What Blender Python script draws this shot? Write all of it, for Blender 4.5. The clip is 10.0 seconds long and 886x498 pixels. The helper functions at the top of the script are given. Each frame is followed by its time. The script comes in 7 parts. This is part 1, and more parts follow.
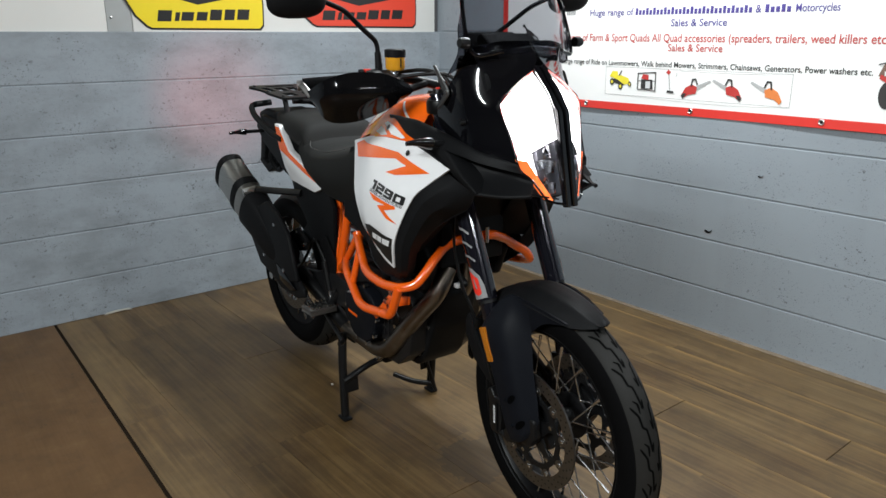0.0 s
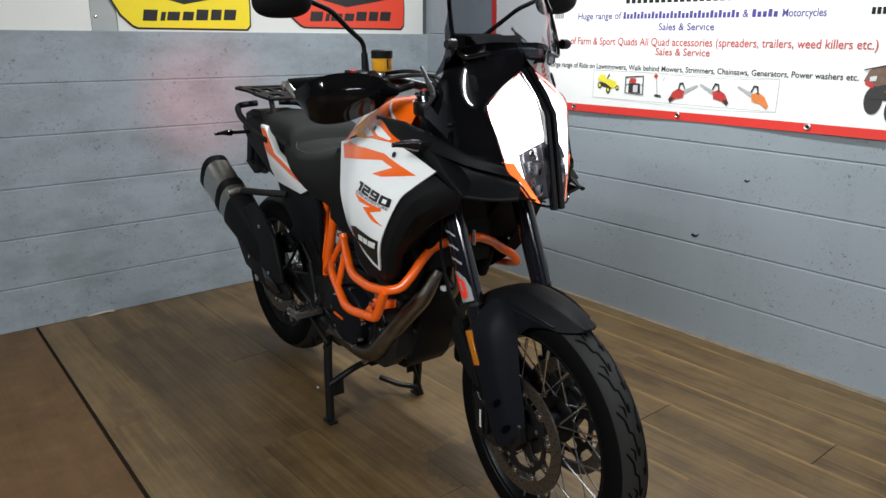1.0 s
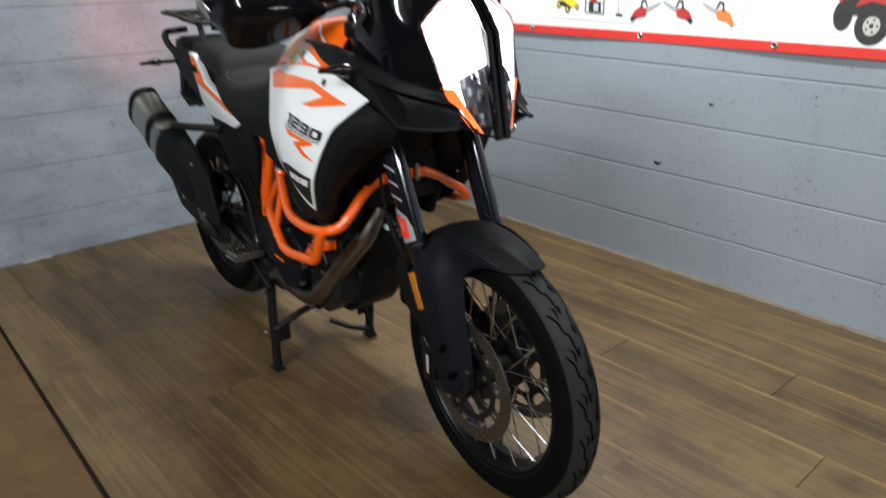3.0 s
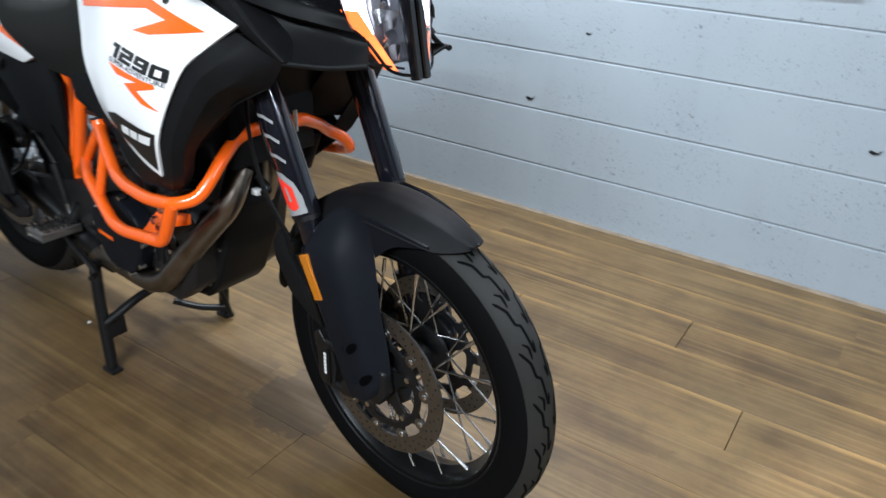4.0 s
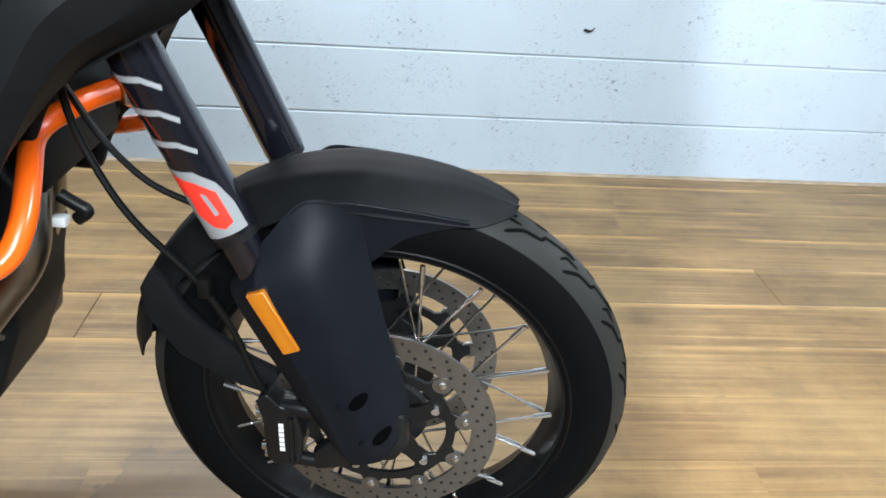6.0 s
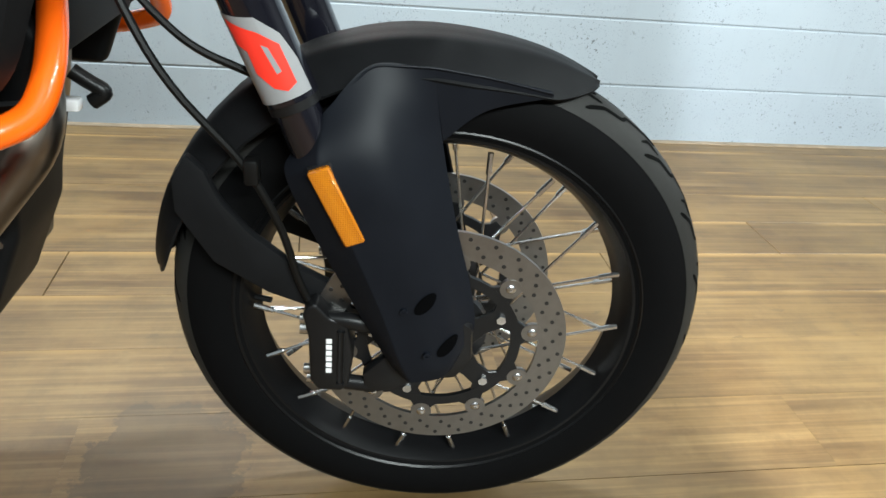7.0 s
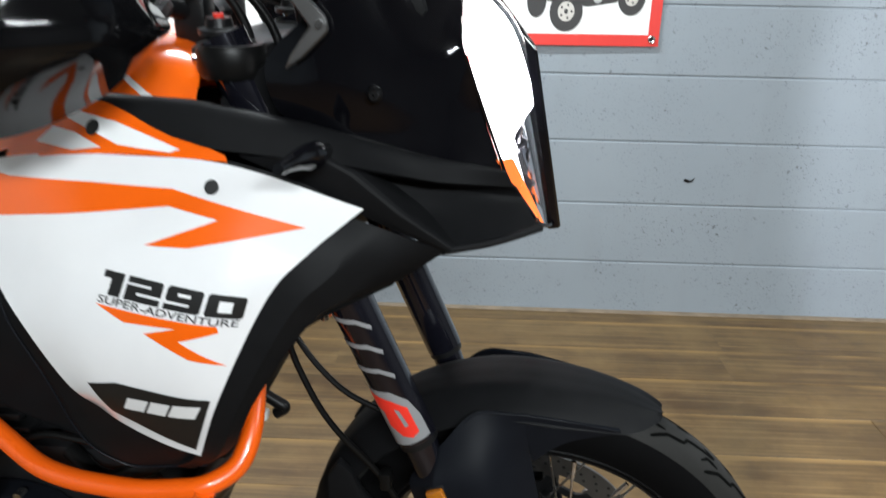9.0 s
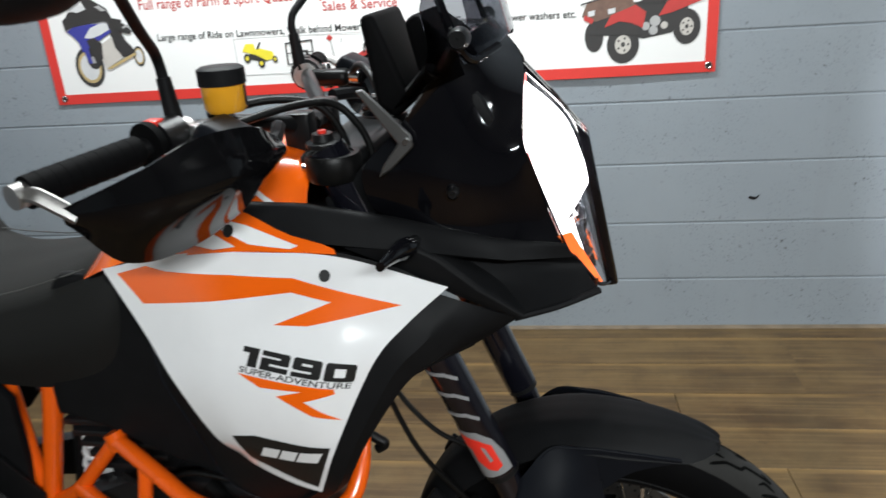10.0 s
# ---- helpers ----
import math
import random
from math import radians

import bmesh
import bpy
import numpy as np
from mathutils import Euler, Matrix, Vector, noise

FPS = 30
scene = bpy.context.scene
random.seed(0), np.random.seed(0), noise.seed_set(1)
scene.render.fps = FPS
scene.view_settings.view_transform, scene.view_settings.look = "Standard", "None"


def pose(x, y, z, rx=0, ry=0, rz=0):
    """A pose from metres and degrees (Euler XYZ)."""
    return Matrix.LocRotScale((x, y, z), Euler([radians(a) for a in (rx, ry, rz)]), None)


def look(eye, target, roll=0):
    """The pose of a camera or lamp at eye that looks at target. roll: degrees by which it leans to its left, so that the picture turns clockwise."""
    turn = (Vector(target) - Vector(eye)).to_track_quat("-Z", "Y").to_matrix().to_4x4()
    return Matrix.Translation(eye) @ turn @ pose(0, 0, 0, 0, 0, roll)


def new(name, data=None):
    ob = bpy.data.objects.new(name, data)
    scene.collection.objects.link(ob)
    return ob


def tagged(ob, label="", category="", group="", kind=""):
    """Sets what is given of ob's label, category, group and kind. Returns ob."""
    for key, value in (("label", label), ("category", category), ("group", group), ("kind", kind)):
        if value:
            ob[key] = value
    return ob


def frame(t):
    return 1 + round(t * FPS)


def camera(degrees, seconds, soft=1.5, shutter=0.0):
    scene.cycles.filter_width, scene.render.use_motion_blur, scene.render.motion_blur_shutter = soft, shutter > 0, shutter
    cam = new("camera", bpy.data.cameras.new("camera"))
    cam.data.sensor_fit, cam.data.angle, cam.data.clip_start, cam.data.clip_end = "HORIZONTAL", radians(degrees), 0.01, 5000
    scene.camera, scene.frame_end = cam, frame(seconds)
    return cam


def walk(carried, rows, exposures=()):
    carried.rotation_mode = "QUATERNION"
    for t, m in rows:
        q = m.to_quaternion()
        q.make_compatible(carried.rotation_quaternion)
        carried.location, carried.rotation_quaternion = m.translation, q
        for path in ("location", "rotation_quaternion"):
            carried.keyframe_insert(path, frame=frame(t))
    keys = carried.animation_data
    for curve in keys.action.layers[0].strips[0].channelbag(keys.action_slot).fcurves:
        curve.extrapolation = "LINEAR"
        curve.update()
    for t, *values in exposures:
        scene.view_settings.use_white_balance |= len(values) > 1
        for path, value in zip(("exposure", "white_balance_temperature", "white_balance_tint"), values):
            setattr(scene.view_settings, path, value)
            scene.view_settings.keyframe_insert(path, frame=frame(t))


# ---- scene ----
cam = camera(62.2, 10.0, shutter=0.5)
PATH = [
    (0, (-2.924, -3.638, 1.318), (-1.715, -2.148, 0.753), -0.0),
    (0.5, (-2.915, -3.634, 1.317), (-1.69, -2.157, 0.752), 0.3),
    (1, (-2.912, -3.631, 1.313), (-1.677, -2.16, 0.756), 0.5),
    (1.5, (-2.911, -3.632, 1.316), (-1.683, -2.161, 0.745), 0.2),
    (2, (-2.909, -3.63, 1.313), (-1.677, -2.169, 0.724), 0.4),
    (2.5, (-2.893, -3.625, 1.31), (-1.656, -2.177, 0.7), -0.0),
    (3, (-2.761, -3.575, 1.284), (-1.509, -2.199, 0.55), -0.2),
    (3.2, (-2.687, -3.533, 1.263), (-1.428, -2.204, 0.458), 1.1),
    (4.3, (-2.607, -3.071, 1.203), (-1.045, -2.262, 0.252), 3.4),
    (4.5, (-2.594, -3.014, 1.192), (-1.034, -2.278, 0.18), 3.8),
    (5, (-2.504, -2.797, 1.143), (-0.963, -2.258, -0.013), 1.4),
    (5.5, (-2.418, -2.634, 1.139), (-0.851, -2.391, -0.08), 2.0),
    (5.7, (-2.449, -2.565, 1.116), (-0.775, -2.537, 0.022), 2.5),
    (6.8, (-2.423, -2.331, 0.891), (-0.696, -2.674, -0.058), 6.4),
    (7, (-2.417, -2.325, 0.875), (-0.692, -2.666, -0.078), 5.6),
    (7.5, (-2.435, -2.325, 0.908), (-0.682, -2.583, -0.02), 3.1),
    (8, (-2.444, -2.343, 1.04), (-0.637, -2.486, 0.195), 2.9),
    (8.5, (-2.47, -2.361, 1.157), (-0.648, -2.37, 0.333), 1.7),
    (9, (-2.507, -2.357, 1.246), (-0.655, -2.3, 0.495), 1.1),
    (9.5, (-2.566, -2.354, 1.314), (-0.69, -2.235, 0.633), -1.3),
    (10, (-2.62, -2.363, 1.38), (-0.777, -2.109, 0.647), -3.9),
]
# the camera's exposure brightens as it dips to the wheel and darkens again as it rises
EXPOSURES = [(0, -0.15, 6500, 10), (2.6, -0.15, 6500, 10), (3.2, 0.16, 6400, 10), (4.4, 0.88, 5750, 10), (5.0, 1.22, 5450, 9), (5.6, 1.32, 5700, 9), (6.8, 1.10, 6400, 4), (7.5, 1.07, 6250, 4), (8.2, 0.76, 6200, 8), (8.6, 0.44, 6300, 9), (9.2, 0.11, 6400, 10), (10, -0.13, 6500, 10)]
walk(cam, [(t, look(eye, target, roll)) for t, eye, target, roll in PATH], EXPOSURES)


# ---- world: a dim neutral room glow through nothing but the closed room ----
world = bpy.data.worlds.new("world")
scene.world = world
world.use_nodes = True
world.node_tree.nodes["Background"].inputs[0].default_value = (0.6, 0.65, 0.75, 1)
world.node_tree.nodes["Background"].inputs[1].default_value = 0.05


def tube_lamp(x, y, z, length, watts, along_y=True, color=(0.93, 0.99, 1.0), tilt=0):
    """One fluorescent batten's light, hung under the ceiling and pointing down, or tilted to aim more light."""
    data = bpy.data.lights.new("tube_light", "AREA")
    data.shape, data.size, data.size_y = "RECTANGLE", 0.09, length
    data.energy, data.color = watts, color
    ob = new("tube_light", data)
    ob.matrix_world = pose(x, y, z, 0, tilt, 0 if along_y else 90)
    return ob


ROOM_X, ROOM_Y, ROOM_Z = -6.2, -7.2, 2.75
tube_lamp(-0.85, -1.75, 2.60, 1.5, 76)
# unseen; placed and tilted to throw more light on the white side panel
tube_lamp(-4.7, -3.2, 2.60, 1.8, 155, tilt=-42)
tube_lamp(-2.3, -5.6, 2.60, 1.5, 78, along_y=False)


def lamp_beam(name, place, target, watts, degrees, blend, color, size):
    """The beam of one of the motorcycle's own lamps."""
    data = bpy.data.lights.new(name, "SPOT")
    data.energy, data.color, data.spot_size, data.spot_blend, data.shadow_soft_size = watts, color, radians(degrees), blend, size
    ob = new(name, data)
    ob.matrix_world = look(place, target)
    return ob


# where the motorcycle stands
BIKE = pose(-1.536, -1.628, 0, 0, 0, -92.9) @ Matrix.Scale(0.99, 4)
lamp_beam("headlight_beam", BIKE @ Vector((0.876, 0.0, 1.06)), BIKE @ Vector((3.44, 0.02, 0.95)), 95, 124, 0.14, (0.93, 0.96, 1.0), 0.06)
lamp_beam("tail_light_beam", BIKE @ Vector((-0.895, 0.0, 0.985)), BIKE @ Vector((-1.56, 0.03, 1.005)), 12, 62, 1.0, (1.0, 0.13, 0.11), 0.04)

# ---- materials ----


class Mat:
    """A small builder for node materials."""

    def __init__(self, name):
        self.m = bpy.data.materials.new(name)
        self.m.use_nodes = True
        self.t = self.m.node_tree
        self.b = self.t.nodes["Principled BSDF"]

    def node(self, kind, **values):
        n = self.t.nodes.new(kind)
        for k, v in values.items():
            n.inputs[k].default_value = v
        return n

    def link(self, a, b):
        self.t.links.new(a, b)

    def coords(self, which="Object", scale=(1, 1, 1), shift=None):
        c = self.node("ShaderNodeTexCoord")
        m = self.node("ShaderNodeMapping", Scale=scale)
        self.link(c.outputs[which], m.inputs["Vector"])
        if shift:
            self.link(shift, m.inputs["Location"])
        return m.outputs["Vector"]

    def world(self, scale=(1, 1, 1)):
        g = self.node("ShaderNodeNewGeometry")
        m = self.node("ShaderNodeMapping", Scale=scale)
        self.link(g.outputs["Position"], m.inputs["Vector"])
        return m.outputs["Vector"]

    def noise(self, vec, scale, detail=4.0, rough=0.55):
        n = self.node("ShaderNodeTexNoise", Scale=scale, Detail=detail, Roughness=rough)
        self.link(vec, n.inputs["Vector"])
        return n.outputs["Fac"]

    def ramp(self, fac, stops):
        r = self.node("ShaderNodeValToRGB")
        while len(r.color_ramp.elements) < len(stops):
            r.color_ramp.elements.new(0.5)
        for e, (p, c) in zip(r.color_ramp.elements, stops):
            e.position, e.color = p, (*c, 1) if len(c) == 3 else c
        self.link(fac, r.inputs["Fac"])
        return r.outputs["Color"]

    def mix(self, fac, a, b, blend="MIX"):
        n = self.t.nodes.new("ShaderNodeMix")
        n.data_type, n.blend_type = "RGBA", blend
        for sock, v in ((n.inputs[0], fac), (n.inputs[6], a), (n.inputs[7], b)):
            if isinstance(v, (int, float)):
                sock.default_value = v
            elif isinstance(v, tuple):
                sock.default_value = (*v, 1)
            else:
                self.link(v, sock)
        return n.outputs[2]

    def math(self, op, a, b=0.0):
        n = self.t.nodes.new("ShaderNodeMath")
        n.operation = op
        for sock, v in zip(n.inputs, (a, b)):
            if isinstance(v, (int, float)):
                sock.default_value = v
            else:
                self.link(v, sock)
        return n.outputs[0]

    def bump(self, height, strength, distance):
        n = self.node("ShaderNodeBump", Strength=strength, Distance=distance)
        self.link(height, n.inputs["Height"])
        self.link(n.outputs["Normal"], self.b.inputs["Normal"])

    def set(self, **values):
        for k, v in values.items():
            key = k.replace("_", " ")
            sock = self.b.inputs[key]
            if isinstance(v, tuple):
                sock.default_value = (*v, 1) if len(v) == 3 else v
            elif isinstance(v, (int, float)):
                sock.default_value = v
            else:
                self.link(v, sock)
        return self


def coated(name, color, rough=0.4, metal=0.0, var=0.12, scale=30.0, grain=0.0, grain_scale=900.0, coat=0.0, smudge=0.12, spec=0.5):
    """Paint, plastic or metal with faint mottling, uneven gloss and an optional fine grain."""
    m = Mat(name)
    v = m.coords("Object")
    n1, n2 = m.noise(v, scale, 5), m.noise(v, scale * 0.18, 3)
    dark = tuple(c * (1 - var) for c in color)
    light = tuple(min(1, c * (1 + var) + var * 0.004) for c in color)
    m.set(Base_Color=m.mix(n1, dark, light), Metallic=metal, Coat_Weight=coat, Coat_Roughness=0.06, Specular_IOR_Level=spec)
    m.set(Roughness=m.math("ADD", m.math("MULTIPLY", n2, smudge), rough - smudge * 0.5))
    if grain:
        m.bump(m.noise(v, grain_scale, 2), grain, 0.0006)
    return m.m


def glowing(name, color, strength):
    m = Mat(name)
    m.set(Base_Color=color, Emission_Color=color, Emission_Strength=strength)
    return m.m


def wall_paint(name="painted_block", rough_cast=False):
    """Blue-grey masonry paint over pitted concrete blocks; rough_cast has more pits and grimy patches, deepened to dim
    its lighting.
    """
    m = Mat(name)
    w = m.world()
    oi = m.node("ShaderNodeObjectInfo")
    big, fine = m.noise(w, 1.7, 4), m.noise(w, 45, 5)
    streak = m.noise(m.world((6, 6, 0.9)), 1.6, 4)
    col = m.mix(big, (0.240, 0.276, 0.316), (0.308, 0.345, 0.379))
    col = m.mix(m.math("MULTIPLY", fine, 0.35), col, (0.288, 0.321, 0.345))
    col = m.mix(m.ramp(streak, [(0.55, (0, 0, 0)), (0.8, (0.28, 0.28, 0.28))]), col, (0.221, 0.239, 0.258))
    col = m.mix(m.math("MULTIPLY", oi.outputs["Random"], 0.03), col, (0.221, 0.248, 0.281))
    if rough_cast:
        # grimy patches, deepened in colour to offset strong lamplight on this wall
        grime_and_dim = m.ramp(m.noise(m.world((1, 1, 2.2)), 2.6, 6, 0.68), [(0.44, (0, 0, 0)), (0.68, (0.62, 0.62, 0.62))])
        col = m.mix(grime_and_dim, col, (0.15, 0.165, 0.175))
        col = m.mix(m.ramp(fine, [(0.55, (0, 0, 0)), (0.75, (0.35, 0.35, 0.35))]), col, (0.16, 0.175, 0.19))
    lo, hi, g0, g1 = (0.645, 0.68, 0.40, 0.62) if rough_cast else (0.630, 0.670, 0.42, 0.62)
    warped = m.mix(0.012, w, m.node("ShaderNodeTexNoise", Scale=25.0).outputs["Color"], "ADD")
    specks = m.ramp(m.noise(warped, 170.0, 2, 0.5), [(lo, (0, 0, 0)), (hi, (1, 1, 1))])
    edge = 0.665 if rough_cast else 0.682
    holes = m.ramp(m.noise(warped, 80.0, 2, 0.45), [(edge, (0, 0, 0)), (edge + 0.02, (1, 1, 1))])
    gate = m.ramp(m.noise(w, 4.5, 5, 0.7), [(g0, (0, 0, 0)), (g1, (1, 1, 1))])
    pit = m.math("MULTIPLY", m.math("MAXIMUM", specks, holes), gate)
    col = m.mix(m.math("MULTIPLY", pit, 0.75), col, (0.06, 0.064, 0.07))
    m.set(Base_Color=col, Roughness=m.math("ADD", m.math("MULTIPLY", fine, 0.25), 0.42))
    height = m.math("SUBTRACT", m.math("MULTIPLY", m.noise(w, 160, 6, 0.7), 0.5), pit)
    m.bump(height, 0.55, 0.003)
    return m.m


def laminate(name="oak_laminate", wide=False):
    """Oak-look laminate: grain along the board, cathedral bands, darker smoky patches, each board its own tone."""
    m = Mat(name)
    oi = m.node("ShaderNodeObjectInfo")
    comb = m.node("ShaderNodeCombineXYZ")
    m.link(m.math("MULTIPLY", oi.outputs["Random"], 37.0), comb.inputs[0])
    m.link(m.math("MULTIPLY", oi.outputs["Random"], 91.0), comb.inputs[1])
    v = m.coords("Object", (7.5, 1.25, 1), comb.outputs[0])
    fine = m.coords("Object", (70.0, 2.2, 1), comb.outputs[0])
    warp = m.noise(v, 1.4, 5, 0.6)
    grain = m.noise(fine, 1.6, 5, 0.65)
    col = m.ramp(warp, [(0.26, (0.041, 0.019, 0.006)), (0.42, (0.085, 0.046, 0.016)), (0.52, (0.129, 0.074, 0.026)), (0.60, (0.137, 0.080, 0.029)), (0.74, (0.067, 0.035, 0.011))])
    if wide:
        col = m.ramp(warp, [(0.28, (0.092, 0.046, 0.016)), (0.72, (0.120, 0.063, 0.025))])
    col = m.mix(m.math("MULTIPLY", grain, 0.14 if wide else 0.36), col, (0.046, 0.025, 0.008))
    if not wide:
        streaks = m.noise(m.coords("Object", (46.0, 0.9, 1), comb.outputs[0]), 1.5, 6, 0.6)
        col = m.mix(m.ramp(streaks, [(0.50, (0, 0, 0)), (0.68, (0.55, 0.55, 0.55))]), col, (0.215, 0.138, 0.056))
        col = m.mix(m.ramp(streaks, [(0.32, (0.58, 0.58, 0.58)), (0.47, (0, 0, 0))]), col, (0.044, 0.024, 0.008))
    patch = m.noise(m.coords("Object", (7.0, 3.2, 1), comb.outputs[0]), 1.5, 3)
    col = m.mix(m.ramp(patch, [(0.60, (0, 0, 0)), (0.80, (0.4, 0.4, 0.4))]), col, (0.027, 0.017, 0.007))
    knot = m.noise(m.coords("Object", (11.0, 5.0, 1), comb.outputs[0]), 1.8, 6, 0.65)
    col = m.mix(m.ramp(knot, [(0.66, (0, 0, 0)), (0.70, (0.5, 0.5, 0.5)), (0.76, (0.25, 0.25, 0.25))]), col, (0.038, 0.025, 0.011))
    col = m.mix(m.math("MULTIPLY", oi.outputs["Random"], 0.25), col, (0.061, 0.034, 0.012))
    # trodden dirt: ochre smears and broad smoky patches across the boards
    dust = m.noise(m.world(), 2.1, 6, 0.7)
    smear = m.noise(m.world((1.0, 0.55, 1)), 3.4, 7, 0.68)
    col = m.mix(m.ramp(smear, [(0.54, (0, 0, 0)), (0.70, (0.12, 0.12, 0.12) if wide else (0.5, 0.5, 0.5))]), col, (0.146, 0.083, 0.026))
    smoke = m.noise(m.world((1.0, 0.45, 1)), 1.5, 5, 0.6)
    col = m.mix(m.ramp(smoke, [(0.50, (0, 0, 0)), (0.70, (0.2, 0.2, 0.2) if wide else (0.62, 0.62, 0.62))]), col, (0.031, 0.018, 0.008))
    # mottling and one old water stain beside the front wheel
    mottle = m.noise(m.world(), 9.0, 6, 0.7)
    col = m.mix(m.ramp(mottle, [(0.36, (0.30, 0.30, 0.30)), (0.50, (0, 0, 0))]), col, (0.036, 0.022, 0.009))
    col = m.mix(m.ramp(mottle, [(0.54, (0, 0, 0)), (0.72, (0.32, 0.32, 0.32))]), col, (0.171, 0.110, 0.045))
    if not wide:
        col = m.mix(m.ramp(dust, [(0.38, (0.0, 0.0, 0.0)), (0.66, (0.12, 0.12, 0.12))]), col, (0.36, 0.265, 0.125))
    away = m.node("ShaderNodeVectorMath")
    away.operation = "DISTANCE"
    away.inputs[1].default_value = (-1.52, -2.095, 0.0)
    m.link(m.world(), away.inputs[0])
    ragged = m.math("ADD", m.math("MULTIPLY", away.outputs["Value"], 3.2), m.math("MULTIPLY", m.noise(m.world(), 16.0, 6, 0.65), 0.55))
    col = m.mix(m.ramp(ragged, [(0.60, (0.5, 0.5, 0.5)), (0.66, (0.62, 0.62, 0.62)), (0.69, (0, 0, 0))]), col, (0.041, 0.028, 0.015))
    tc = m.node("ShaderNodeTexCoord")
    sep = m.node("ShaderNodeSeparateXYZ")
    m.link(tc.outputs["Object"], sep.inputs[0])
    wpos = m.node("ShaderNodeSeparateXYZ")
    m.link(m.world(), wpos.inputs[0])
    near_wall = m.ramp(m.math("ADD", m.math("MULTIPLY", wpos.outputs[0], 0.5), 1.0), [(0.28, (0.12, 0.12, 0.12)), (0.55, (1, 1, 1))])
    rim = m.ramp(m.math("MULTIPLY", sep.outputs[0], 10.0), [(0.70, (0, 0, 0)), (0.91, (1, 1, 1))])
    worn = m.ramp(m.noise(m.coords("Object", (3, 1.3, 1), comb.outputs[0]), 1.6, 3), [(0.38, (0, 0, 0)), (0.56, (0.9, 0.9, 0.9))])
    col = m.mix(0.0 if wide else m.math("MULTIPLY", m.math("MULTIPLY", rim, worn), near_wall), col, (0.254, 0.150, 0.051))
    m.set(Base_Color=col, Roughness=m.math("ADD", m.math("MULTIPLY", grain, 0.18), m.math("MULTIPLY", dust, 0.3)))
    m.set(Specular_IOR_Level=0.32, Coat_Weight=0.0 if wide else 0.28, Coat_Roughness=0.5, Coat_IOR=1.55)
    rough = m.math("ADD", m.math("MULTIPLY", grain, 0.2), m.math("ADD", m.math("MULTIPLY", dust, 0.25), 0.22))
    m.set(Roughness=rough)
    m.bump(grain, 0.18, 0.0008)
    return m.m


def rubber(name, color=(0.02, 0.02, 0.021), rough=0.75, spec=0.12):
    m = Mat(name)
    v = m.coords("Object")
    n = m.noise(v, 60, 6, 0.7)
    dust = m.ramp(m.noise(v, 9, 5), [(0.45, (0, 0, 0)), (0.8, (0.35, 0.35, 0.35))])
    m.set(Base_Color=m.mix(dust, m.mix(n, color, tuple(c * 1.5 for c in color)), tuple(c * 1.7 for c in color)), Roughness=rough, Specular_IOR_Level=spec)
    m.bump(n, 0.25, 0.0008)
    return m.m


def fabric(name, color):
    m = Mat(name)
    v = m.coords("Object")
    n = m.noise(v, 260, 3)
    m.set(Base_Color=m.mix(m.noise(v, 12, 4), tuple(c * 0.85 for c in color), tuple(c * 1.2 for c in color)), Roughness=0.75, Specular_IOR_Level=0.25)
    m.bump(n, 0.5, 0.0008)
    return m.m


def clear(name, color, rough=0.02, ior=1.3):
    m = Mat(name)
    m.set(Base_Color=color, Roughness=rough, Transmission_Weight=1.0, IOR=ior)
    return m.m


def brushed(name, color, rough=0.3, axis=(4, 4, 220)):
    m = Mat(name)
    n = m.noise(m.coords("Object", axis), 2.0, 4)
    m.set(Base_Color=m.mix(n, tuple(c * 0.72 for c in color), color), Metallic=1.0, Roughness=m.math("ADD", m.math("MULTIPLY", n, 0.22), rough - 0.1))
    return m.m


def burnt_steel():
    """Header pipe steel, straw to brown with heat."""
    m = Mat("burnt_steel")
    v = m.coords("Object")
    col = m.ramp(m.noise(v, 5, 4), [(0.3, (0.12, 0.098, 0.08)), (0.5, (0.24, 0.205, 0.17)), (0.72, (0.46, 0.43, 0.40))])
    m.set(Base_Color=col, Metallic=1.0, Roughness=m.math("ADD", m.math("MULTIPLY", m.noise(v, 40, 4), 0.3), 0.2))
    return m.m


def reflector_mat():
    m = Mat("amber_reflector")
    v = m.node("ShaderNodeTexVoronoi", Scale=420.0, Randomness=0.1)
    m.link(m.coords("Object"), v.inputs["Vector"])
    m.set(Base_Color=m.mix(v.outputs["Distance"], (0.30, 0.072, 0.0), (0.60, 0.21, 0.008)), Roughness=0.12, Coat_Weight=1.0)
    m.bump(v.outputs["Distance"], 0.8, 0.001)
    return m.m


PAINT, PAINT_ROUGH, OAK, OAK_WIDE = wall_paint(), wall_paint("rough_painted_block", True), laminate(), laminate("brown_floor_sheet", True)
M_BLACK = coated("black_plastic", (0.0068, 0.0070, 0.0077), 0.52, grain=0.22, var=0.25, smudge=0.16, spec=0.10)
M_GUARD = coated("dark_grey_plastic", (0.0056, 0.0066, 0.0094), 0.42, grain=0.2, var=0.2, smudge=0.14, spec=0.10)
M_RECESS_SHADE = coated("recess_shade", (0.0012, 0.0012, 0.0014), 0.9, var=0.1, smudge=0.02, spec=0.02)
M_GLOSS = coated("gloss_black", (0.0025, 0.0025, 0.0035), 0.07, coat=0.0, var=0.2, smudge=0.04, spec=0.5)
M_ANOD = coated("black_anodised", (0.010, 0.010, 0.016), 0.14, metal=0.5, coat=1.0, var=0.2, smudge=0.03)
M_IRON = coated("black_coated_steel", (0.006, 0.006, 0.0065), 0.34, var=0.3, grain=0.15, smudge=0.2, spec=0.28)
M_GUARDS = coated("satin_black_guard", (0.003, 0.003, 0.0035), 0.08, coat=0.0, var=0.2, smudge=0.05, spec=0.32)
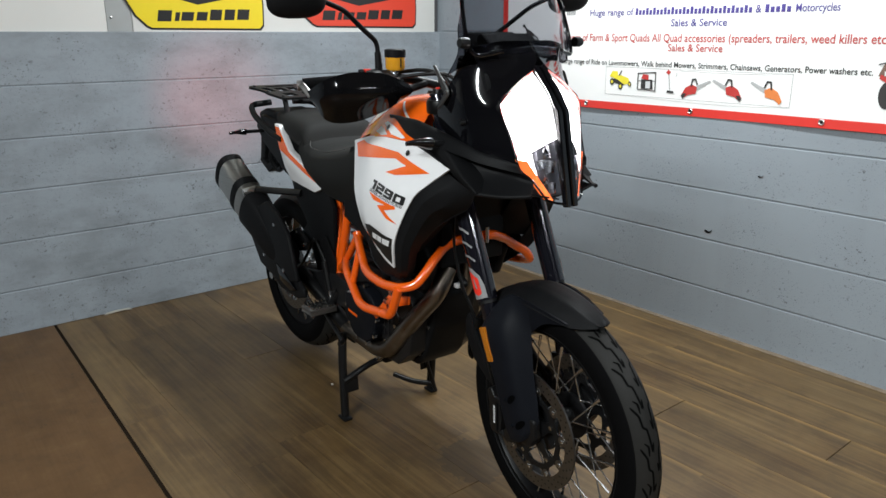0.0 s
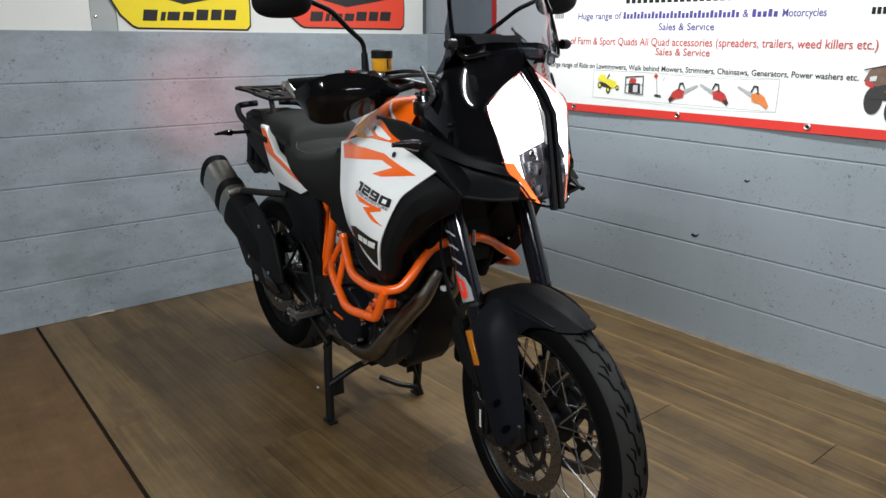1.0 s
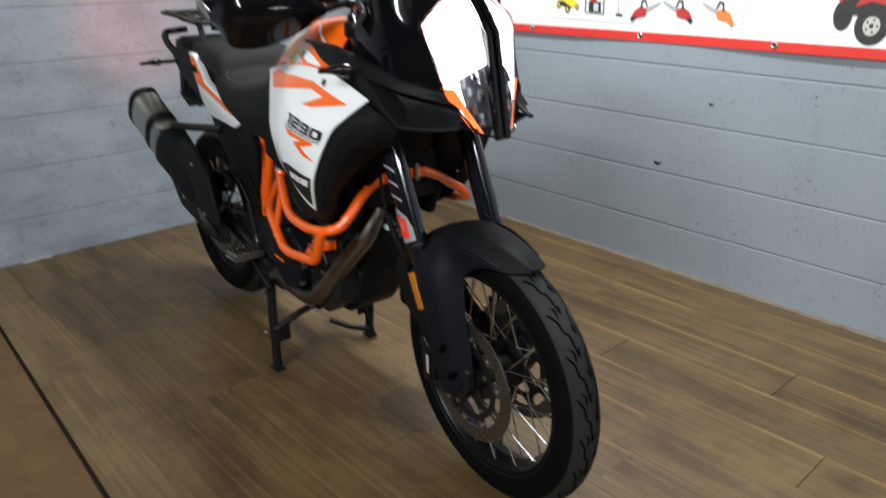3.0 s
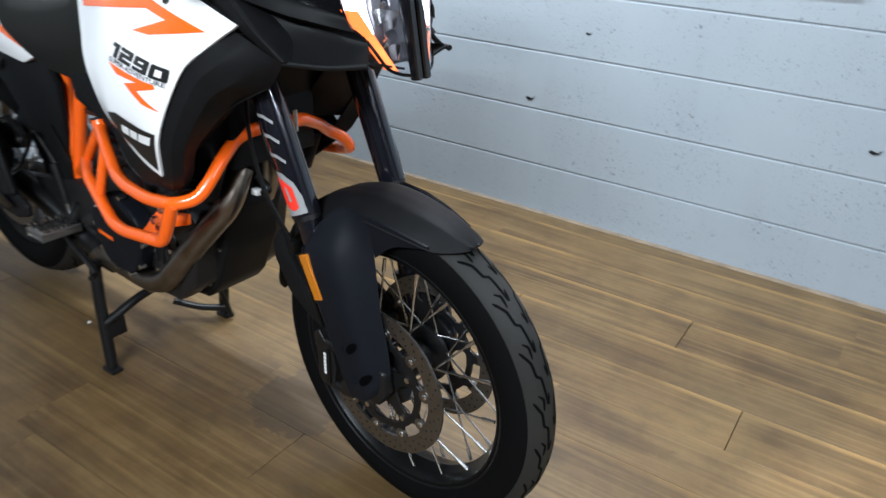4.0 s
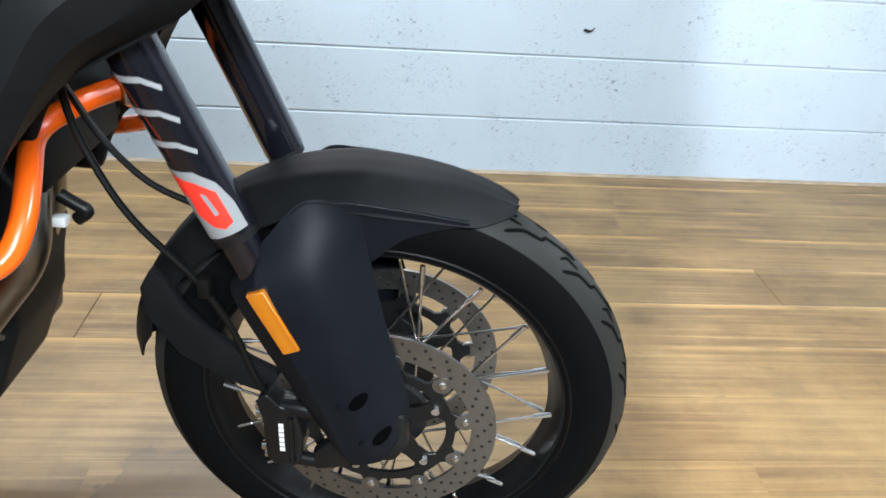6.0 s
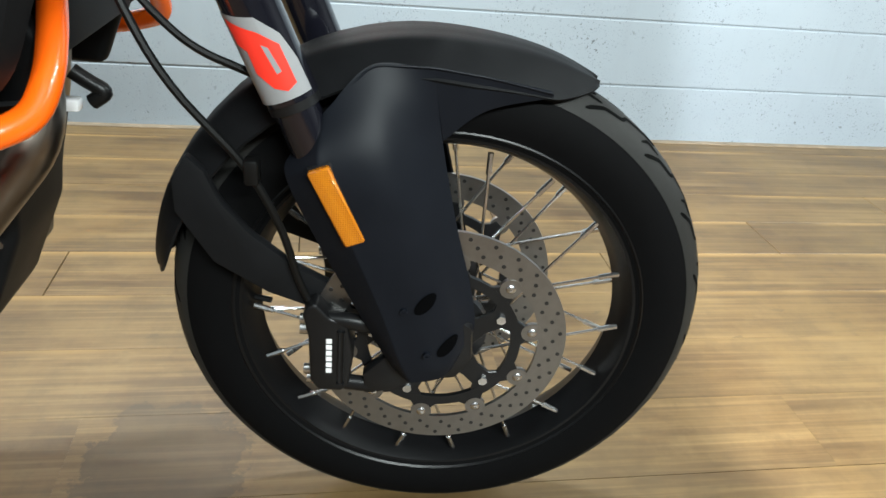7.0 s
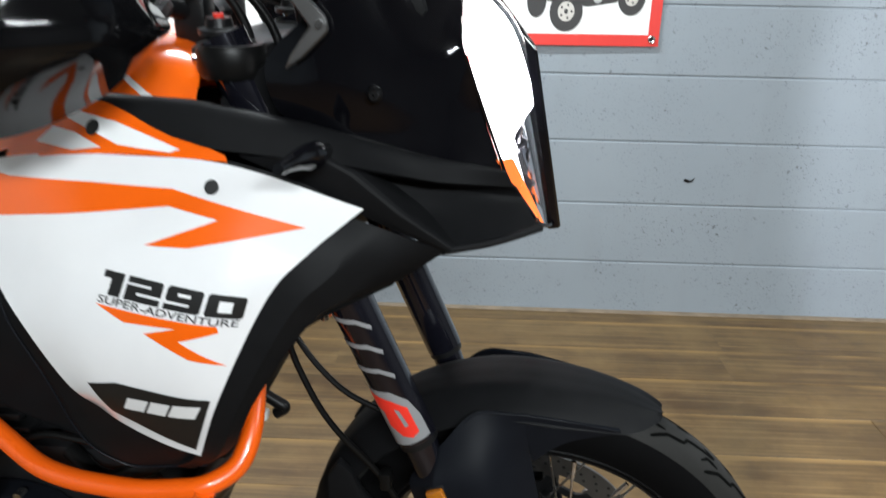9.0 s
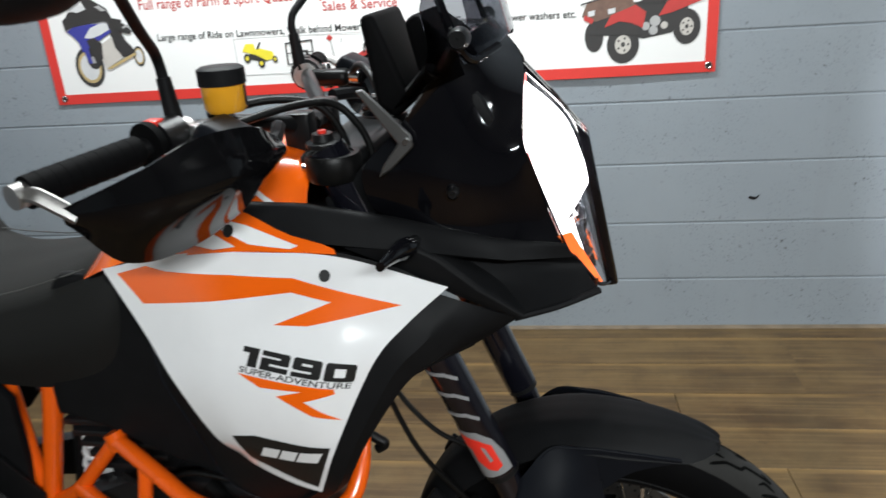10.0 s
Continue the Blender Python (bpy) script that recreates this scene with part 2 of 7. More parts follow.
M_RIM = coated("black_rim", (0.0032, 0.0032, 0.0036), 0.34, var=0.2, smudge=0.1, spec=0.2)
M_BRACKET = coated("dull_bracket", (0.15, 0.15, 0.15), 0.5, metal=1.0, var=0.2, smudge=0.2)
M_ORANGE = coated("orange_paint", (0.92, 0.13, 0.004), 0.22, coat=0.7, var=0.05, smudge=0.08)
M_POWDER = coated("orange_powder_coat", (0.92, 0.120, 0.004), 0.26, coat=0.6, var=0.07, grain=0.12, smudge=0.12)
M_WHITE = coated("white_gloss_plastic", (0.85, 0.85, 0.86), 0.16, coat=0.9, var=0.03, smudge=0.1)
M_STEEL = coated("bright_steel", (0.62, 0.62, 0.62), 0.26, metal=1.0, var=0.12, smudge=0.15)
M_ALU = coated("cast_aluminium", (0.32, 0.31, 0.30), 0.42, metal=1.0, var=0.2, grain=0.2, smudge=0.2)
M_DARKALU = coated("dark_cast_metal", (0.010, 0.010, 0.011), 0.40, metal=0.2, var=0.3, grain=0.25, smudge=0.2)
M_DISC = brushed("disc_steel", (0.29, 0.28, 0.27), 0.36, (40, 40, 40))
M_FACET = coated("reflector_silver", (0.66, 0.66, 0.70), 0.16, metal=1.0, var=0.2, smudge=0.06)
M_SATIN = coated("lamp_housing_grey", (0.16, 0.16, 0.18), 0.28, metal=0.7, var=0.15, smudge=0.1)
M_CAN = brushed("brushed_steel", (0.60, 0.59, 0.56), 0.30)
M_HEADER = burnt_steel()
M_TYRE = rubber("tyre_rubber", (0.0024, 0.0024, 0.0026), 0.7, 0.05)
# tread paler than the sidewall: dust, plus headlight spill put into the colour
M_TREAD = rubber("dusty_lit_tread_rubber", (0.0138, 0.0135, 0.0126), 0.6, 0.18)
M_GROOVE_SHADE = coated("groove_shade", (0.002, 0.002, 0.002), 0.8, spec=0.05)
M_HOSE = coated("hose_rubber", (0.004, 0.004, 0.004), 0.4, spec=0.2)
M_SEAT = fabric("grey_seat_cover", (0.0085, 0.0088, 0.0084))
M_GREY = coated("grey_decal", (0.24, 0.24, 0.245), 0.4, var=0.05)
M_RED = coated("red_decal", (0.80, 0.035, 0.02), 0.35, var=0.05)
M_INK = coated("black_decal", (0.012, 0.012, 0.012), 0.35, var=0.1)
M_WDECAL = coated("white_decal", (0.78, 0.78, 0.78), 0.35, var=0.04)
M_AMBERLIQ = coated("amber_fluid_cup", (0.75, 0.34, 0.02), 0.16, coat=0.6, var=0.06)
M_SCREEN = clear("smoked_screen", (0.36, 0.37, 0.40), 0.02, 1.15)
M_TINT = clear("dark_tint", (0.16, 0.16, 0.18), 0.03, 1.12)
M_THREAD = coated("seat_thread", (0.05, 0.05, 0.048), 0.7)
M_LENS = clear("clear_lens", (0.92, 0.92, 0.95), 0.03, 1.42)
M_REFL = reflector_mat()
M_GLOW = glowing("headlight_glow", (1.0, 0.97, 0.95), 9.0)
M_FRINGE = glowing("red_fringe_glow", (1.0, 0.22, 0.20), 1.1)
M_DRL = glowing("amber_strip", (1.0, 0.17, 0.03), 0.7)
M_TAIL = glowing("tail_light_glow", (1.0, 0.05, 0.04), 6.0)

# ---- mesh helpers ----
# the fork, front wheel and handlebar stand turned a little to the bike's right
HEAD = Vector((0.652, 0, 0.66))
STEER = Matrix.Translation(HEAD + Vector((-0.0095, -0.018, 0.0))) @ Matrix.Rotation(radians(-4.6), 4, Vector((-0.43, 0, 1)).normalized()) @ Matrix.Translation(-HEAD)
STRAIGHT = STEER.inverted()
NARROW = Matrix.Scale(0.88, 4, (0, 1, 0))
steered, narrowed = [False], [False]


def straight(net):
    """Points of the turned right-hand side, turned back to the straight-ahead position."""
    return [tuple(STRAIGHT @ Vector(q)) if not isinstance(q[0], tuple) else straight(q) for q in net]



def part(name, bm, material, parent=None, label="", sharp=38, laid=False):
    """Links a bmesh as one mesh object under a thing or a part; the front end is turned with the steering."""
    if steered[0] and not laid:
        bm.transform(STEER @ NARROW if narrowed[0] else STEER)
    bmesh.ops.recalc_face_normals(bm, faces=bm.faces)
    me = bpy.data.meshes.new(name)
    bm.to_mesh(me)
    bm.free()
    me.materials.append(material)
    me.polygons.foreach_set("use_smooth", [True] * len(me.polygons))
    me.set_sharp_from_angle(angle=radians(sharp))
    ob = new(name, me)
    ob.parent = parent
    return tagged(ob, label) if label else ob


def empty(name, m, label, category, group="", kind=""):
    ob = new(name)
    ob.empty_display_size = 0.1
    ob.matrix_world = m
    return tagged(ob, label, category, group, kind)


def box(x0, x1, y0, y1, z0, z1, bevel=0.0, seg=2, bm=None):
    bm2 = bmesh.new()
    bmesh.ops.create_cube(bm2, size=1.0)
    for v in bm2.verts:
        v.co = Vector(((x0, x1)[v.co.x > 0], (y0, y1)[v.co.y > 0], (z0, z1)[v.co.z > 0]))
    if bevel:
        bmesh.ops.bevel(bm2, geom=bm2.edges[:], offset=bevel, segments=seg, profile=0.5, affect="EDGES")
    return merge(bm, bm2)


def merge(bm, other):
    """Adds other to bm (or returns other if bm is None)."""
    if bm is None:
        return other
    me = bpy.data.meshes.new("tmp")
    other.to_mesh(me)
    other.free()
    bm.from_mesh(me)
    bpy.data.meshes.remove(me)
    return bm


def prism(outline, y0, y1, bevel=0.0, seg=2, bm=None):
    """A polygon in the side view (x, z), extruded from y0 to y1, edges bevelled."""
    bm2 = bmesh.new()
    a = [bm2.verts.new((x, y0, z)) for x, z in outline]
    b = [bm2.verts.new((x, y1, z)) for x, z in outline]
    n = len(a)
    bm2.faces.new(a)
    bm2.faces.new(b[::-1])
    for i in range(n):
        bm2.faces.new((a[i], b[i], b[(i + 1) % n], a[(i + 1) % n]))
    bmesh.ops.recalc_face_normals(bm2, faces=bm2.faces)
    if bevel:
        bmesh.ops.bevel(bm2, geom=bm2.edges[:], offset=bevel, segments=seg, profile=0.6, affect="EDGES", clamp_overlap=True)
    return merge(bm, bm2)


def rounded(points, radius, steps=5):
    """A polyline with its inner corners turned into arcs."""
    pts = [Vector(p) for p in points]
    out = [pts[0]]
    for i in range(1, len(pts) - 1):
        a, b, c = pts[i - 1], pts[i], pts[i + 1]
        d0, d1 = (a - b), (c - b)
        r = min(radius, d0.length * 0.45, d1.length * 0.45)
        p, q = b + d0.normalized() * r, b + d1.normalized() * r
        for k in range(steps + 1):
            t = k / steps
            out.append(p.lerp(b, t).lerp(b.lerp(q, t), t))
    out.append(pts[-1])
    return out


def tube(points, r, seg=12, radius=0.04, bm=None, r_end=None, flat=1.0, steps=5):
    """A round bar swept along a polyline with rounded corners."""
    pts = rounded(points, radius, steps) if len(points) > 2 else [Vector(p) for p in points]
    bm2 = bmesh.new()
    rings = []
    up = None
    for i, p in enumerate(pts):
        d = (pts[min(i + 1, len(pts) - 1)] - pts[max(i - 1, 0)]).normalized()
        if up is None:
            up = d.orthogonal().normalized()
        up = (up - d * up.dot(d)).normalized()
        side = d.cross(up)
        rr = r if r_end is None else r + (r_end - r) * i / (len(pts) - 1)
        rings.append([bm2.verts.new(p + (up * math.cos(2 * math.pi * k / seg) + side * math.sin(2 * math.pi * k / seg) * flat) * rr) for k in range(seg)])
    for a, b in zip(rings, rings[1:]):
        for k in range(seg):
            bm2.faces.new((a[k], a[(k + 1) % seg], b[(k + 1) % seg], b[k]))
    bm2.faces.new(rings[0][::-1])
    bm2.faces.new(rings[-1])
    return merge(bm, bm2)


def revolve(profile, centre=(0, 0, 0), seg=48, bm=None, closed=False, axis="y"):
    """Turns (radius, offset along the axis) round the bike's cross axis (y), or round z."""
    bm2 = bmesh.new()
    c = Vector(centre)
    rings = []
    for i in range(seg):
        a = 2 * math.pi * i / seg
        if axis == "y":
            rings.append([bm2.verts.new(c + Vector((r * math.cos(a), o, r * math.sin(a)))) for r, o in profile])
        else:
            rings.append([bm2.verts.new(c + Vector((r * math.cos(a), r * math.sin(a), o))) for r, o in profile])
    n = len(profile)
    for i in range(seg):
        a, b = rings[i], rings[(i + 1) % seg]
        for k in range(n if closed else n - 1):
            bm2.faces.new((a[k], b[k], b[(k + 1) % n], a[(k + 1) % n]))
    bmesh.ops.remove_doubles(bm2, verts=bm2.verts, dist=1e-6)
    return merge(bm, bm2)


def spline(p, t):
    """Catmull-Rom through the points p, at t from 0 to 1."""
    n = len(p) - 1
    x = min(t * n, n - 1e-9)
    i = int(x)
    f = x - i
    p1, p2 = p[i], p[i + 1]
    p0 = p[i - 1] if i else p1 * 2 - p2
    p3 = p[i + 2] if i + 2 <= n else p2 * 2 - p1
    return 0.5 * (2 * p1 + (p2 - p0) * f + (2 * p0 - 5 * p1 + 4 * p2 - p3) * f * f + (3 * p1 - p0 - 3 * p2 + p3) * f ** 3)


def fold(p, t):
    """Straight runs between the points p, with the corners just eased."""
    n = len(p) - 1

    def at(q):
        x = min(max(q * n, 0.0), n - 1e-9)
        return p[int(x)].lerp(p[int(x) + 1], x - int(x))

    e = 0.05 / n
    return (at(t - e) + at(t) * 2 + at(t + e)) / 4


def patch(net, nu=16, nv=16, thick=0.003, s=1, bm=None, folded=False, ease=0):
    """A smooth shell through a small net of (x, y, z) rows; s = -1 mirrors it to the other side."""
    rows = [[Vector((x, y * s, z)) for x, y, z in row] for row in net]
    cols = [[fold(row, j / nv) if folded else spline(row, j / nv) for j in range(nv + 1)] for row in rows]
    bm2 = bmesh.new()
    pts = [[spline([c[j] for c in cols], i / nu) for j in range(nv + 1)] for i in range(nu + 1)]
    for _ in range(ease):
        pts = [[(pts[i - 1][j] + pts[i + 1][j] + pts[i][j - 1] + pts[i][j + 1]) / 4 if 0 < i < nu and 0 < j < nv else pts[i][j] for j in range(nv + 1)] for i in range(nu + 1)]
    grid = [[bm2.verts.new(p) for p in row] for row in pts]
    for i in range(nu):
        for j in range(nv):
            bm2.faces.new((grid[i][j], grid[i][j + 1], grid[i + 1][j + 1], grid[i + 1][j]))
    bmesh.ops.recalc_face_normals(bm2, faces=bm2.faces)
    if thick:
        # thicken towards the bike's middle
        f = bm2.faces[:]
        mid = sum((x.normal.y * x.calc_area() for x in f))
        if mid * s > 0:
            bmesh.ops.reverse_faces(bm2, faces=f)
        bmesh.ops.solidify(bm2, geom=f, thickness=thick)
    return merge(bm, bm2)


def on_surface(outline, target, material, name, parent, side=-1, lift=0.0012, cell=0.012, bm=None, label=""):
    """A thin decal: a flat outline in the side view, sliced fine and laid onto the target mesh."""
    from mathutils.bvhtree import BVHTree
    me = target.data
    tree = BVHTree.FromPolygons([v.co for v in me.vertices], [p.vertices for p in me.polygons])
    b = bm or bmesh.new()
    if bm is None:
        b.faces.new([b.verts.new((x, 0, z)) for x, z in outline])
    b.normal_update()
    bmesh.ops.triangulate(b, faces=b.faces[:])
    lo = [min(v.co[i] for v in b.verts) for i in (0, 2)]
    hi = [max(v.co[i] for v in b.verts) for i in (0, 2)]
    for axis, k in ((0, 0), (2, 1)):
        x = lo[k] + cell
        while x < hi[k]:
            co, no = [0, 0, 0], [0, 0, 0]
            co[axis], no[axis] = x, 1
            bmesh.ops.bisect_plane(b, geom=b.verts[:] + b.edges[:] + b.faces[:], plane_co=co, plane_no=no)
            x += cell
    lost = []
    for v in b.verts:
        hit, normal, _, _ = tree.ray_cast(Vector((v.co.x, side * 1.0, v.co.z)), Vector((0, -side, 0)))
        if hit is None:
            lost.append(v)
            continue
        if normal.y * side < 0:
            normal = -normal
        v.co = hit + normal * lift
    bmesh.ops.delete(b, geom=lost, context="VERTS")
    return part(name, b, material, parent, label, sharp=80, laid=True)


def letters(text, width, height, skew=0.0, bold=0.0):
    """Flat lettering as a bmesh in (x, z), fitted to a width and a capital height, starting at 0, 0."""
    data = bpy.data.curves.new("lettering", "FONT")
    data.body, data.shear, data.offset = text, skew, bold
    data.resolution_u = 3
    ob = new("lettering", data)
    bpy.context.view_layer.update()
    me = bpy.data.meshes.new_from_object(ob.evaluated_get(bpy.context.evaluated_depsgraph_get()))
    bpy.data.objects.remove(ob)
    b = bmesh.new()
    b.from_mesh(me)
    bpy.data.meshes.remove(me)
    xs = [v.co.x for v in b.verts]
    x0, k = min(xs), width / (max(xs) - min(xs))
    for v in b.verts:
        v.co = Vector(((v.co.x - x0) * k, 0, v.co.y * height / 0.7))
    return b

# ---- the motorcycle: x forward, y to its left, z up, from the middle of its centre stand ----
bike = empty("motorcycle", BIKE, "white, orange and black adventure motorcycle with lit headlight on centre stand", "motorcycle")
AXLE_F, AXLE_R = (0.879, 0.0, 0.3440), (-0.655, 0.0, 0.368)


def tyre_section(radius, half, bead, q):
    """Radius and offset across a tyre, q from -1 to 1."""
    t = q * math.radians(128)
    y = half * math.sin(t) if abs(t) < math.pi / 2 else half * math.copysign(1 - 0.33 * (abs(t) - math.pi / 2) ** 1.5, t)
    drop = (radius - bead) * (1 - math.cos(min(abs(t), 2.23))) / (1 - math.cos(2.23))
    return radius - drop * 0.98, y


def tyre_point(axle, radius, half, bead, q, a, lift=0.0):
    r, y = tyre_section(radius, half, bead, q)
    p = Vector(axle) + Vector(((r + lift) * math.cos(a), y * (1 + lift * 4), (r + lift) * math.sin(a)))
    p.z = max(p.z, 0.0008)
    return p


def tyre_mesh(axle, radius, half, bead, q0, q1, lift=0.0, seg=200, across=30):
    """A band of the tyre from q0 to q1 of its section, closed back through the inside."""
    bm = bmesh.new()
    rings = [[bm.verts.new(tyre_point(axle, radius, half, bead, q0 + (q1 - q0) * j / across, 2 * math.pi * i / seg, lift)) for j in range(across + 1)] for i in range(seg)]
    for i in range(seg):
        p, n = rings[i], rings[(i + 1) % seg]
        for j in range(across):
            bm.faces.new((p[j], n[j], n[j + 1], p[j + 1]))
    return bm


ZIGZAG = ([(0.05, 0.08), (0.15, -0.16), (0.19, 0.04), (0.25, 0.40), (0.43, 0.46), (0.46, 0.72), (0.74, 0.98)],
          [(0.36, 0.78), (0.33, 1.00), (0.52, 1.10)])


def groove_mesh(axle, radius, half, bead, repeats, crown):
    """Zigzag tread grooves as narrow raised bands on the crown, black for their shade, a few to each repeat and side.
    """
    bm = bmesh.new()
    for k in range(repeats):
        for side in (-1, 1):
            for line in ZIGZAG:
                pts = rounded([(lat * crown * side, (k + s + (0.5 if side > 0 else 0)) * 2 * math.pi / repeats * radius, 0) for lat, s in line], 0.012, 3)
                # an even width along the surface: q is scaled to metres across
                width = half * math.radians(128)
                coarse = [Vector((p.x * width, p.y, 0)) for p in pts]
                flat = [coarse[0]]
                for a, b in zip(coarse, coarse[1:]):
                    steps = max(1, int((b - a).length / 0.006))
                    flat += [a.lerp(b, (i + 1) / steps) for i in range(steps)]
                pairs = []
                for i, p in enumerate(flat):
                    d = (flat[min(i + 1, len(flat) - 1)] - flat[max(i - 1, 0)]).normalized()
                    n = Vector((-d.y, d.x, 0)) * (0.0025 if 0 < i < len(flat) - 1 else 0.0012)
                    pairs.append([bm.verts.new(tyre_point(axle, radius, half, bead, c.x / width, c.y / radius, 0.0013)) for c in (p - n, p + n)])
                for a, b in zip(pairs, pairs[1:]):
                    bm.faces.new((a[0], a[1], b[1], b[0]))
    return bm


def disc_mesh(axle, y, r0, r1, seg=96):
    """The plain steel ring of a brake disc."""
    half = 0.0025
    return revolve([(r0, y - half), (r1, y - half), (r1, y + half), (r0, y + half)], axle, seg, closed=True)


def holes_mesh(axle, y, radii, count, r=0.0027):
    bm = bmesh.new()
    for row, rad in enumerate(radii):
        for i in range(count):
            a = 2 * math.pi * (i + row * 0.37) / count
            p = (axle[0] + rad * math.cos(a), y, axle[2] + rad * math.sin(a))
            bm = revolve([(0.0001, -0.0032), (r, -0.0032), (r, 0.0032), (0.0001, 0.0032)], p, 8, bm)
    return bm


def wheel(name, axle, radius, half, rim_r, rim_half, spokes, discs, repeats, label):
    """A spoked wheel: rim, tyre, hub, spokes, nipples and brake discs."""
    rim = part(name, revolve([(rim_r + 0.022, -rim_half), (rim_r + 0.026, -rim_half - 0.004), (rim_r + 0.012, -rim_half - 0.003), (rim_r + 0.004, -rim_half * 0.75), (rim_r, -rim_half * 0.45),
                              (rim_r - 0.006, 0), (rim_r, rim_half * 0.45), (rim_r + 0.004, rim_half * 0.75), (rim_r + 0.012, rim_half + 0.003), (rim_r + 0.026, rim_half + 0.004),
                              (rim_r + 0.022, rim_half), (rim_r + 0.014, 0)], axle, 96, closed=True), M_RIM, bike, label)
    part("tyre", tyre_mesh(axle, radius, half, rim_r + 0.012, -1, 1), M_TYRE, rim, "black road-pattern tyre")
    part("tread", tyre_mesh(axle, radius, half, rim_r + 0.012, -0.44, 0.44, 0.0008), M_TREAD, rim, "dusty grey tread, lightened as by headlight spill, with zigzag grooves")
    tagged(part("groove", groove_mesh(axle, radius, half, rim_r + 0.012, repeats, 0.44), M_GROOVE_SHADE, rim), kind="stuff")
    for side in (-1, 1):
        part("rim_lip", revolve([(rim_r + 0.018, side * (rim_half + 0.003)), (rim_r + 0.023, side * (rim_half + 0.0075)), (rim_r + 0.027, side * (rim_half + 0.0055)), (rim_r + 0.027, side * (rim_half - 0.002))], axle, 96), M_RIM, rim)
    hub = [(0.001, -0.075), (0.03, -0.075), (0.032, -0.06), (0.062, -0.058), (0.064, -0.048), (0.034, -0.035), (0.03, 0), (0.034, 0.035), (0.064, 0.048), (0.062, 0.058), (0.032, 0.06), (0.03, 0.075), (0.001, 0.075)]
    part("hub", revolve(hub, axle, 40), M_DARKALU, rim)
    c = Vector(axle)
    for i in range(spokes):
        a = 2 * math.pi * i / spokes
        side = 1 if i % 2 else -1
        lean = 0.62 if (i // 2) % 2 else -0.62
        p = c + Vector((0.058 * math.cos(a + lean), side * 0.052, 0.058 * math.sin(a + lean)))
        q = c + Vector(((rim_r - 0.001) * math.cos(a), side * rim_half * 0.7, (rim_r - 0.001) * math.sin(a)))
        bm = tube([p, q], 0.0021, 7)
        bm = tube([q + (p - q).normalized() * 0.026, q], 0.0038, 7, bm=bm)
        part("spoke", bm, M_STEEL, rim)
    for s in discs:
        y = axle[1] + s * 0.079
        d = part("brake_disc", disc_mesh(axle, y, 0.125, 0.160), M_DISC, rim, "drilled grey steel brake disc")
        part("disc_carrier", revolve([(0.090, y - 0.003), (0.103, y - 0.003), (0.103, y + 0.003), (0.090, y + 0.003)], axle, 60, closed=True), M_IRON, rim)
        base = c + Vector((0, s * 0.079, 0))
        for k in range(10):
            a = math.radians(36 * k - 61)
            u, w = Vector((math.cos(a), 0, math.sin(a))), Vector((-math.sin(a), 0, math.cos(a)))
            arm = [base + u * q + w * e for q, e in ((0.099, -0.020), (0.110, -0.011), (0.119, -0.009), (0.119, 0.009), (0.110, 0.011), (0.099, 0.020))]
            part("carrier_arm", prism([(p.x, p.z) for p in arm], y - 0.0028, y + 0.0028, 0.0008, 1), M_IRON, rim)
            part("disc_tab", revolve([(0.001, y - 0.0022), (0.0135, y - 0.0022), (0.0135, y + 0.0032), (0.001, y + 0.0032)] if s > 0 else [(0.001, y - 0.0032), (0.0135, y - 0.0032), (0.0135, y + 0.0022), (0.001, y + 0.0022)], (axle[0] + 0.117 * math.cos(a), 0, axle[2] + 0.117 * math.sin(a)), 16), M_DISC, d)
            part("rivet", revolve([(0.001, y + s * 0.006), (0.004, y + s * 0.006), (0.0060, y + s * 0.0045), (0.0065, y + s * 0.002), (0.0065, y)],
                                  (axle[0] + 0.117 * math.cos(a), 0, axle[2] + 0.117 * math.sin(a)), 12), M_STEEL, rim)
        for k in range(5):
            a = math.radians(72 * k - 43)
            u, w = Vector((math.cos(a), 0, math.sin(a))), Vector((-math.sin(a), 0, math.cos(a)))
            lobe = [base + u * q + w * e for q, e in ((0.034, -0.022), (0.060, -0.013), (0.080, -0.014), (0.093, -0.030), (0.093, 0.030), (0.080, 0.014), (0.060, 0.013), (0.034, 0.022))]
            part("carrier_lobe", prism([(p.x, p.z) for p in lobe], y - 0.0026, y + 0.0026, 0.0008, 1), M_IRON, rim)
            part("carrier_bolt", tube([base + u * 0.084, base + u * 0.084 + Vector((0, s * 0.007, 0))], 0.0062, 6), M_STEEL, rim)
        hm = holes_mesh(axle, y, (0.1345, 0.1435, 0.1525), 30)
        tagged(part("drilling", hm, M_INK, d), kind="stuff")
    return rim


steered[0] = True
front_wheel = wheel("front_wheel", AXLE_F, 0.3460, 0.047, 0.241, 0.036, 36, (-1, 1), 22, "black spoked front wheel with bright spokes and twin brake discs")
steered[0] = False
rear_wheel = wheel("rear_wheel", AXLE_R, 0.335, 0.078, 0.218, 0.056, 36, (-1,), 18, "black spoked rear wheel held just off the floor")
steered[0] = True
part("axle_cap", revolve([(0.001, -0.116), (0.013, -0.116), (0.017, -0.111), (0.017, -0.075), (0.001, -0.075)], AXLE_F, 20), M_DARKALU, front_wheel)
part("valve", tube([(0.62 + 0.262 - 0.262, -0.01, 0.35), (0.66, -0.02, 0.35)], 0.004, 8), M_IRON, front_wheel)


# ---- fork ----


def fork_at(z, s):
    # the legs lean a little to the bike's left towards the top
    up = min(1.0, max(0.0, (z - 0.35) / 0.30))
    return Vector((0.692 + 0.0095 * up - 0.43 * (z - 0.66), s * (0.096 + 0.020 * up) + 0.018 * up, z))


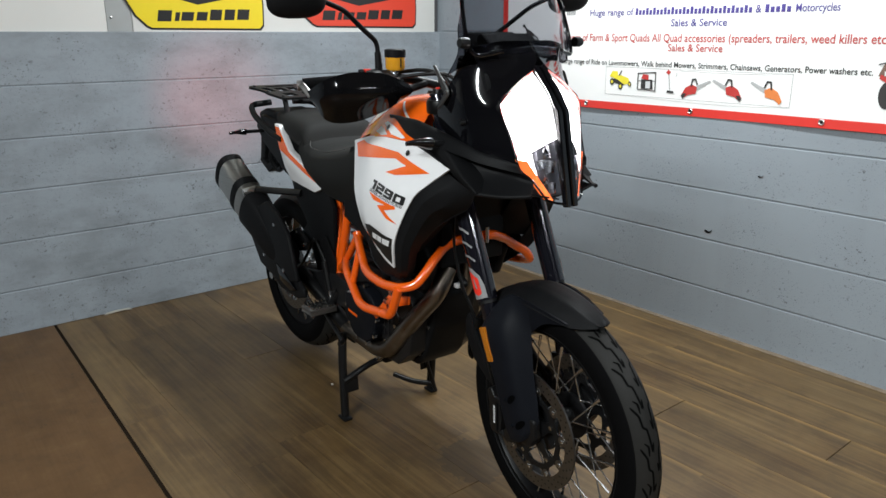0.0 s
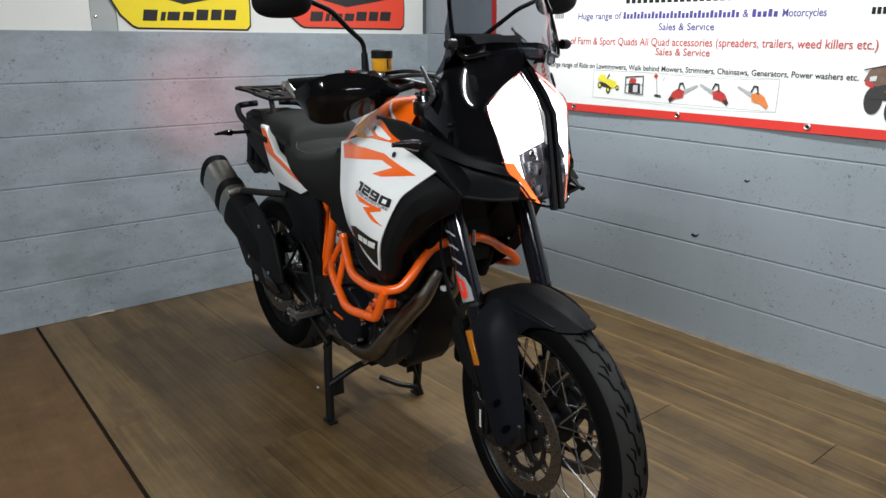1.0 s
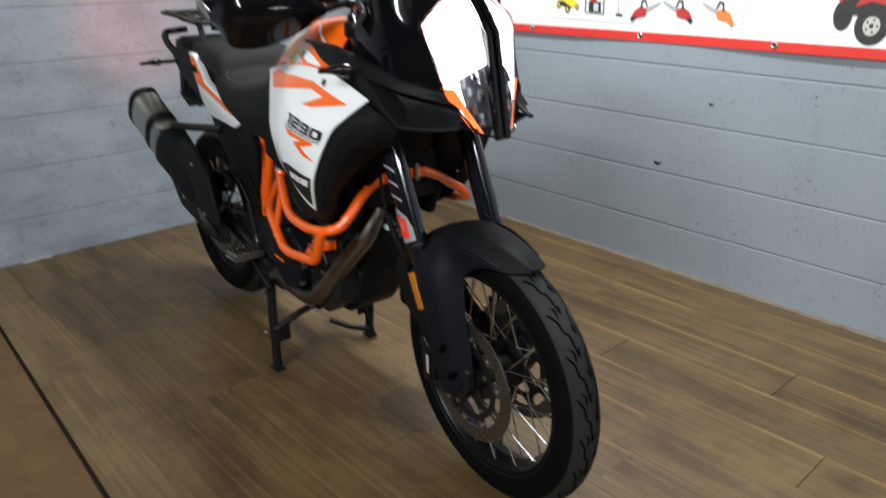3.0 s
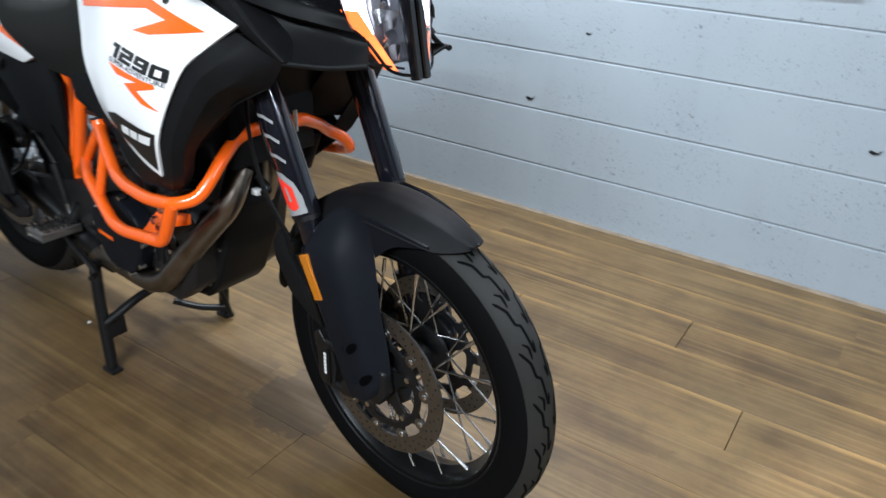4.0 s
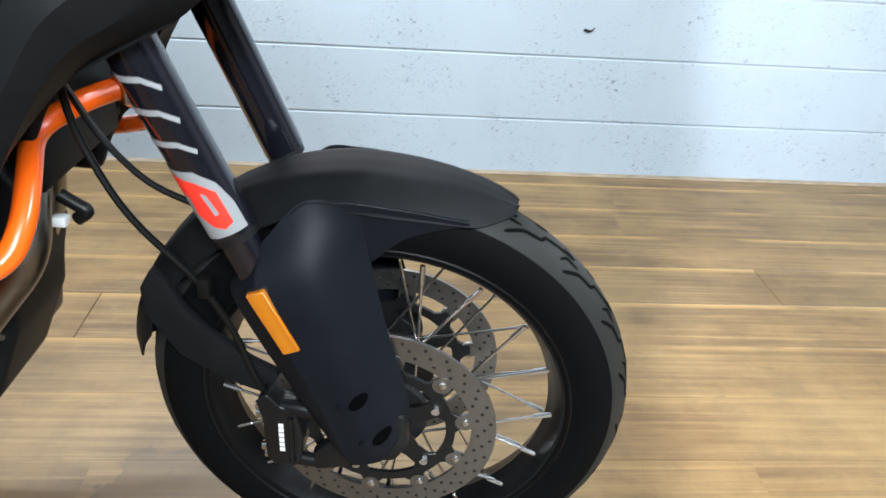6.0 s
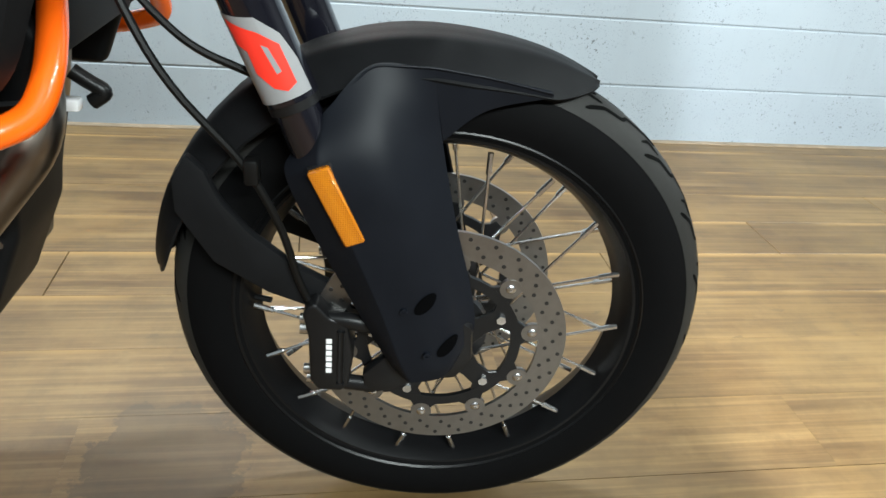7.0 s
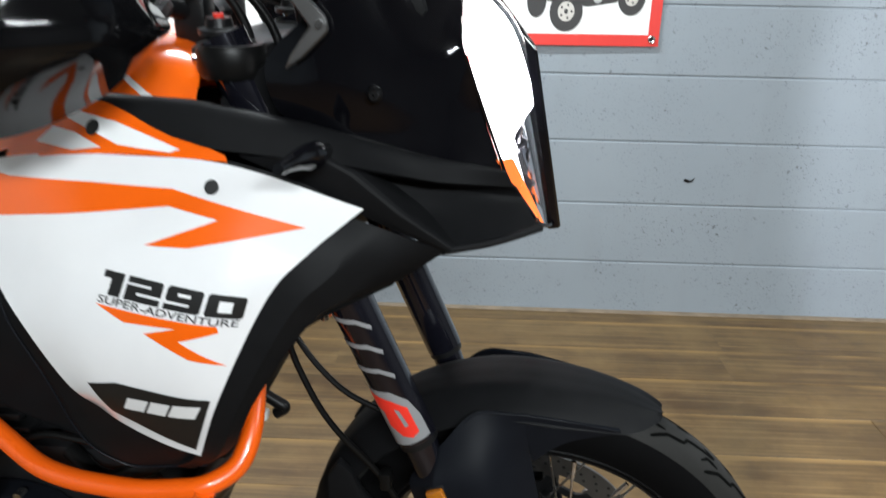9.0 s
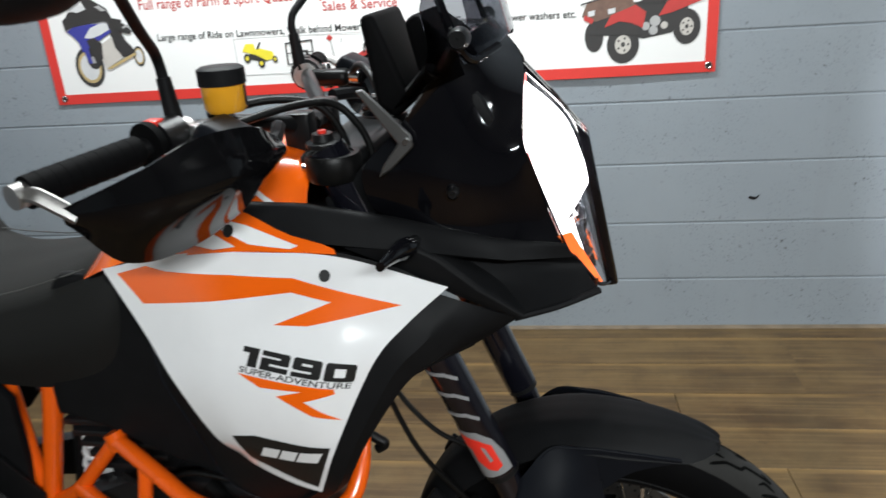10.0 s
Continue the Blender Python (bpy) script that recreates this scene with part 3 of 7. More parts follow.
FORK_DIR = Vector((0.43, 0, -1)).normalized()
for s in (-1, 1):
    leg = part("fork_leg", tube([fork_at(1.17, s), fork_at(0.655, s)], 0.0285, 28), M_ANOD, bike, "gloss black upside-down fork tube")
    part("slider", tube([fork_at(0.66, s), fork_at(0.37, s)], 0.0240, 24), M_ANOD, leg)
    part("fork_seal", tube([fork_at(0.662, s), fork_at(0.646, s)], 0.0272, 24), M_IRON, leg)
    foot = fork_at(0.46, s)
    part("fork_foot", prism([(foot.x - 0.035, 0.47), (foot.x + 0.01, 0.48), (0.916, 0.388), (0.920, 0.340), (0.902, 0.310), (0.868, 0.306), (0.80, 0.360)], s * 0.084, s * 0.112, 0.008), M_IRON, leg)
    part("fork_cap", revolve([(0.001, 0.018), (0.014, 0.018), (0.016, 0.008), (0.024, 0.006), (0.024, 0)], fork_at(1.172, s), 20, axis="z"), M_IRON, leg)
    part("adjuster", revolve([(0.001, 0.022), (0.006, 0.022), (0.006, 0.017)], fork_at(1.172, s), 14, axis="z"), M_RED if s < 0 else M_WHITE, leg)


def fork_decal(name, shapes, material, s, lift):
    """Shapes in (turn in degrees, height along the leg) wrapped round the fork tube."""
    bm = bmesh.new()
    side = Vector((0, s, 0))
    fwd = Vector((FORK_DIR.z, 0, -FORK_DIR.x)) * -1
    for shape in shapes:
        b = bmesh.new()
        b.faces.new([b.verts.new((a / 1000.0, 0, h)) for a, h in shape])
        b.normal_update()
        bmesh.ops.triangulate(b, faces=b.faces[:])
        a0, a1 = min(v.co.x for v in b.verts), max(v.co.x for v in b.verts)
        x = a0 + 0.008
        while x < a1:
            bmesh.ops.bisect_plane(b, geom=b.verts[:] + b.edges[:] + b.faces[:], plane_co=(x, 0, 0), plane_no=(1, 0, 0))
            x += 0.008
        for v in b.verts:
            a = math.radians(v.co.x * 1000)
            v.co = fork_at(v.co.z, s) + (side * math.cos(a) + fwd * math.sin(a)) * (0.0285 + lift)
        bm = merge(bm, b)
    return part(name, bm, material, bike)


for s in (-1, 1):
    fork_decal("fork_sticker", [[(-78, 0.660), (62, 0.660), (60, 0.690), (44, 0.716), (10, 0.736), (-78, 0.750)]], M_GREY, s, 0.0006)
    fork_decal("fork_stripe", [[(-78, 0.740 + k), (-40, 0.738 + k), (10, 0.730 + k), (40, 0.716 + k), (44, 0.721 + k), (12, 0.736 + k), (-40, 0.745 + k), (-78, 0.747 + k)] for k in (0.033, 0.067, 0.101)], M_GREY, s, 0.0006)
    fork_decal("fork_mark", [[(-51, 0.7417), (4, 0.7240), (34, 0.7080), (36, 0.6720), (14, 0.6680), (-8, 0.6740), (-31, 0.6906), (-29, 0.7107), (-48, 0.7187)]], M_RED, s, 0.0012)
    fork_decal("mark_slit", [[(2, 0.7130), (12, 0.7090), (18, 0.6860), (8, 0.6850)]], M_GREY, s, 0.0017)

# triple clamps and steering head
for z, w in ((1.145, 0.03), (0.955, 0.035)):
    x = fork_at(z, -1).x
    part("fork_clamp", prism([(x - 0.055, z - w / 2), (x + 0.035, z - w / 2), (x + 0.035, z + w / 2), (x - 0.055, z + w / 2)], -0.095, 0.130, 0.014, 3), M_IRON, bike)
    for s in (-1, 1):
        leg = fork_at(z, s)
        ring = part("clamp_ring", revolve([(0.0287, -w * 0.6), (0.036, -w * 0.6), (0.039, -w * 0.4), (0.039, w * 0.4), (0.036, w * 0.6), (0.0287, w * 0.6)], leg, 28, closed=True, axis="z"), M_HOSE, bike)
        for dy in (-0.012, 0.012):
            part("clamp_bolt", tube([leg + Vector((-0.041, dy, 0)), leg + Vector((-0.034, dy, 0))], 0.005, 8), M_STEEL, ring)

# ---- front mudguard, guards, reflectors ----
narrowed[0] = True


def mudguard():
    bm = bmesh.new()
    keys = [(64.3, 0.020, 0.360, 0.002), (65.5, 0.036, 0.361, 0.007), (69, 0.056, 0.363, 0.022), (74, 0.067, 0.365, 0.035), (88, 0.086, 0.367, 0.038), (104, 0.093, 0.374, 0.032), (125, 0.092, 0.380, 0.040), (150, 0.084, 0.376, 0.036), (166, 0.066, 0.368, 0.022), (172, 0.040, 0.363, 0.008)]
    c = Vector(AXLE_F)
    net = []
    for k in range(41):
        t = k / 40
        a, w, r, d = spline([Vector((*q,)) for q in keys], t)
        row = []
        for j in range(17):
            q = -1 + j / 8
            ridge = 0.004 * max(0, 1 - abs(abs(q) - 0.45) * 6)
            rr = r - d * abs(q) ** 2.4 + ridge
            row.append(bm.verts.new(c + Vector((rr * math.cos(math.radians(a)), w * q, rr * math.sin(math.radians(a))))))
        net.append(row)
    for a, b in zip(net, net[1:]):
        for j in range(16):
            bm.faces.new((a[j], a[j + 1], b[j + 1], b[j]))
    bmesh.ops.recalc_face_normals(bm, faces=bm.faces)
    bmesh.ops.solidify(bm, geom=bm.faces[:], thickness=0.004)
    return bm


fender = part("front_mudguard", mudguard(), M_BLACK, bike, "matt black plastic front mudguard")
for s in (-1, 1):
    g = part("fork_guard", patch([
        [(0.703, -0.106, 0.597), (0.730, -0.118, 0.632), (0.742, -0.116, 0.650), (0.782, -0.094, 0.690), (0.846, -0.089, 0.690)],
        [(0.697, -0.128, 0.576), (0.728, -0.150, 0.590), (0.744, -0.152, 0.595), (0.804, -0.138, 0.608), (0.861, -0.085, 0.608)],
        [(0.724, -0.130, 0.512), (0.762, -0.154, 0.512), (0.778, -0.157, 0.512), (0.840, -0.146, 0.512), (0.886, -0.098, 0.510)],
        [(0.768, -0.130, 0.426), (0.799, -0.152, 0.424), (0.814, -0.155, 0.424), (0.872, -0.147, 0.430), (0.908, -0.102, 0.438)],
        [(0.804, -0.130, 0.358), (0.826, -0.149, 0.350), (0.840, -0.152, 0.350), (0.890, -0.146, 0.356), (0.919, -0.108, 0.386)],
        [(0.822, -0.128, 0.326), (0.840, -0.144, 0.318), (0.852, -0.147, 0.317), (0.888, -0.141, 0.327), (0.912, -0.112, 0.358)]], 30, 48, 0.004, -s), M_GUARD, bike, "dark grey plastic fork guard with two bolt recesses", sharp=30)
    for x, z in ((0.835, 0.432), (0.866, 0.371)):
        # flat black oval paints the shade inside the bolt's hollow
        on_surface([(x + 0.010 * math.cos(t) + 0.007 * math.sin(t), z + 0.0145 * math.sin(t)) for t in [i * math.pi / 8 for i in range(16)]], g, M_RECESS_SHADE, "bolt_recess_shade", g, side=s, cell=0.02)
        part("bolt", revolve([(0.001, s * 0.1585), (0.0045, s * 0.1585), (0.0045, s * 0.148)], (x - 0.004, 0, z - 0.006), 10), M_GUARD, g)
    part("guard_wing", patch([
        [(0.845, -0.089, 0.6905), (0.908, -0.081, 0.682), (0.974, -0.066, 0.668)],
        [(0.853, -0.0865, 0.650), (0.908, -0.080, 0.662), (0.976, -0.065, 0.665)],
        [(0.861, -0.084, 0.610), (0.905, -0.079, 0.646), (0.976, -0.064, 0.662)]], 8, 16, 0.004, -s), M_GUARD, g)
    part("guard_rim", tube([(0.704, s * 0.107, 0.597), (0.736, s * 0.119, 0.641), (0.782, s * 0.095, 0.690), (0.846, s * 0.090, 0.6905), (0.908, s * 0.082, 0.682), (0.974, s * 0.067, 0.667)], 0.0014, 8, 0.012), M_GUARD, g)
    arm = part("mudguard_brace", prism([(0.584, 0.575), (0.604, 0.556), (0.618, 0.522), (0.650, 0.482), (0.700, 0.442), (0.765, 0.408), (0.752, 0.372), (0.668, 0.402), (0.606, 0.440), (0.566, 0.505), (0.566, 0.545)], s * 0.074, s * 0.092, 0.006), M_BLACK, fender)
    part("reflector", prism([(0.723, 0.591), (0.745, 0.600), (0.785, 0.516), (0.764, 0.507)], s * 0.150, s * 0.1605, 0.002, 1), M_REFL, g, "amber reflector strip")
    part("reflector_base", prism([(0.721, 0.593), (0.746, 0.603), (0.788, 0.515), (0.764, 0.504)], s * 0.142, s * 0.1525, 0.002, 1), M_BLACK, g)

# ---- brake caliper and hoses ----
for s in (-1, 1):
    cal = part("brake_caliper", prism([(0.712, 0.392), (0.719, 0.404), (0.728, 0.408), (0.745, 0.388), (0.766, 0.382), (0.774, 0.330), (0.769, 0.286), (0.760, 0.277), (0.731, 0.277), (0.721, 0.292), (0.719, 0.360)], s * 0.066, s * 0.122, 0.008, 3), M_IRON, bike, "black radial brake caliper")
    part("caliper_lug", tube([(0.742, s * 0.110, 0.381), (0.768, s * 0.112, 0.381), (0.815, s * 0.114, 0.374)], 0.011, 14, 0.01), M_IRON, cal)
    part("caliper_lug", tube([(0.745, s * 0.110, 0.287), (0.798, s * 0.112, 0.284)], 0.0105, 14), M_IRON, cal)
    part("caliper_mount", prism([(0.786, 0.306), (0.815, 0.338), (0.856, 0.330), (0.870, 0.306), (0.820, 0.281), (0.788, 0.274)], s * 0.100, s * 0.122, 0.006), M_IRON, cal)
    part("caliper_rib", box(0.756, 0.762, s * 0.116, s * 0.125, 0.292, 0.372, 0.002), M_IRON, cal)
    for x, z in ((0.708, 0.377), (0.708, 0.362), (0.712, 0.300), (0.716, 0.286)):
        part("caliper_bolt", tube([(x, s * 0.106, z), (x + 0.012, s * 0.106, z)], 0.0072, 10), M_STEEL, cal)
    for k in range(6):
        part("brand_bar", box(0.741, 0.748, s * 0.1218, s * 0.1228, 0.307 + k * 0.0090, 0.3138 + k * 0.0090), M_WDECAL, cal)
part("brake_hose", tube([(0.52, -0.09, 0.86), (0.525, -0.10, 0.77), (0.575, -0.115, 0.665), (0.655, -0.112, 0.575), (0.690, -0.108, 0.50), (0.705, -0.10, 0.43), (0.718, -0.10, 0.40)], 0.0048, 8, 0.05), M_HOSE, bike)
part("sensor_cable", tube([(0.50, -0.05, 0.80), (0.545, -0.07, 0.735), (0.60, -0.085, 0.69), (0.66, -0.09, 0.67)], 0.0045, 8, 0.05), M_HOSE, bike)
part("hose_clip", box(0.652, 0.668, -0.122, -0.100, 0.555, 0.585, 0.004), M_HOSE, bike)

steered[0] = narrowed[0] = False

# ---- headlight ----
SPINE = [(0.728, 1.256), (0.772, 1.208), (0.820, 1.150), (0.830, 1.10), (0.866, 0.921), (0.848, 0.918), (0.800, 1.10), (0.700, 1.235)]
lamp = part("headlight", prism([(0.60, 1.22), (0.695, 1.235), (0.765, 1.14), (0.790, 1.06), (0.815, 0.94), (0.74, 0.945), (0.64, 1.05)], -0.060, 0.060, 0.008), M_SATIN, bike, "tall split headlight, lit bright white")
for s in (-1, 1):
    part("spine", prism([(x, z) for x, z in SPINE], s * 0.003, s * 0.0200, 0.003, 1), M_GLOSS, lamp)
    part("light_panel", patch([
        [(0.724, -0.021, 1.236), (0.727, -0.075, 1.204), (0.733, -0.130, 1.165)],
        [(0.782, -0.021, 1.182), (0.768, -0.078, 1.158), (0.747, -0.125, 1.128)],
        [(0.810, -0.021, 1.118), (0.792, -0.074, 1.100), (0.763, -0.114, 1.085)],
        [(0.818, -0.021, 1.084), (0.804, -0.056, 1.066), (0.776, -0.104, 1.034)]], 18, 12, 0.003, -s), M_GLOW, lamp, "glowing white light panel")
    part("light_tongue", patch([
        [(0.797, -0.080, 1.050), (0.788, -0.091, 1.042), (0.776, -0.104, 1.034)],
        [(0.802, -0.079, 1.030), (0.795, -0.087, 1.024), (0.786, -0.097, 1.016)],
        [(0.812, -0.074, 0.998), (0.810, -0.076, 0.997), (0.808, -0.079, 0.996)]], 6, 6, 0.003, -s), M_GLOW, lamp)
    part("lens", patch([
        [(0.732, -0.021, 1.244), (0.733, -0.076, 1.212), (0.736, -0.134, 1.167)],
        [(0.796, -0.021, 1.176), (0.782, -0.084, 1.154), (0.752, -0.127, 1.120)],
        [(0.820, -0.017, 1.090), (0.808, -0.076, 1.070), (0.772, -0.112, 1.046)],
        [(0.855, -0.017, 0.926), (0.846, -0.042, 0.931), (0.834, -0.062, 0.940)]], 20, 14, 0.0025, -s), M_LENS, lamp, "clear lens cover").visible_shadow = False
    part("lens_rim", tube([(0.855, s * 0.018, 0.928), (0.846, s * 0.042, 0.932), (0.834, s * 0.062, 0.941), (0.803, s * 0.084, 0.990)], 0.003, 6, 0.01), M_GLOSS, lamp)
    for x, y, z, w, h, lean in ((0.800, 0.036, 1.050, 0.016, 0.014, 0.4), (0.806, 0.058, 1.022, 0.010, 0.012, -0.3), (0.808, 0.034, 1.014, 0.014, 0.016, -0.5), (0.814, 0.046, 0.986, 0.014, 0.012, 0.6), (0.818, 0.030, 0.962, 0.010, 0.014, -0.2)):
        part("reflector_facet", patch([[(x - lean * 0.02, y - w, z + h), (x, y, z + h * 1.1), (x + lean * 0.02, y + w, z + h * 0.8)], [(x + 0.004, y - w * 0.8, z - h), (x + 0.008, y, z - h * 0.7), (x + 0.002, y + w * 0.7, z - h * 1.1)]], 4, 6, 0.002, s), M_FACET, lamp)
    part("amber_strip", patch([
        [(0.778, -0.117, 1.036), (0.797, -0.095, 1.034)],
        [(0.800, -0.092, 0.990), (0.818, -0.070, 0.987)],
        [(0.826, -0.062, 0.940), (0.840, -0.043, 0.937)]], 10, 3, 0.003, -s), M_DRL, lamp, "orange light strip")
    part("side_lip", tube([(0.739, s * 0.137, 1.156), (0.764, s * 0.121, 1.085), (0.788, s * 0.114, 1.022)], 0.0022, 6, 0.02), M_GLOSS, lamp)
    # glowing tube that imitates the camera's red colour fringe round the bright lens
    part("lens_fringe", tube([(0.733, s * 0.026, 1.241), (0.735, s * 0.077, 1.213), (0.738, s * 0.135, 1.166), (0.754, s * 0.126, 1.112), (0.779, s * 0.106, 1.036)], 0.0011, 6, 0.02), M_FRINGE, lamp)

# ---- fairing ----
for s in (-1, 1):
    fair = part("fairing", patch([
        [(0.690, -0.004, 1.312), (0.680, -0.082, 1.312), (0.664, -0.136, 1.302), (0.648, -0.166, 1.290)],
        [(0.728, -0.012, 1.260), (0.694, -0.116, 1.262), (0.652, -0.160, 1.250), (0.612, -0.172, 1.236)],
        [(0.732, -0.090, 1.204), (0.688, -0.150, 1.208), (0.630, -0.180, 1.204), (0.575, -0.172, 1.194)],
        [(0.737, -0.136, 1.166), (0.680, -0.170, 1.156), (0.602, -0.186, 1.140), (0.530, -0.168, 1.148)],
        [(0.762, -0.121, 1.085), (0.692, -0.164, 1.090), (0.610, -0.182, 1.092), (0.535, -0.164, 1.100)],
        [(0.786, -0.112, 1.020), (0.720, -0.152, 1.045), (0.630, -0.172, 1.066), (0.555, -0.160, 1.080)]], 30, 21, 0.004, -s, ease=40), M_GLOSS, bike, "gloss black upper fairing")
    part("fairing_bolt", revolve([(0.001, s * 0.186), (0.005, s * 0.186), (0.008, s * 0.182), (0.008, s * 0.172)], (0.648, 0, 1.118), 14), M_IRON, fair)
    cover = part("side_cover", patch([
        [(0.345, -0.150, 1.100), (0.462, -0.152, 1.092), (0.580, -0.152, 1.070), (0.700, -0.140, 1.036), (0.784, -0.100, 1.018)],
        [(0.320, -0.182, 1.112), (0.454, -0.188, 1.107), (0.575, -0.186, 1.087), (0.700, -0.166, 1.051), (0.790, -0.117, 1.025)],
        [(0.342, -0.194, 1.093), (0.480, -0.213, 1.062), (0.622, -0.212, 1.050), (0.715, -0.176, 1.025), (0.800, -0.110, 1.003)]], 12, 28, 0.004, -s, folded=True), M_BLACK, bike, "matt black side cover with a deep wedge-shaped recess", sharp=30)
    part("cover_recess", patch([
        [(0.630, -0.206, 1.048), (0.715, -0.168, 1.025), (0.800, -0.104, 1.003)],
        [(0.650, -0.166, 1.022), (0.738, -0.116, 0.998), (0.812, -0.088, 0.984)],
        [(0.698, -0.156, 0.984), (0.756, -0.130, 0.974), (0.826, -0.102, 0.963)],
        [(0.728, -0.200, 0.956), (0.782, -0.156, 0.949), (0.836, -0.112, 0.952)]], 15, 12, 0.004, -s, folded=True), M_BLACK, cover, sharp=25)
    part("cover_flank", patch([
        [(0.606, -0.186, 1.060), (0.656, -0.158, 1.022), (0.702, -0.150, 0.984), (0.737, -0.184, 0.957)],
        [(0.594, -0.211, 1.062), (0.634, -0.210, 1.043), (0.684, -0.207, 0.999), (0.737, -0.201, 0.958)],
        [(0.570, -0.213, 1.056), (0.616, -0.213, 1.030), (0.668, -0.210, 0.992), (0.732, -0.204, 0.956)],
        [(0.505, -0.206, 1.054), (0.585, -0.204, 1.020), (0.646, -0.204, 0.988), (0.728, -0.201, 0.953)]], 15, 18, 0.004, -s, folded=True), M_BLACK, cover, sharp=20)
    part("cover_lip", tube([(0.724, s * 0.199, 0.954), (0.780, s * 0.152, 0.948), (0.834, s * 0.113, 0.955)], 0.005, 8, 0.03), M_BLACK, cover)
    part("inner_wall", patch([
        [(0.72, -0.17, 0.946), (0.78, -0.13, 0.950), (0.832, -0.105, 0.956)],
        [(0.66, -0.06, 0.93), (0.74, -0.05, 0.935), (0.835, -0.02, 0.935)]], 4, 6, 0.004, -s), M_BLACK, cover)
    shroud = part("tank_shroud", patch([
        [(0.606, -0.204, 0.996), (0.652, -0.205, 0.981), (0.693, -0.202, 0.965), (0.728, -0.200, 0.954)],
        [(0.586, -0.234, 0.962), (0.612, -0.236, 0.938), (0.636, -0.216, 0.912), (0.664, -0.172, 0.898)],
        [(0.545, -0.254, 0.917), (0.567, -0.256, 0.895), (0.580, -0.236, 0.872), (0.572, -0.180, 0.850)],
        [(0.482, -0.274, 0.800), (0.508, -0.268, 0.790), (0.518, -0.248, 0.780), (0.496, -0.205, 0.765)],
        [(0.440, -0.254, 0.700), (0.466, -0.249, 0.698), (0.476, -0.233, 0.697), (0.450, -0.190, 0.694)],
        [(0.395, -0.225, 0.655), (0.418, -0.222, 0.652), (0.426, -0.208, 0.648), (0.400, -0.172, 0.640)]], 30, 18, 0.005, -s, folded=True), M_BLACK, bike, "matt black tank shroud", sharp=24)
    part("shroud_back", patch([
        [(0.664, -0.174, 0.900), (0.625, -0.135, 0.905), (0.580, -0.090, 0.910)],
        [(0.572, -0.182, 0.850), (0.550, -0.140, 0.852), (0.520, -0.095, 0.855)],
        [(0.518, -0.196, 0.804), (0.500, -0.150, 0.808), (0.475, -0.105, 0.812)],
        [(0.466, -0.228, 0.728), (0.438, -0.180, 0.732), (0.412, -0.115, 0.736)]], 10, 8, 0.003, -s), M_BLACK, shroud)
    rear_cover = part("frame_cover", patch([
        [(0.150, -0.165, 0.985), (0.165, -0.188, 0.985), (0.185, -0.203, 0.985)],
        [(0.185, -0.165, 0.930), (0.206, -0.220, 0.930), (0.250, -0.250, 0.930)],
        [(0.200, -0.165, 0.860), (0.225, -0.236, 0.857), (0.300, -0.268, 0.860)],
        [(0.235, -0.165, 0.780), (0.261, -0.238, 0.780), (0.345, -0.266, 0.790)],
        [(0.262, -0.165, 0.710), (0.282, -0.238, 0.718), (0.370, -0.256, 0.745)],
        [(0.285, -0.165, 0.665), (0.300, -0.236, 0.684), (0.400, -0.250, 0.715)],
        [(0.335, -0.160, 0.635), (0.339, -0.228, 0.653), (0.430, -0.244, 0.698)],
        [(0.440, -0.150, 0.640), (0.438, -0.222, 0.660), (0.455, -0.236, 0.698)]], 30, 16, 0.004, -s, folded=True), M_BLACK, bike, "matt black lower tank cover with a fine pale edge")
    part("cover_edge", tube([(0.206, s * 0.2215, 0.930), (0.225, s * 0.2375, 0.857), (0.261, s * 0.2395, 0.780), (0.282, s * 0.2395, 0.718), (0.300, s * 0.2375, 0.684), (0.339, s * 0.2295, 0.653), (0.437, s * 0.2235, 0.660)], 0.0014, 6, 0.02), M_GUARD, rear_cover)
    part("inner_cover", prism([(-0.045, 0.735), (0.050, 0.705), (0.130, 0.662), (0.250, 0.612), (0.430, 0.605), (0.470, 0.700), (0.300, 0.900), (0.160, 0.990), (0.020, 0.985), (-0.040, 0.900)], s * 0.120, s * 0.148, 0.012, 3), M_BLACK, rear_cover)
    panel_net = [
        [(0.146, -0.200, 1.020), (0.275, -0.213, 1.048), (0.400, -0.222, 1.054), (0.505, -0.221, 1.047), (0.640, -0.212, 1.003)],
        [(0.222, -0.248, 0.945), (0.320, -0.254, 0.985), (0.410, -0.254, 0.985), (0.500, -0.248, 0.980), (0.585, -0.238, 0.959)],
        [(0.268, -0.275, 0.885), (0.340, -0.285, 0.900), (0.420, -0.288, 0.905), (0.490, -0.282, 0.908), (0.544, -0.262, 0.915)],
        [(0.312, -0.278, 0.805), (0.355, -0.290, 0.815), (0.410, -0.293, 0.815), (0.455, -0.291, 0.808), (0.488, -0.281, 0.800)],
        [(0.336, -0.262, 0.763), (0.360, -0.267, 0.750), (0.390, -0.268, 0.733), (0.420, -0.266, 0.717), (0.448, -0.260, 0.703)]]
    white = part("tank_panel", patch(panel_net, 30, 30, 0.005, -s), M_WHITE, bike, "glossy white tank side panel with orange graphics")
    part("panel_liner", patch([[(x, y + 0.012, z) for x, y, z in row] for row in panel_net], 16, 16, 0.003, -s), M_BLACK, white)
    trim = part("tank_trim", patch([
        [(0.255, -0.196, 1.072), (0.345, -0.190, 1.104), (0.420, -0.200, 1.082), (0.494, -0.214, 1.056)],
        [(0.245, -0.210, 1.040), (0.330, -0.220, 1.053), (0.410, -0.223, 1.056), (0.497, -0.217, 1.050)]], 8, 16, 0.005, -s), M_ORANGE, bike, "orange tank trim with white flashes")
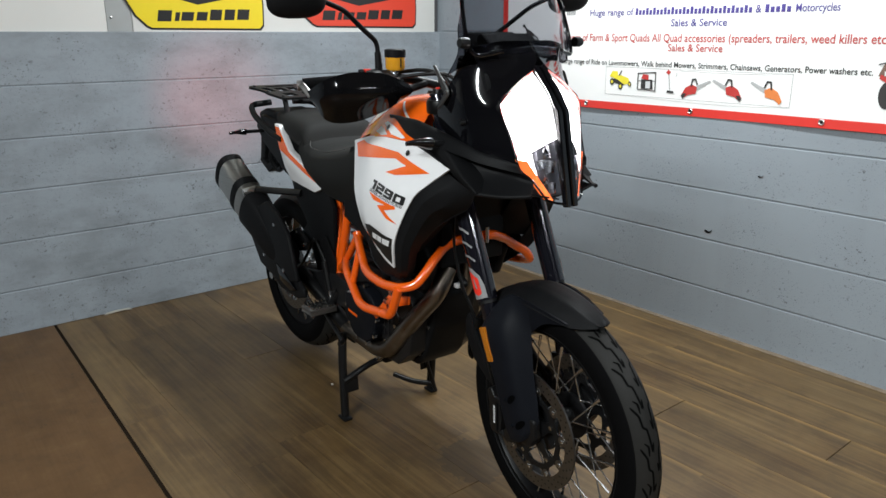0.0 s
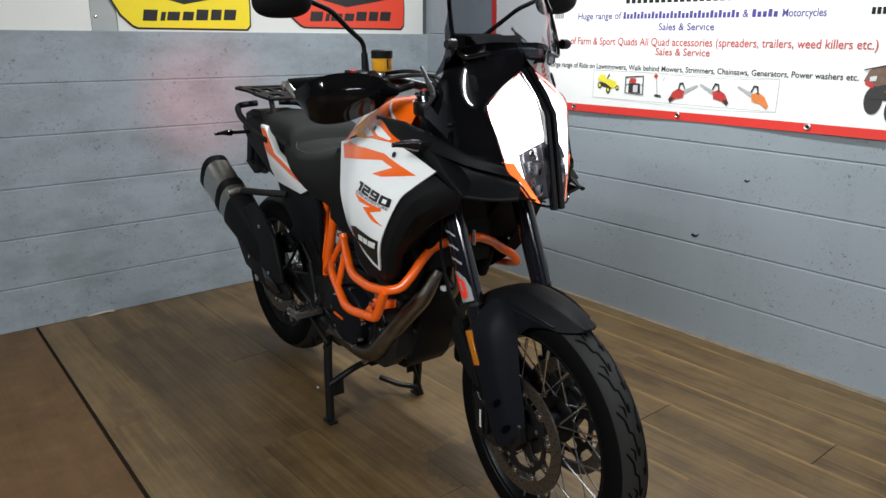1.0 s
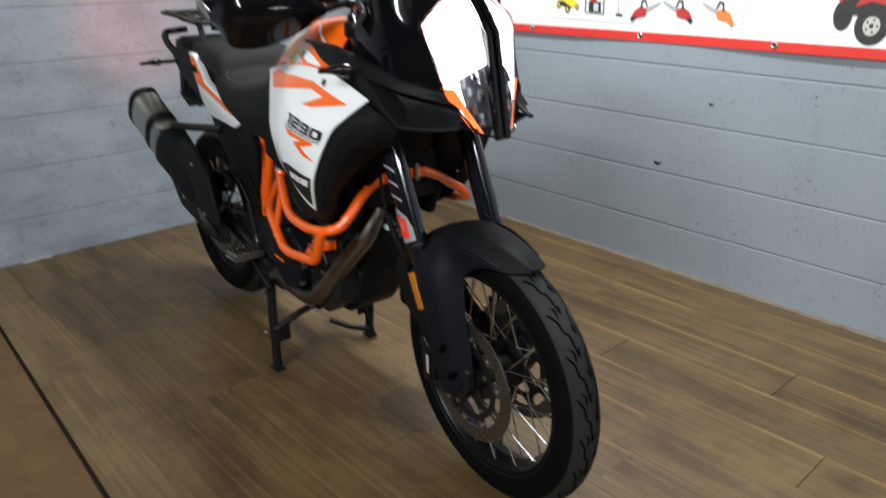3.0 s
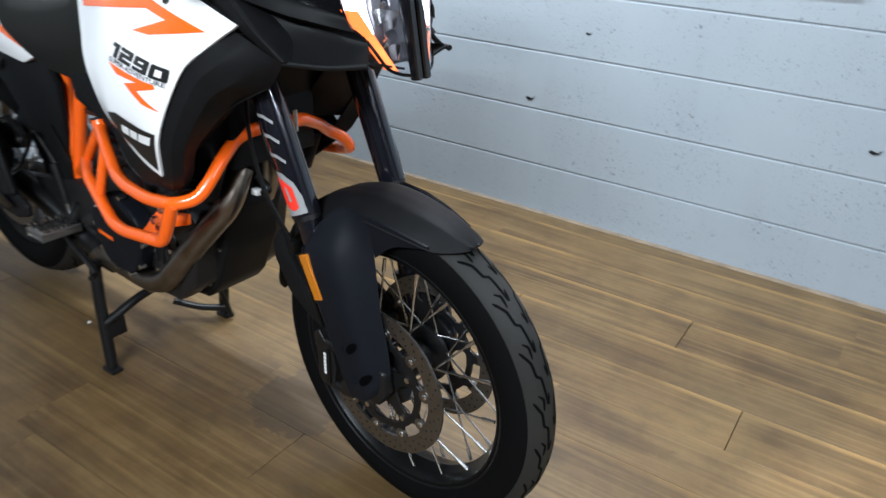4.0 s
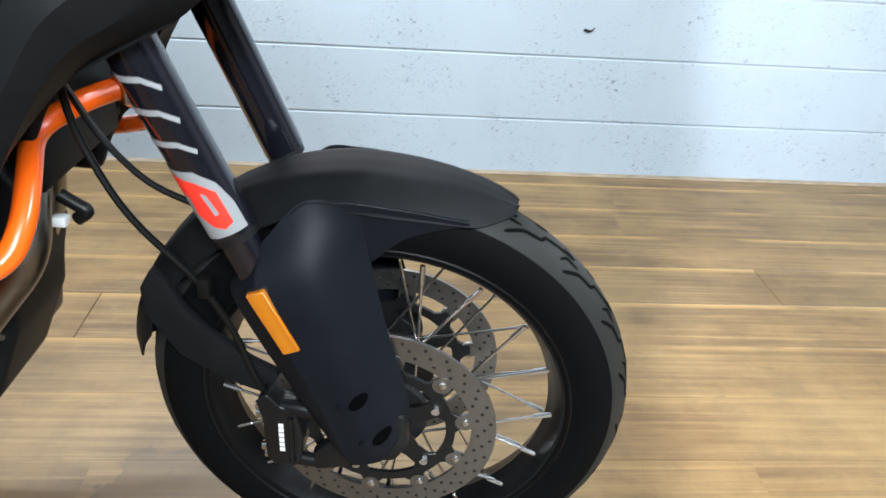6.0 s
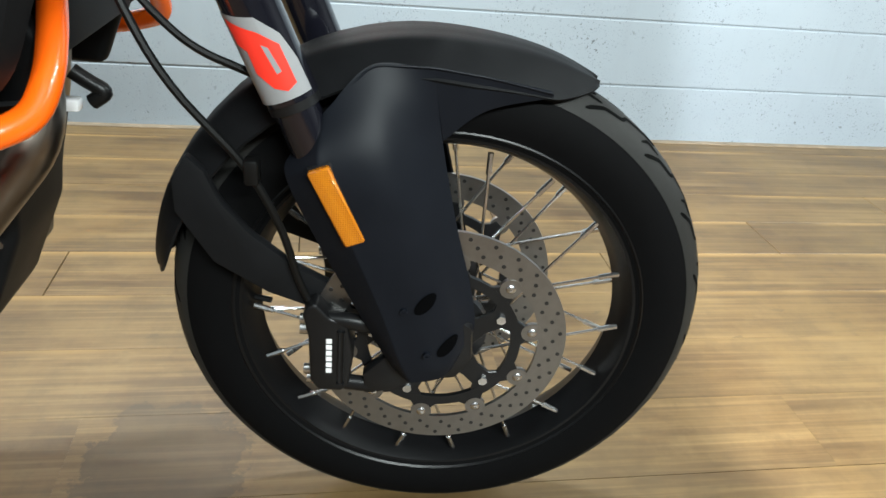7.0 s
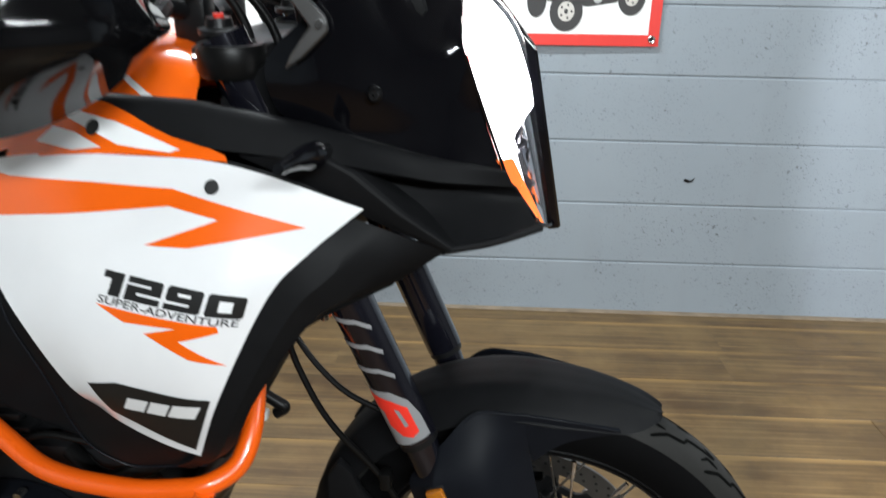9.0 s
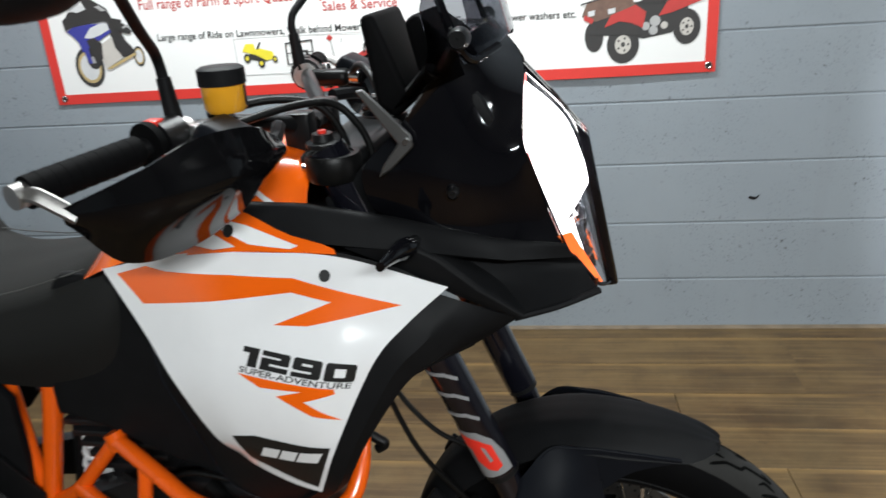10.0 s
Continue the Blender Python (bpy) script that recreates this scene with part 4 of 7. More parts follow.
    # graphics
    on_surface([(0.174, 1.016), (0.222, 1.030), (0.256, 1.026), (0.350, 1.027), (0.442, 1.024), (0.581, 0.985), (0.462, 0.967), (0.417, 0.969), (0.492, 0.994), (0.440, 1.007), (0.301, 0.993), (0.221, 0.983)], white, M_ORANGE, "orange_flash", white, side=s)
    if s < 0:
        # squared-off numerals, white counters laid over the two closed ones
        one = [(0, 0.44), (0, 0.62), (0.58, 0.62), (0.58, 0), (0.24, 0), (0.24, 0.44)]
        two = [(0, 0.62), (0.94, 0.62), (1, 0.56), (1, 0.24), (0.32, 0.24), (0.32, 0.17), (1, 0.17), (1, 0), (0, 0), (0, 0.40), (0.68, 0.40), (0.68, 0.46), (0, 0.46)]
        nine = [(0.06, 0.62), (0.94, 0.62), (1, 0.56), (1, 0.06), (0.94, 0), (0, 0), (0, 0.16), (0.68, 0.16), (0.68, 0.23), (0.06, 0.23), (0, 0.29), (0, 0.56)]
        nought = [(0.06, 0.62), (0.94, 0.62), (1, 0.56), (1, 0.06), (0.94, 0), (0.06, 0), (0, 0.06), (0, 0.56)]

        def set_on(shape, x0):
            return [(0.372 + (x0 + x) * 0.0375 + z * 0.0375 * 0.30, 0.922 + z * 0.0375 - (x0 + x) * 0.0375 * 0.18) for x, z in shape]

        for shape, x0 in ((one, 0.0), (two, 0.70), (nine, 1.82), (nought, 2.94)):
            on_surface(set_on(shape, x0), white, M_INK, "numeral", white, side=s, cell=0.02)
        for z0, z1, x0 in ((0.39, 0.47, 1.82), (0.16, 0.46, 2.94)):
            on_surface(set_on([(0.32, z0), (0.32, z1), (0.68, z1), (0.68, z0)], x0), white, M_WHITE, "numeral_counter", white, side=s, lift=0.002, cell=0.02)
        sub = letters("SUPER-ADVENTURE", 0.147, 0.0080, 0.2, 0.012)
        for v in sub.verts:
            v.co = Vector((0.370 + v.co.x, 0, 0.9130 + v.co.z - v.co.x * 0.177))
        on_surface([], white, M_INK, "model_lettering", white, side=s, bm=sub, cell=0.04)
        on_surface([(0.368, 0.911), (0.432, 0.900), (0.495, 0.890), (0.496, 0.883), (0.455, 0.874), (0.500, 0.842), (0.464, 0.853), (0.419, 0.882), (0.453, 0.888), (0.411, 0.892), (0.398, 0.893)], white, M_ORANGE, "letter_flash", white, side=s)
    on_surface([(0.345, 0.815), (0.379, 0.820), (0.479, 0.798), (0.446, 0.716), (0.360, 0.772)], white, M_INK, "logo_field", white, side=s)
    for x0, x1 in ((0.379, 0.402), (0.405, 0.426), (0.429, 0.458)):
        drop = (x0 - 0.379) * 0.13
        on_surface([(x0, 0.782 - drop), (x1, 0.779 - drop), (x1 + 0.010, 0.797 - drop), (x0 + 0.010, 0.800 - drop)], white, M_WDECAL, "logo_bar", white, side=s, lift=0.002)
    on_surface([(0.284, 1.061), (0.302, 1.077), (0.330, 1.073), (0.362, 1.0605), (0.330, 1.056)], trim, M_WDECAL, "white_flash", trim, side=s)
    on_surface([(0.316, 1.087), (0.330, 1.0935), (0.373, 1.085), (0.447, 1.0605), (0.437, 1.0575), (0.380, 1.0635), (0.352, 1.0740)], trim, M_WDECAL, "white_flash", trim, side=s)
    for x, z, tgt in ((0.484, 1.026, white), (0.350, 1.078, trim)):
        on_surface([(x + 0.0075 * math.cos(i * math.pi / 8), z + 0.0075 * math.sin(i * math.pi / 8)) for i in range(16)], tgt, M_INK, "panel_screw", tgt, side=s, lift=0.0025)
    ind = part("indicator", tube([(0.600, s * 0.19, 1.060), (0.592, s * 0.245, 1.066)], 0.009, 12), M_BLACK, bike, "small smoked front indicator on a short stalk")
    part("indicator_head", tube([(0.594, s * 0.232, 1.064), (0.588, s * 0.252, 1.067), (0.584, s * 0.276, 1.069), (0.578, s * 0.300, 1.068)], 0.0175, 14, 0.02, flat=0.8, r_end=0.007), M_GLOSS, ind)

# core that fills the body behind the panels
part("airbox", prism([(0.02, 0.97), (0.30, 1.04), (0.52, 1.07), (0.58, 1.00), (0.50, 0.86), (0.41, 0.68), (0.30, 0.62), (0.08, 0.72), (-0.02, 0.85)], -0.145, 0.145, 0.01), M_BLACK, bike)
tank = part("fuel_tank", patch([
    [(0.08, -0.160, 0.985), (0.08, -0.09, 1.012), (0.08, 0.0, 1.022), (0.08, 0.09, 1.012), (0.08, 0.160, 0.985)],
    [(0.16, -0.196, 1.022), (0.16, -0.130, 1.086), (0.16, 0.0, 1.106), (0.16, 0.130, 1.086), (0.16, 0.196, 1.022)],
    [(0.28, -0.206, 1.060), (0.28, -0.150, 1.140), (0.28, 0.0, 1.156), (0.28, 0.150, 1.140), (0.28, 0.206, 1.060)],
    [(0.38, -0.198, 1.076), (0.38, -0.138, 1.150), (0.38, 0.0, 1.162), (0.38, 0.138, 1.150), (0.38, 0.198, 1.076)],
    [(0.44, -0.170, 1.066), (0.44, -0.110, 1.136), (0.44, 0.0, 1.150), (0.44, 0.110, 1.136), (0.44, 0.170, 1.066)]], 20, 20, 0.0), M_ORANGE, bike, "orange fuel tank top")
for s in (-1, 1):
    for run in ([(0.20, 1.066), (0.235, 1.080), (0.300, 1.118), (0.318, 1.136), (0.300, 1.136), (0.245, 1.108)], [(0.345, 1.146), (0.352, 1.147), (0.415, 1.096), (0.409, 1.093)]):
        on_surface(run, tank, M_WDECAL, "white_flash", tank, side=s)
part("tank_line", tube([(0.352, -0.085, 1.156), (0.385, -0.082, 1.160), (0.425, -0.07, 1.146)], 0.002, 6, 0.02), M_WDECAL, tank)
part("fuel_cap", revolve([(0.001, 1.168), (0.030, 1.168), (0.034, 1.160), (0.034, 1.14)], (0.30, 0, 0), 28, axis="z"), M_IRON, tank)
part("radiator", box(0.44, 0.475, -0.115, 0.115, 0.68, 0.88, 0.006), M_BLACK, bike)

# ---- screen and cockpit ----
screen = part("windscreen", patch([
    [(0.672, -0.166, 1.276), (0.706, -0.095, 1.292), (0.716, 0.0, 1.300), (0.706, 0.095, 1.292), (0.672, 0.166, 1.276)],
    [(0.650, -0.172, 1.325), (0.688, -0.098, 1.350), (0.700, 0.0, 1.356), (0.688, 0.098, 1.350), (0.650, 0.172, 1.325)],
    [(0.622, -0.164, 1.410), (0.652, -0.095, 1.436), (0.664, 0.0, 1.444), (0.652, 0.095, 1.436), (0.622, 0.164, 1.410)],
    [(0.585, -0.125, 1.490), (0.606, -0.075, 1.520), (0.616, 0.0, 1.530), (0.606, 0.075, 1.520), (0.585, 0.125, 1.490)]], 20, 22, 0.004), M_SCREEN, bike, "smoked clear windscreen")
screen.visible_shadow = False
for s in (-1, 1):
    part("screen_edge", tube([(0.704, s * 0.100, 1.288), (0.674, s * 0.166, 1.274), (0.652, s * 0.174, 1.325), (0.624, s * 0.166, 1.41), (0.586, s * 0.127, 1.492)], 0.0055, 8, 0.03), M_GLOSS, screen)
    part("screen_mount", tube([(0.63, s * 0.165, 1.27), (0.60, s * 0.15, 1.24)], 0.011, 10), M_IRON, screen)
    part("screen_knob", revolve([(0.001, s * 0.205), (0.010, s * 0.205), (0.013, s * 0.197), (0.013, s * 0.180)], (0.668, 0, 1.308), 14), M_IRON, screen)
    part("deflector", patch([[(0.668, -0.158, 1.262), (0.620, -0.174, 1.245), (0.580, -0.177, 1.226)], [(0.652, -0.170, 1.318), (0.640, -0.174, 1.302), (0.626, -0.177, 1.285)], [(0.634, -0.172, 1.400), (0.628, -0.174, 1.370), (0.620, -0.174, 1.340)]], 8, 8, 0.004, -s), M_TINT, screen)
dash = part("instrument_panel", prism([(0.520, 1.330), (0.538, 1.335), (0.585, 1.215), (0.560, 1.195), (0.535, 1.215)], -0.085, 0.085, 0.010, 3), M_TYRE, bike, "tall black instrument panel behind the screen")
part("screen_bracket", prism([(0.580, 1.322), (0.596, 1.332), (0.640, 1.300), (0.664, 1.280), (0.650, 1.240), (0.600, 1.235)], -0.085, 0.085, 0.016, 4), M_TYRE, bike)
part("display", prism([(0.5215, 1.318), (0.5230, 1.320), (0.546, 1.238), (0.544, 1.236)], -0.065, 0.065), M_GLOSS, dash)
part("dash_bracket", prism([(0.536, 1.252), (0.546, 1.254), (0.602, 1.196), (0.604, 1.182), (0.575, 1.154), (0.556, 1.142), (0.562, 1.156), (0.584, 1.186)], -0.190, -0.184, 0.002, 1), M_BRACKET, dash)
part("bracket_bolt", revolve([(0.001, -0.194), (0.004, -0.194), (0.005, -0.189)], (0.595, 0, 1.189), 10), M_STEEL, dash)
part("cockpit_floor", prism([(0.46, 1.10), (0.60, 1.20), (0.68, 1.24), (0.70, 1.20), (0.60, 1.06), (0.48, 1.05)], -0.14, 0.14, 0.01), M_BLACK, bike)

# ---- handlebar and controls ----
steered[0] = True
BAR = straight([(0.425, 0.0, 1.185), (0.415, -0.06, 1.187), (0.345, -0.155, 1.212), (0.300, -0.240, 1.207), (0.236, -0.405, 1.195)])
for s in (-1, 1):
    p = [Vector((x, -s * y if s > 0 else y, z)) for x, y, z in BAR]
    hb = part("handlebar", tube(p, 0.0125, 14, 0.05), M_IRON, bike, "black tapered handlebar")
    d = (p[4] - p[3]).normalized()
    grip = part("grip", tube([p[3] + d * 0.035, p[4]], 0.0185, 18), M_TYRE, hb, "black ribbed rubber grip")
    for k in range(9):
        c0 = p[3] + d * (0.045 + k * 0.014)
        part("grip_rib", tube([c0, c0 + d * 0.006], 0.0189, 16), M_TYRE, grip)
    part("switch_housing", tube([p[3] + d * -0.03, p[3] + d * 0.004], 0.026, 14, flat=1.1), M_IRON, hb)
    part("grip_flange", tube([p[3] + d * 0.012, p[3] + d * 0.022], 0.030, 18), M_TYRE, hb)
    part("switch", box(p[3].x - 0.014, p[3].x + 0.006, p[3].y - 0.009, p[3].y + 0.009, p[3].z + 0.020, p[3].z + 0.029, 0.003), M_RED if s < 0 else M_IRON, hb)
    part("bar_end", tube([p[4] - d * 0.002, p[4] + d * 0.016], 0.014, 14), M_ALU, hb)
    guard = part("hand_guard", patch(straight([
        [(0.285, -0.418, 1.182), (0.370, -0.405, 1.216), (0.404, -0.345, 1.234), (0.428, -0.262, 1.228), (0.430, -0.190, 1.200)],
        [(0.280, -0.416, 1.166), (0.372, -0.402, 1.165), (0.422, -0.335, 1.172), (0.442, -0.255, 1.178), (0.438, -0.185, 1.180)],
        [(0.272, -0.396, 1.152), (0.312, -0.376, 1.104), (0.362, -0.325, 1.102), (0.405, -0.260, 1.128), (0.425, -0.200, 1.164)]]), 16, 26, 0.004, -s), M_GUARDS, bike, "satin black hand guard")
    inner = Vector((0.436, s * 0.200, 1.182))
    part("guard_bracket", tube([p[4] + d * 0.008, p[4] + Vector((0.02, s * 0.012, 0.004)), p[4] + Vector((0.060, s * 0.004, -0.024))], 0.009, 8, 0.02, flat=0.5), M_ALU, guard)
    part("guard_strut", tube([inner, (0.435, s * 0.14, 1.195), (0.42, s * 0.10, 1.20)], 0.010, 8, 0.03), M_BLACK, guard)
    part("guard_flap", prism([(0.382, 1.200), (0.388, 1.232), (0.402, 1.246), (0.448, 1.224), (0.452, 1.182)], s * 0.200, s * 0.262, 0.010, 3), M_GUARD, guard)
    part("lever", tube([p[3] + Vector((0.035, -s * 0.02, 0.0)), p[3] + Vector((0.060, s * 0.05, -0.022)), p[4] + Vector((0.060, -s * 0.025, -0.034))], 0.007, 10, 0.05), M_IRON, hb)
    part("lever_clamp", tube([p[3] - d * 0.045 + Vector((0, 0, 0)), p[3] - d * 0.025], 0.021, 14), M_ALU, hb)
    part("master_cylinder", box(p[3].x + 0.015, p[3].x + 0.095, p[3].y + (0.02 if s < 0 else -0.06), p[3].y + (0.06 if s < 0 else -0.02), 1.198, 1.226, 0.013, 4), M_HOSE, hb)
    part("cylinder_cap", tube([(p[3].x + 0.090, p[3].y - s * 0.04, 1.212), (p[3].x + 0.112, p[3].y - s * 0.043, 1.211)], 0.010, 14), M_STEEL, hb)
    part("lever_pivot", revolve([(0.001, 1.232), (0.007, 1.232), (0.008, 1.228), (0.008, 1.190)], (p[3].x + 0.042, p[3].y - s * 0.016, 0), 14, axis="z"), M_STEEL, hb)
    base = Vector(straight([(0.305, -0.206, 1.225)])[0])
    base.y *= -s
    mir = part("mirror", tube([base, base + Vector((-0.008, 0.002, 0.082)), base + Vector((0.012, s * 0.05, 0.118)), base + Vector((0.038, s * 0.110, 0.165)), base + Vector((0.05, s * 0.19, 0.196))], 0.0068, 10, 0.02), M_BLACK, bike, "black round-backed rear-view mirror on a bent stem")
    part("stem_sleeve", tube([base + Vector((0, 0, -0.005)), base + Vector((-0.005, 0.001, 0.055))], 0.0115, 12, r_end=0.009), M_BLACK, mir)
    part("mirror_clamp", tube([base + Vector((0.004, 0, -0.02)), base + Vector((0, 0, 0.004))], 0.010, 12), M_STEEL, mir)
    head = base + Vector((0.055, s * 0.246, 0.196))
    bm = bmesh.new()
    bmesh.ops.create_uvsphere(bm, u_segments=28, v_segments=16, radius=1)
    for v in bm.verts:
        x, y, z = v.co
        x = x * 0.030 if x > 0 else x * 0.010
        v.co = head + Vector((x + 0.012 * z, 0.078 * math.copysign(abs(y) ** 0.75, y), 0.048 * math.copysign(abs(z) ** 0.7, z)))
    shell = part("mirror_head", bm, M_BLACK, mir)
    bm = bmesh.new()
    bmesh.ops.create_uvsphere(bm, u_segments=28, v_segments=8, radius=1)
    for v in bm.verts:
        x, y, z = v.co
        v.co = head + Vector((x * 0.002 - 0.0105 + 0.012 * z, 0.071 * math.copysign(abs(y) ** 0.75, y), 0.042 * math.copysign(abs(z) ** 0.7, z)))
    part("mirror_glass", bm, coated("mirror_silver", (0.8, 0.8, 0.8), 0.04, metal=1.0, var=0.01, smudge=0.02), mir)
steered[0] = False
res = part("brake_reservoir", revolve([(0.001, 1.234), (0.022, 1.234), (0.0265, 1.240), (0.0275, 1.270), (0.001, 1.270)], (0.371, -0.195, 0), 28, axis="z"), M_AMBERLIQ, bike, "amber brake fluid cup with a black lid")
part("reservoir_lid", revolve([(0.001, 1.290), (0.024, 1.290), (0.029, 1.287), (0.029, 1.268), (0.001, 1.268)], (0.371, -0.195, 0), 28, axis="z"), M_BLACK, res)
part("reservoir_stalk", tube([(0.371, -0.195, 1.238), (0.371, -0.200, 1.218)], 0.010, 10), M_STEEL, res)
part("level_mark", box(0.398, 0.3995, -0.197, -0.193, 1.242, 1.266), M_INK, res)
part("brake_line", tube([(0.375, -0.18, 1.215), (0.42, -0.13, 1.225), (0.475, -0.08, 1.225), (0.515, -0.07, 1.17), (0.53, -0.08, 1.05), (0.52, -0.09, 0.86)], 0.0055, 10, 0.06), M_HOSE, bike)
part("clutch_line", tube([(0.42, 0.18, 1.22), (0.46, 0.12, 1.25), (0.50, 0.06, 1.22), (0.52, 0.05, 1.10)], 0.006, 10, 0.05), M_HOSE, bike)
part("throttle_cable", tube([(0.33, -0.17, 1.225), (0.40, -0.12, 1.236), (0.46, -0.09, 1.222), (0.49, -0.08, 1.16), (0.48, -0.08, 1.08)], 0.0055, 10, 0.05), M_HOSE, bike)
steered[0] = True
for s in (-1, 1):
    part("bar_clamp", box(0.405, 0.447, s * 0.045 - 0.016, s * 0.045 + 0.016, 1.15, 1.208, 0.006), M_IRON, bike)
steered[0] = False
part("steering_head", tube([(0.47, 0, 1.135), (0.55, 0, 0.94)], 0.035, 18), M_IRON, bike)

# ---- seat, tail and rack ----
def seat_mesh(rows):
    """Rows of (x, top height, half width, side depth) lofted into a rounded saddle."""
    net = []
    for x, z, w, d in rows:
        net.append([(x, -w * 0.80, z - d), (x, -w, z - d * 0.55), (x, -w * 0.86, z - d * 0.14), (x, -w * 0.45, z - 0.003), (x, 0, z), (x, w * 0.45, z - 0.003), (x, w * 0.86, z - d * 0.14), (x, w, z - d * 0.55), (x, w * 0.80, z - d)])
    return patch(net, 30, 32, 0.0)


seat = part("rider_seat", seat_mesh([(0.130, 1.030, 0.140, 0.14), (0.090, 1.022, 0.165, 0.215), (0.0, 0.984, 0.176, 0.20), (-0.14, 0.953, 0.182, 0.165), (-0.25, 0.948, 0.180, 0.13), (-0.33, 0.985, 0.165, 0.12)]), M_SEAT, bike, "charcoal textured rider seat with stitched edge")
part("pillion_seat", seat_mesh([(-0.29, 0.955, 0.155, 0.07), (-0.325, 1.015, 0.155, 0.10), (-0.40, 1.035, 0.150, 0.11), (-0.52, 1.040, 0.135, 0.10), (-0.64, 1.045, 0.105, 0.08), (-0.69, 1.035, 0.08, 0.05)]), M_SEAT, bike, "charcoal textured pillion seat")
for s in (-1, 1):
    part("seat_seam", tube([(0.07, s * 0.141, 0.993), (-0.03, s * 0.149, 0.963), (-0.15, s * 0.156, 0.939), (-0.26, s * 0.154, 0.946), (-0.30, s * 0.13, 0.962)], 0.0014, 6, 0.06), M_THREAD, seat)
    side = part("tail_panel", prism([(-0.562, 1.000), (-0.519, 0.996), (-0.443, 0.912), (-0.300, 0.864), (-0.149, 0.822), (-0.247, 0.784), (-0.439, 0.800), (-0.492, 0.844), (-0.535, 0.920)], s * 0.128, s * 0.152, 0.005), M_WHITE, bike, "white and orange tail side panel")
    part("tail_stripe", prism([(-0.550, 0.990), (-0.522, 0.988), (-0.445, 0.904), (-0.300, 0.856), (-0.170, 0.818), (-0.182, 0.811), (-0.305, 0.840), (-0.450, 0.884), (-0.520, 0.906)], s * 0.151, s * 0.1545, 0.001, 1), M_ORANGE, side)
    part("tail_frame", tube([(-0.12, s * 0.13, 0.80), (-0.40, s * 0.12, 0.85), (-0.78, s * 0.09, 0.98)], 0.012, 10), M_IRON, bike)
    part("grab_rail", tube([(-0.50, s * 0.150, 0.945), (-0.582, s * 0.155, 0.955), (-0.757, s * 0.152, 1.016), (-0.812, s * 0.140, 1.050), (-0.82, s * 0.05, 1.055)], 0.012, 10, 0.05), M_BLACK, bike)
    ri = part("rear_indicator", tube([(-0.79, s * 0.06, 0.945), (-0.775, s * 0.19, 0.948)], 0.007, 8), M_BLACK, bike)
    part("indicator_head", tube([(-0.775, s * 0.185, 0.948), (-0.77, s * 0.215, 0.950), (-0.765, s * 0.255, 0.948)], 0.013, 12, 0.02, r_end=0.006), M_GLOSS, ri)
    part("rack_strut", tube([(-0.58, s * 0.085, 1.03), (-0.60, s * 0.085, 1.086)], 0.011, 8), M_IRON, bike)
part("inner_fender", prism([(-0.20, 0.80), (-0.30, 0.86), (-0.60, 0.99), (-0.80, 1.01), (-0.86, 0.96), (-0.80, 0.90), (-0.60, 0.80), (-0.35, 0.74), (-0.22, 0.70)], -0.105, 0.105, 0.01), M_BLACK, bike)


def rack_plate(nu=24, nv=24):
    """A flat plate, tapered and round-cornered, with slots cut through it."""
    slots = [(0.07, 0.15, 0.0, 0.46), (0.24, 0.52, 0.10, 0.42), (0.20, 0.50, 0.62, 0.80), (0.66, 0.88, 0.18, 0.62)]
    bm = bmesh.new()
    net = []
    for i in range(nu + 1):
        u = i / nu
        half = 0.130 - 0.030 * u - 0.022 * max(0.0, 0.06 - u) / 0.06 - 0.012 * max(0.0, math.sin(math.pi * min(1.0, max(0.0, (u - 0.10) / 0.5))))
        x = -0.874 + 0.300 * u
        net.append([bm.verts.new((x, half * (-1 + 2 * j / nv), 1.106 - (x + 0.42) * 0.10 - 0.030)) for j in range(nv + 1)])
    for i in range(nu):
        for j in range(nv):
            u, v = (i + 0.5) / nu, abs(-1 + 2 * (j + 0.5) / nv)
            if not any(u0 < u < u1 and v0 < v < v1 for u0, u1, v0, v1 in slots):
                bm.faces.new((net[i][j], net[i][j + 1], net[i + 1][j + 1], net[i + 1][j]))
    bmesh.ops.delete(bm, geom=[v for v in bm.verts if not v.link_faces], context="VERTS")
    bmesh.ops.recalc_face_normals(bm, faces=bm.faces)
    bmesh.ops.solidify(bm, geom=bm.faces[:], thickness=0.009)
    return bm


rk = part("luggage_rack", rack_plate(), M_BLACK, bike, "black slotted luggage rack")
for x, y in ((-0.845, -0.105), (-0.845, 0.105), (-0.71, -0.105), (-0.71, 0.105), (-0.60, -0.09), (-0.60, 0.09)):
    part("rack_bolt", revolve([(0.001, 1.113), (0.006, 1.113), (0.008, 1.108)], (x, y, -(x + 0.42) * 0.10 - 0.031), 10, axis="z"), M_IRON, rk)
plate = part("plate_carrier", prism([(-0.78, 0.965), (-0.930, 0.945), (-0.960, 0.800), (-0.915, 0.790), (-0.885, 0.895), (-0.77, 0.925)], -0.055, 0.055, 0.008), M_BLACK, bike)
part("plate_foot", prism([(-0.960, 0.800), (-0.870, 0.755), (-0.745, 0.815), (-0.750, 0.840), (-0.875, 0.792), (-0.930, 0.815)], -0.060, 0.060, 0.006), M_BLACK, plate)
part("plate_bracket", tube([(-0.77, -0.06, 0.95), (-0.80, -0.075, 0.82), (-0.78, -0.05, 0.775), (-0.72, -0.06, 0.80)], 0.012, 10, 0.03), M_BLACK, plate)
part("tail_light", prism([(-0.866, 0.962), (-0.876, 1.000), (-0.868, 1.004), (-0.858, 0.964)], -0.05, 0.05, 0.002, 1), M_TAIL, bike, "lit red tail light")

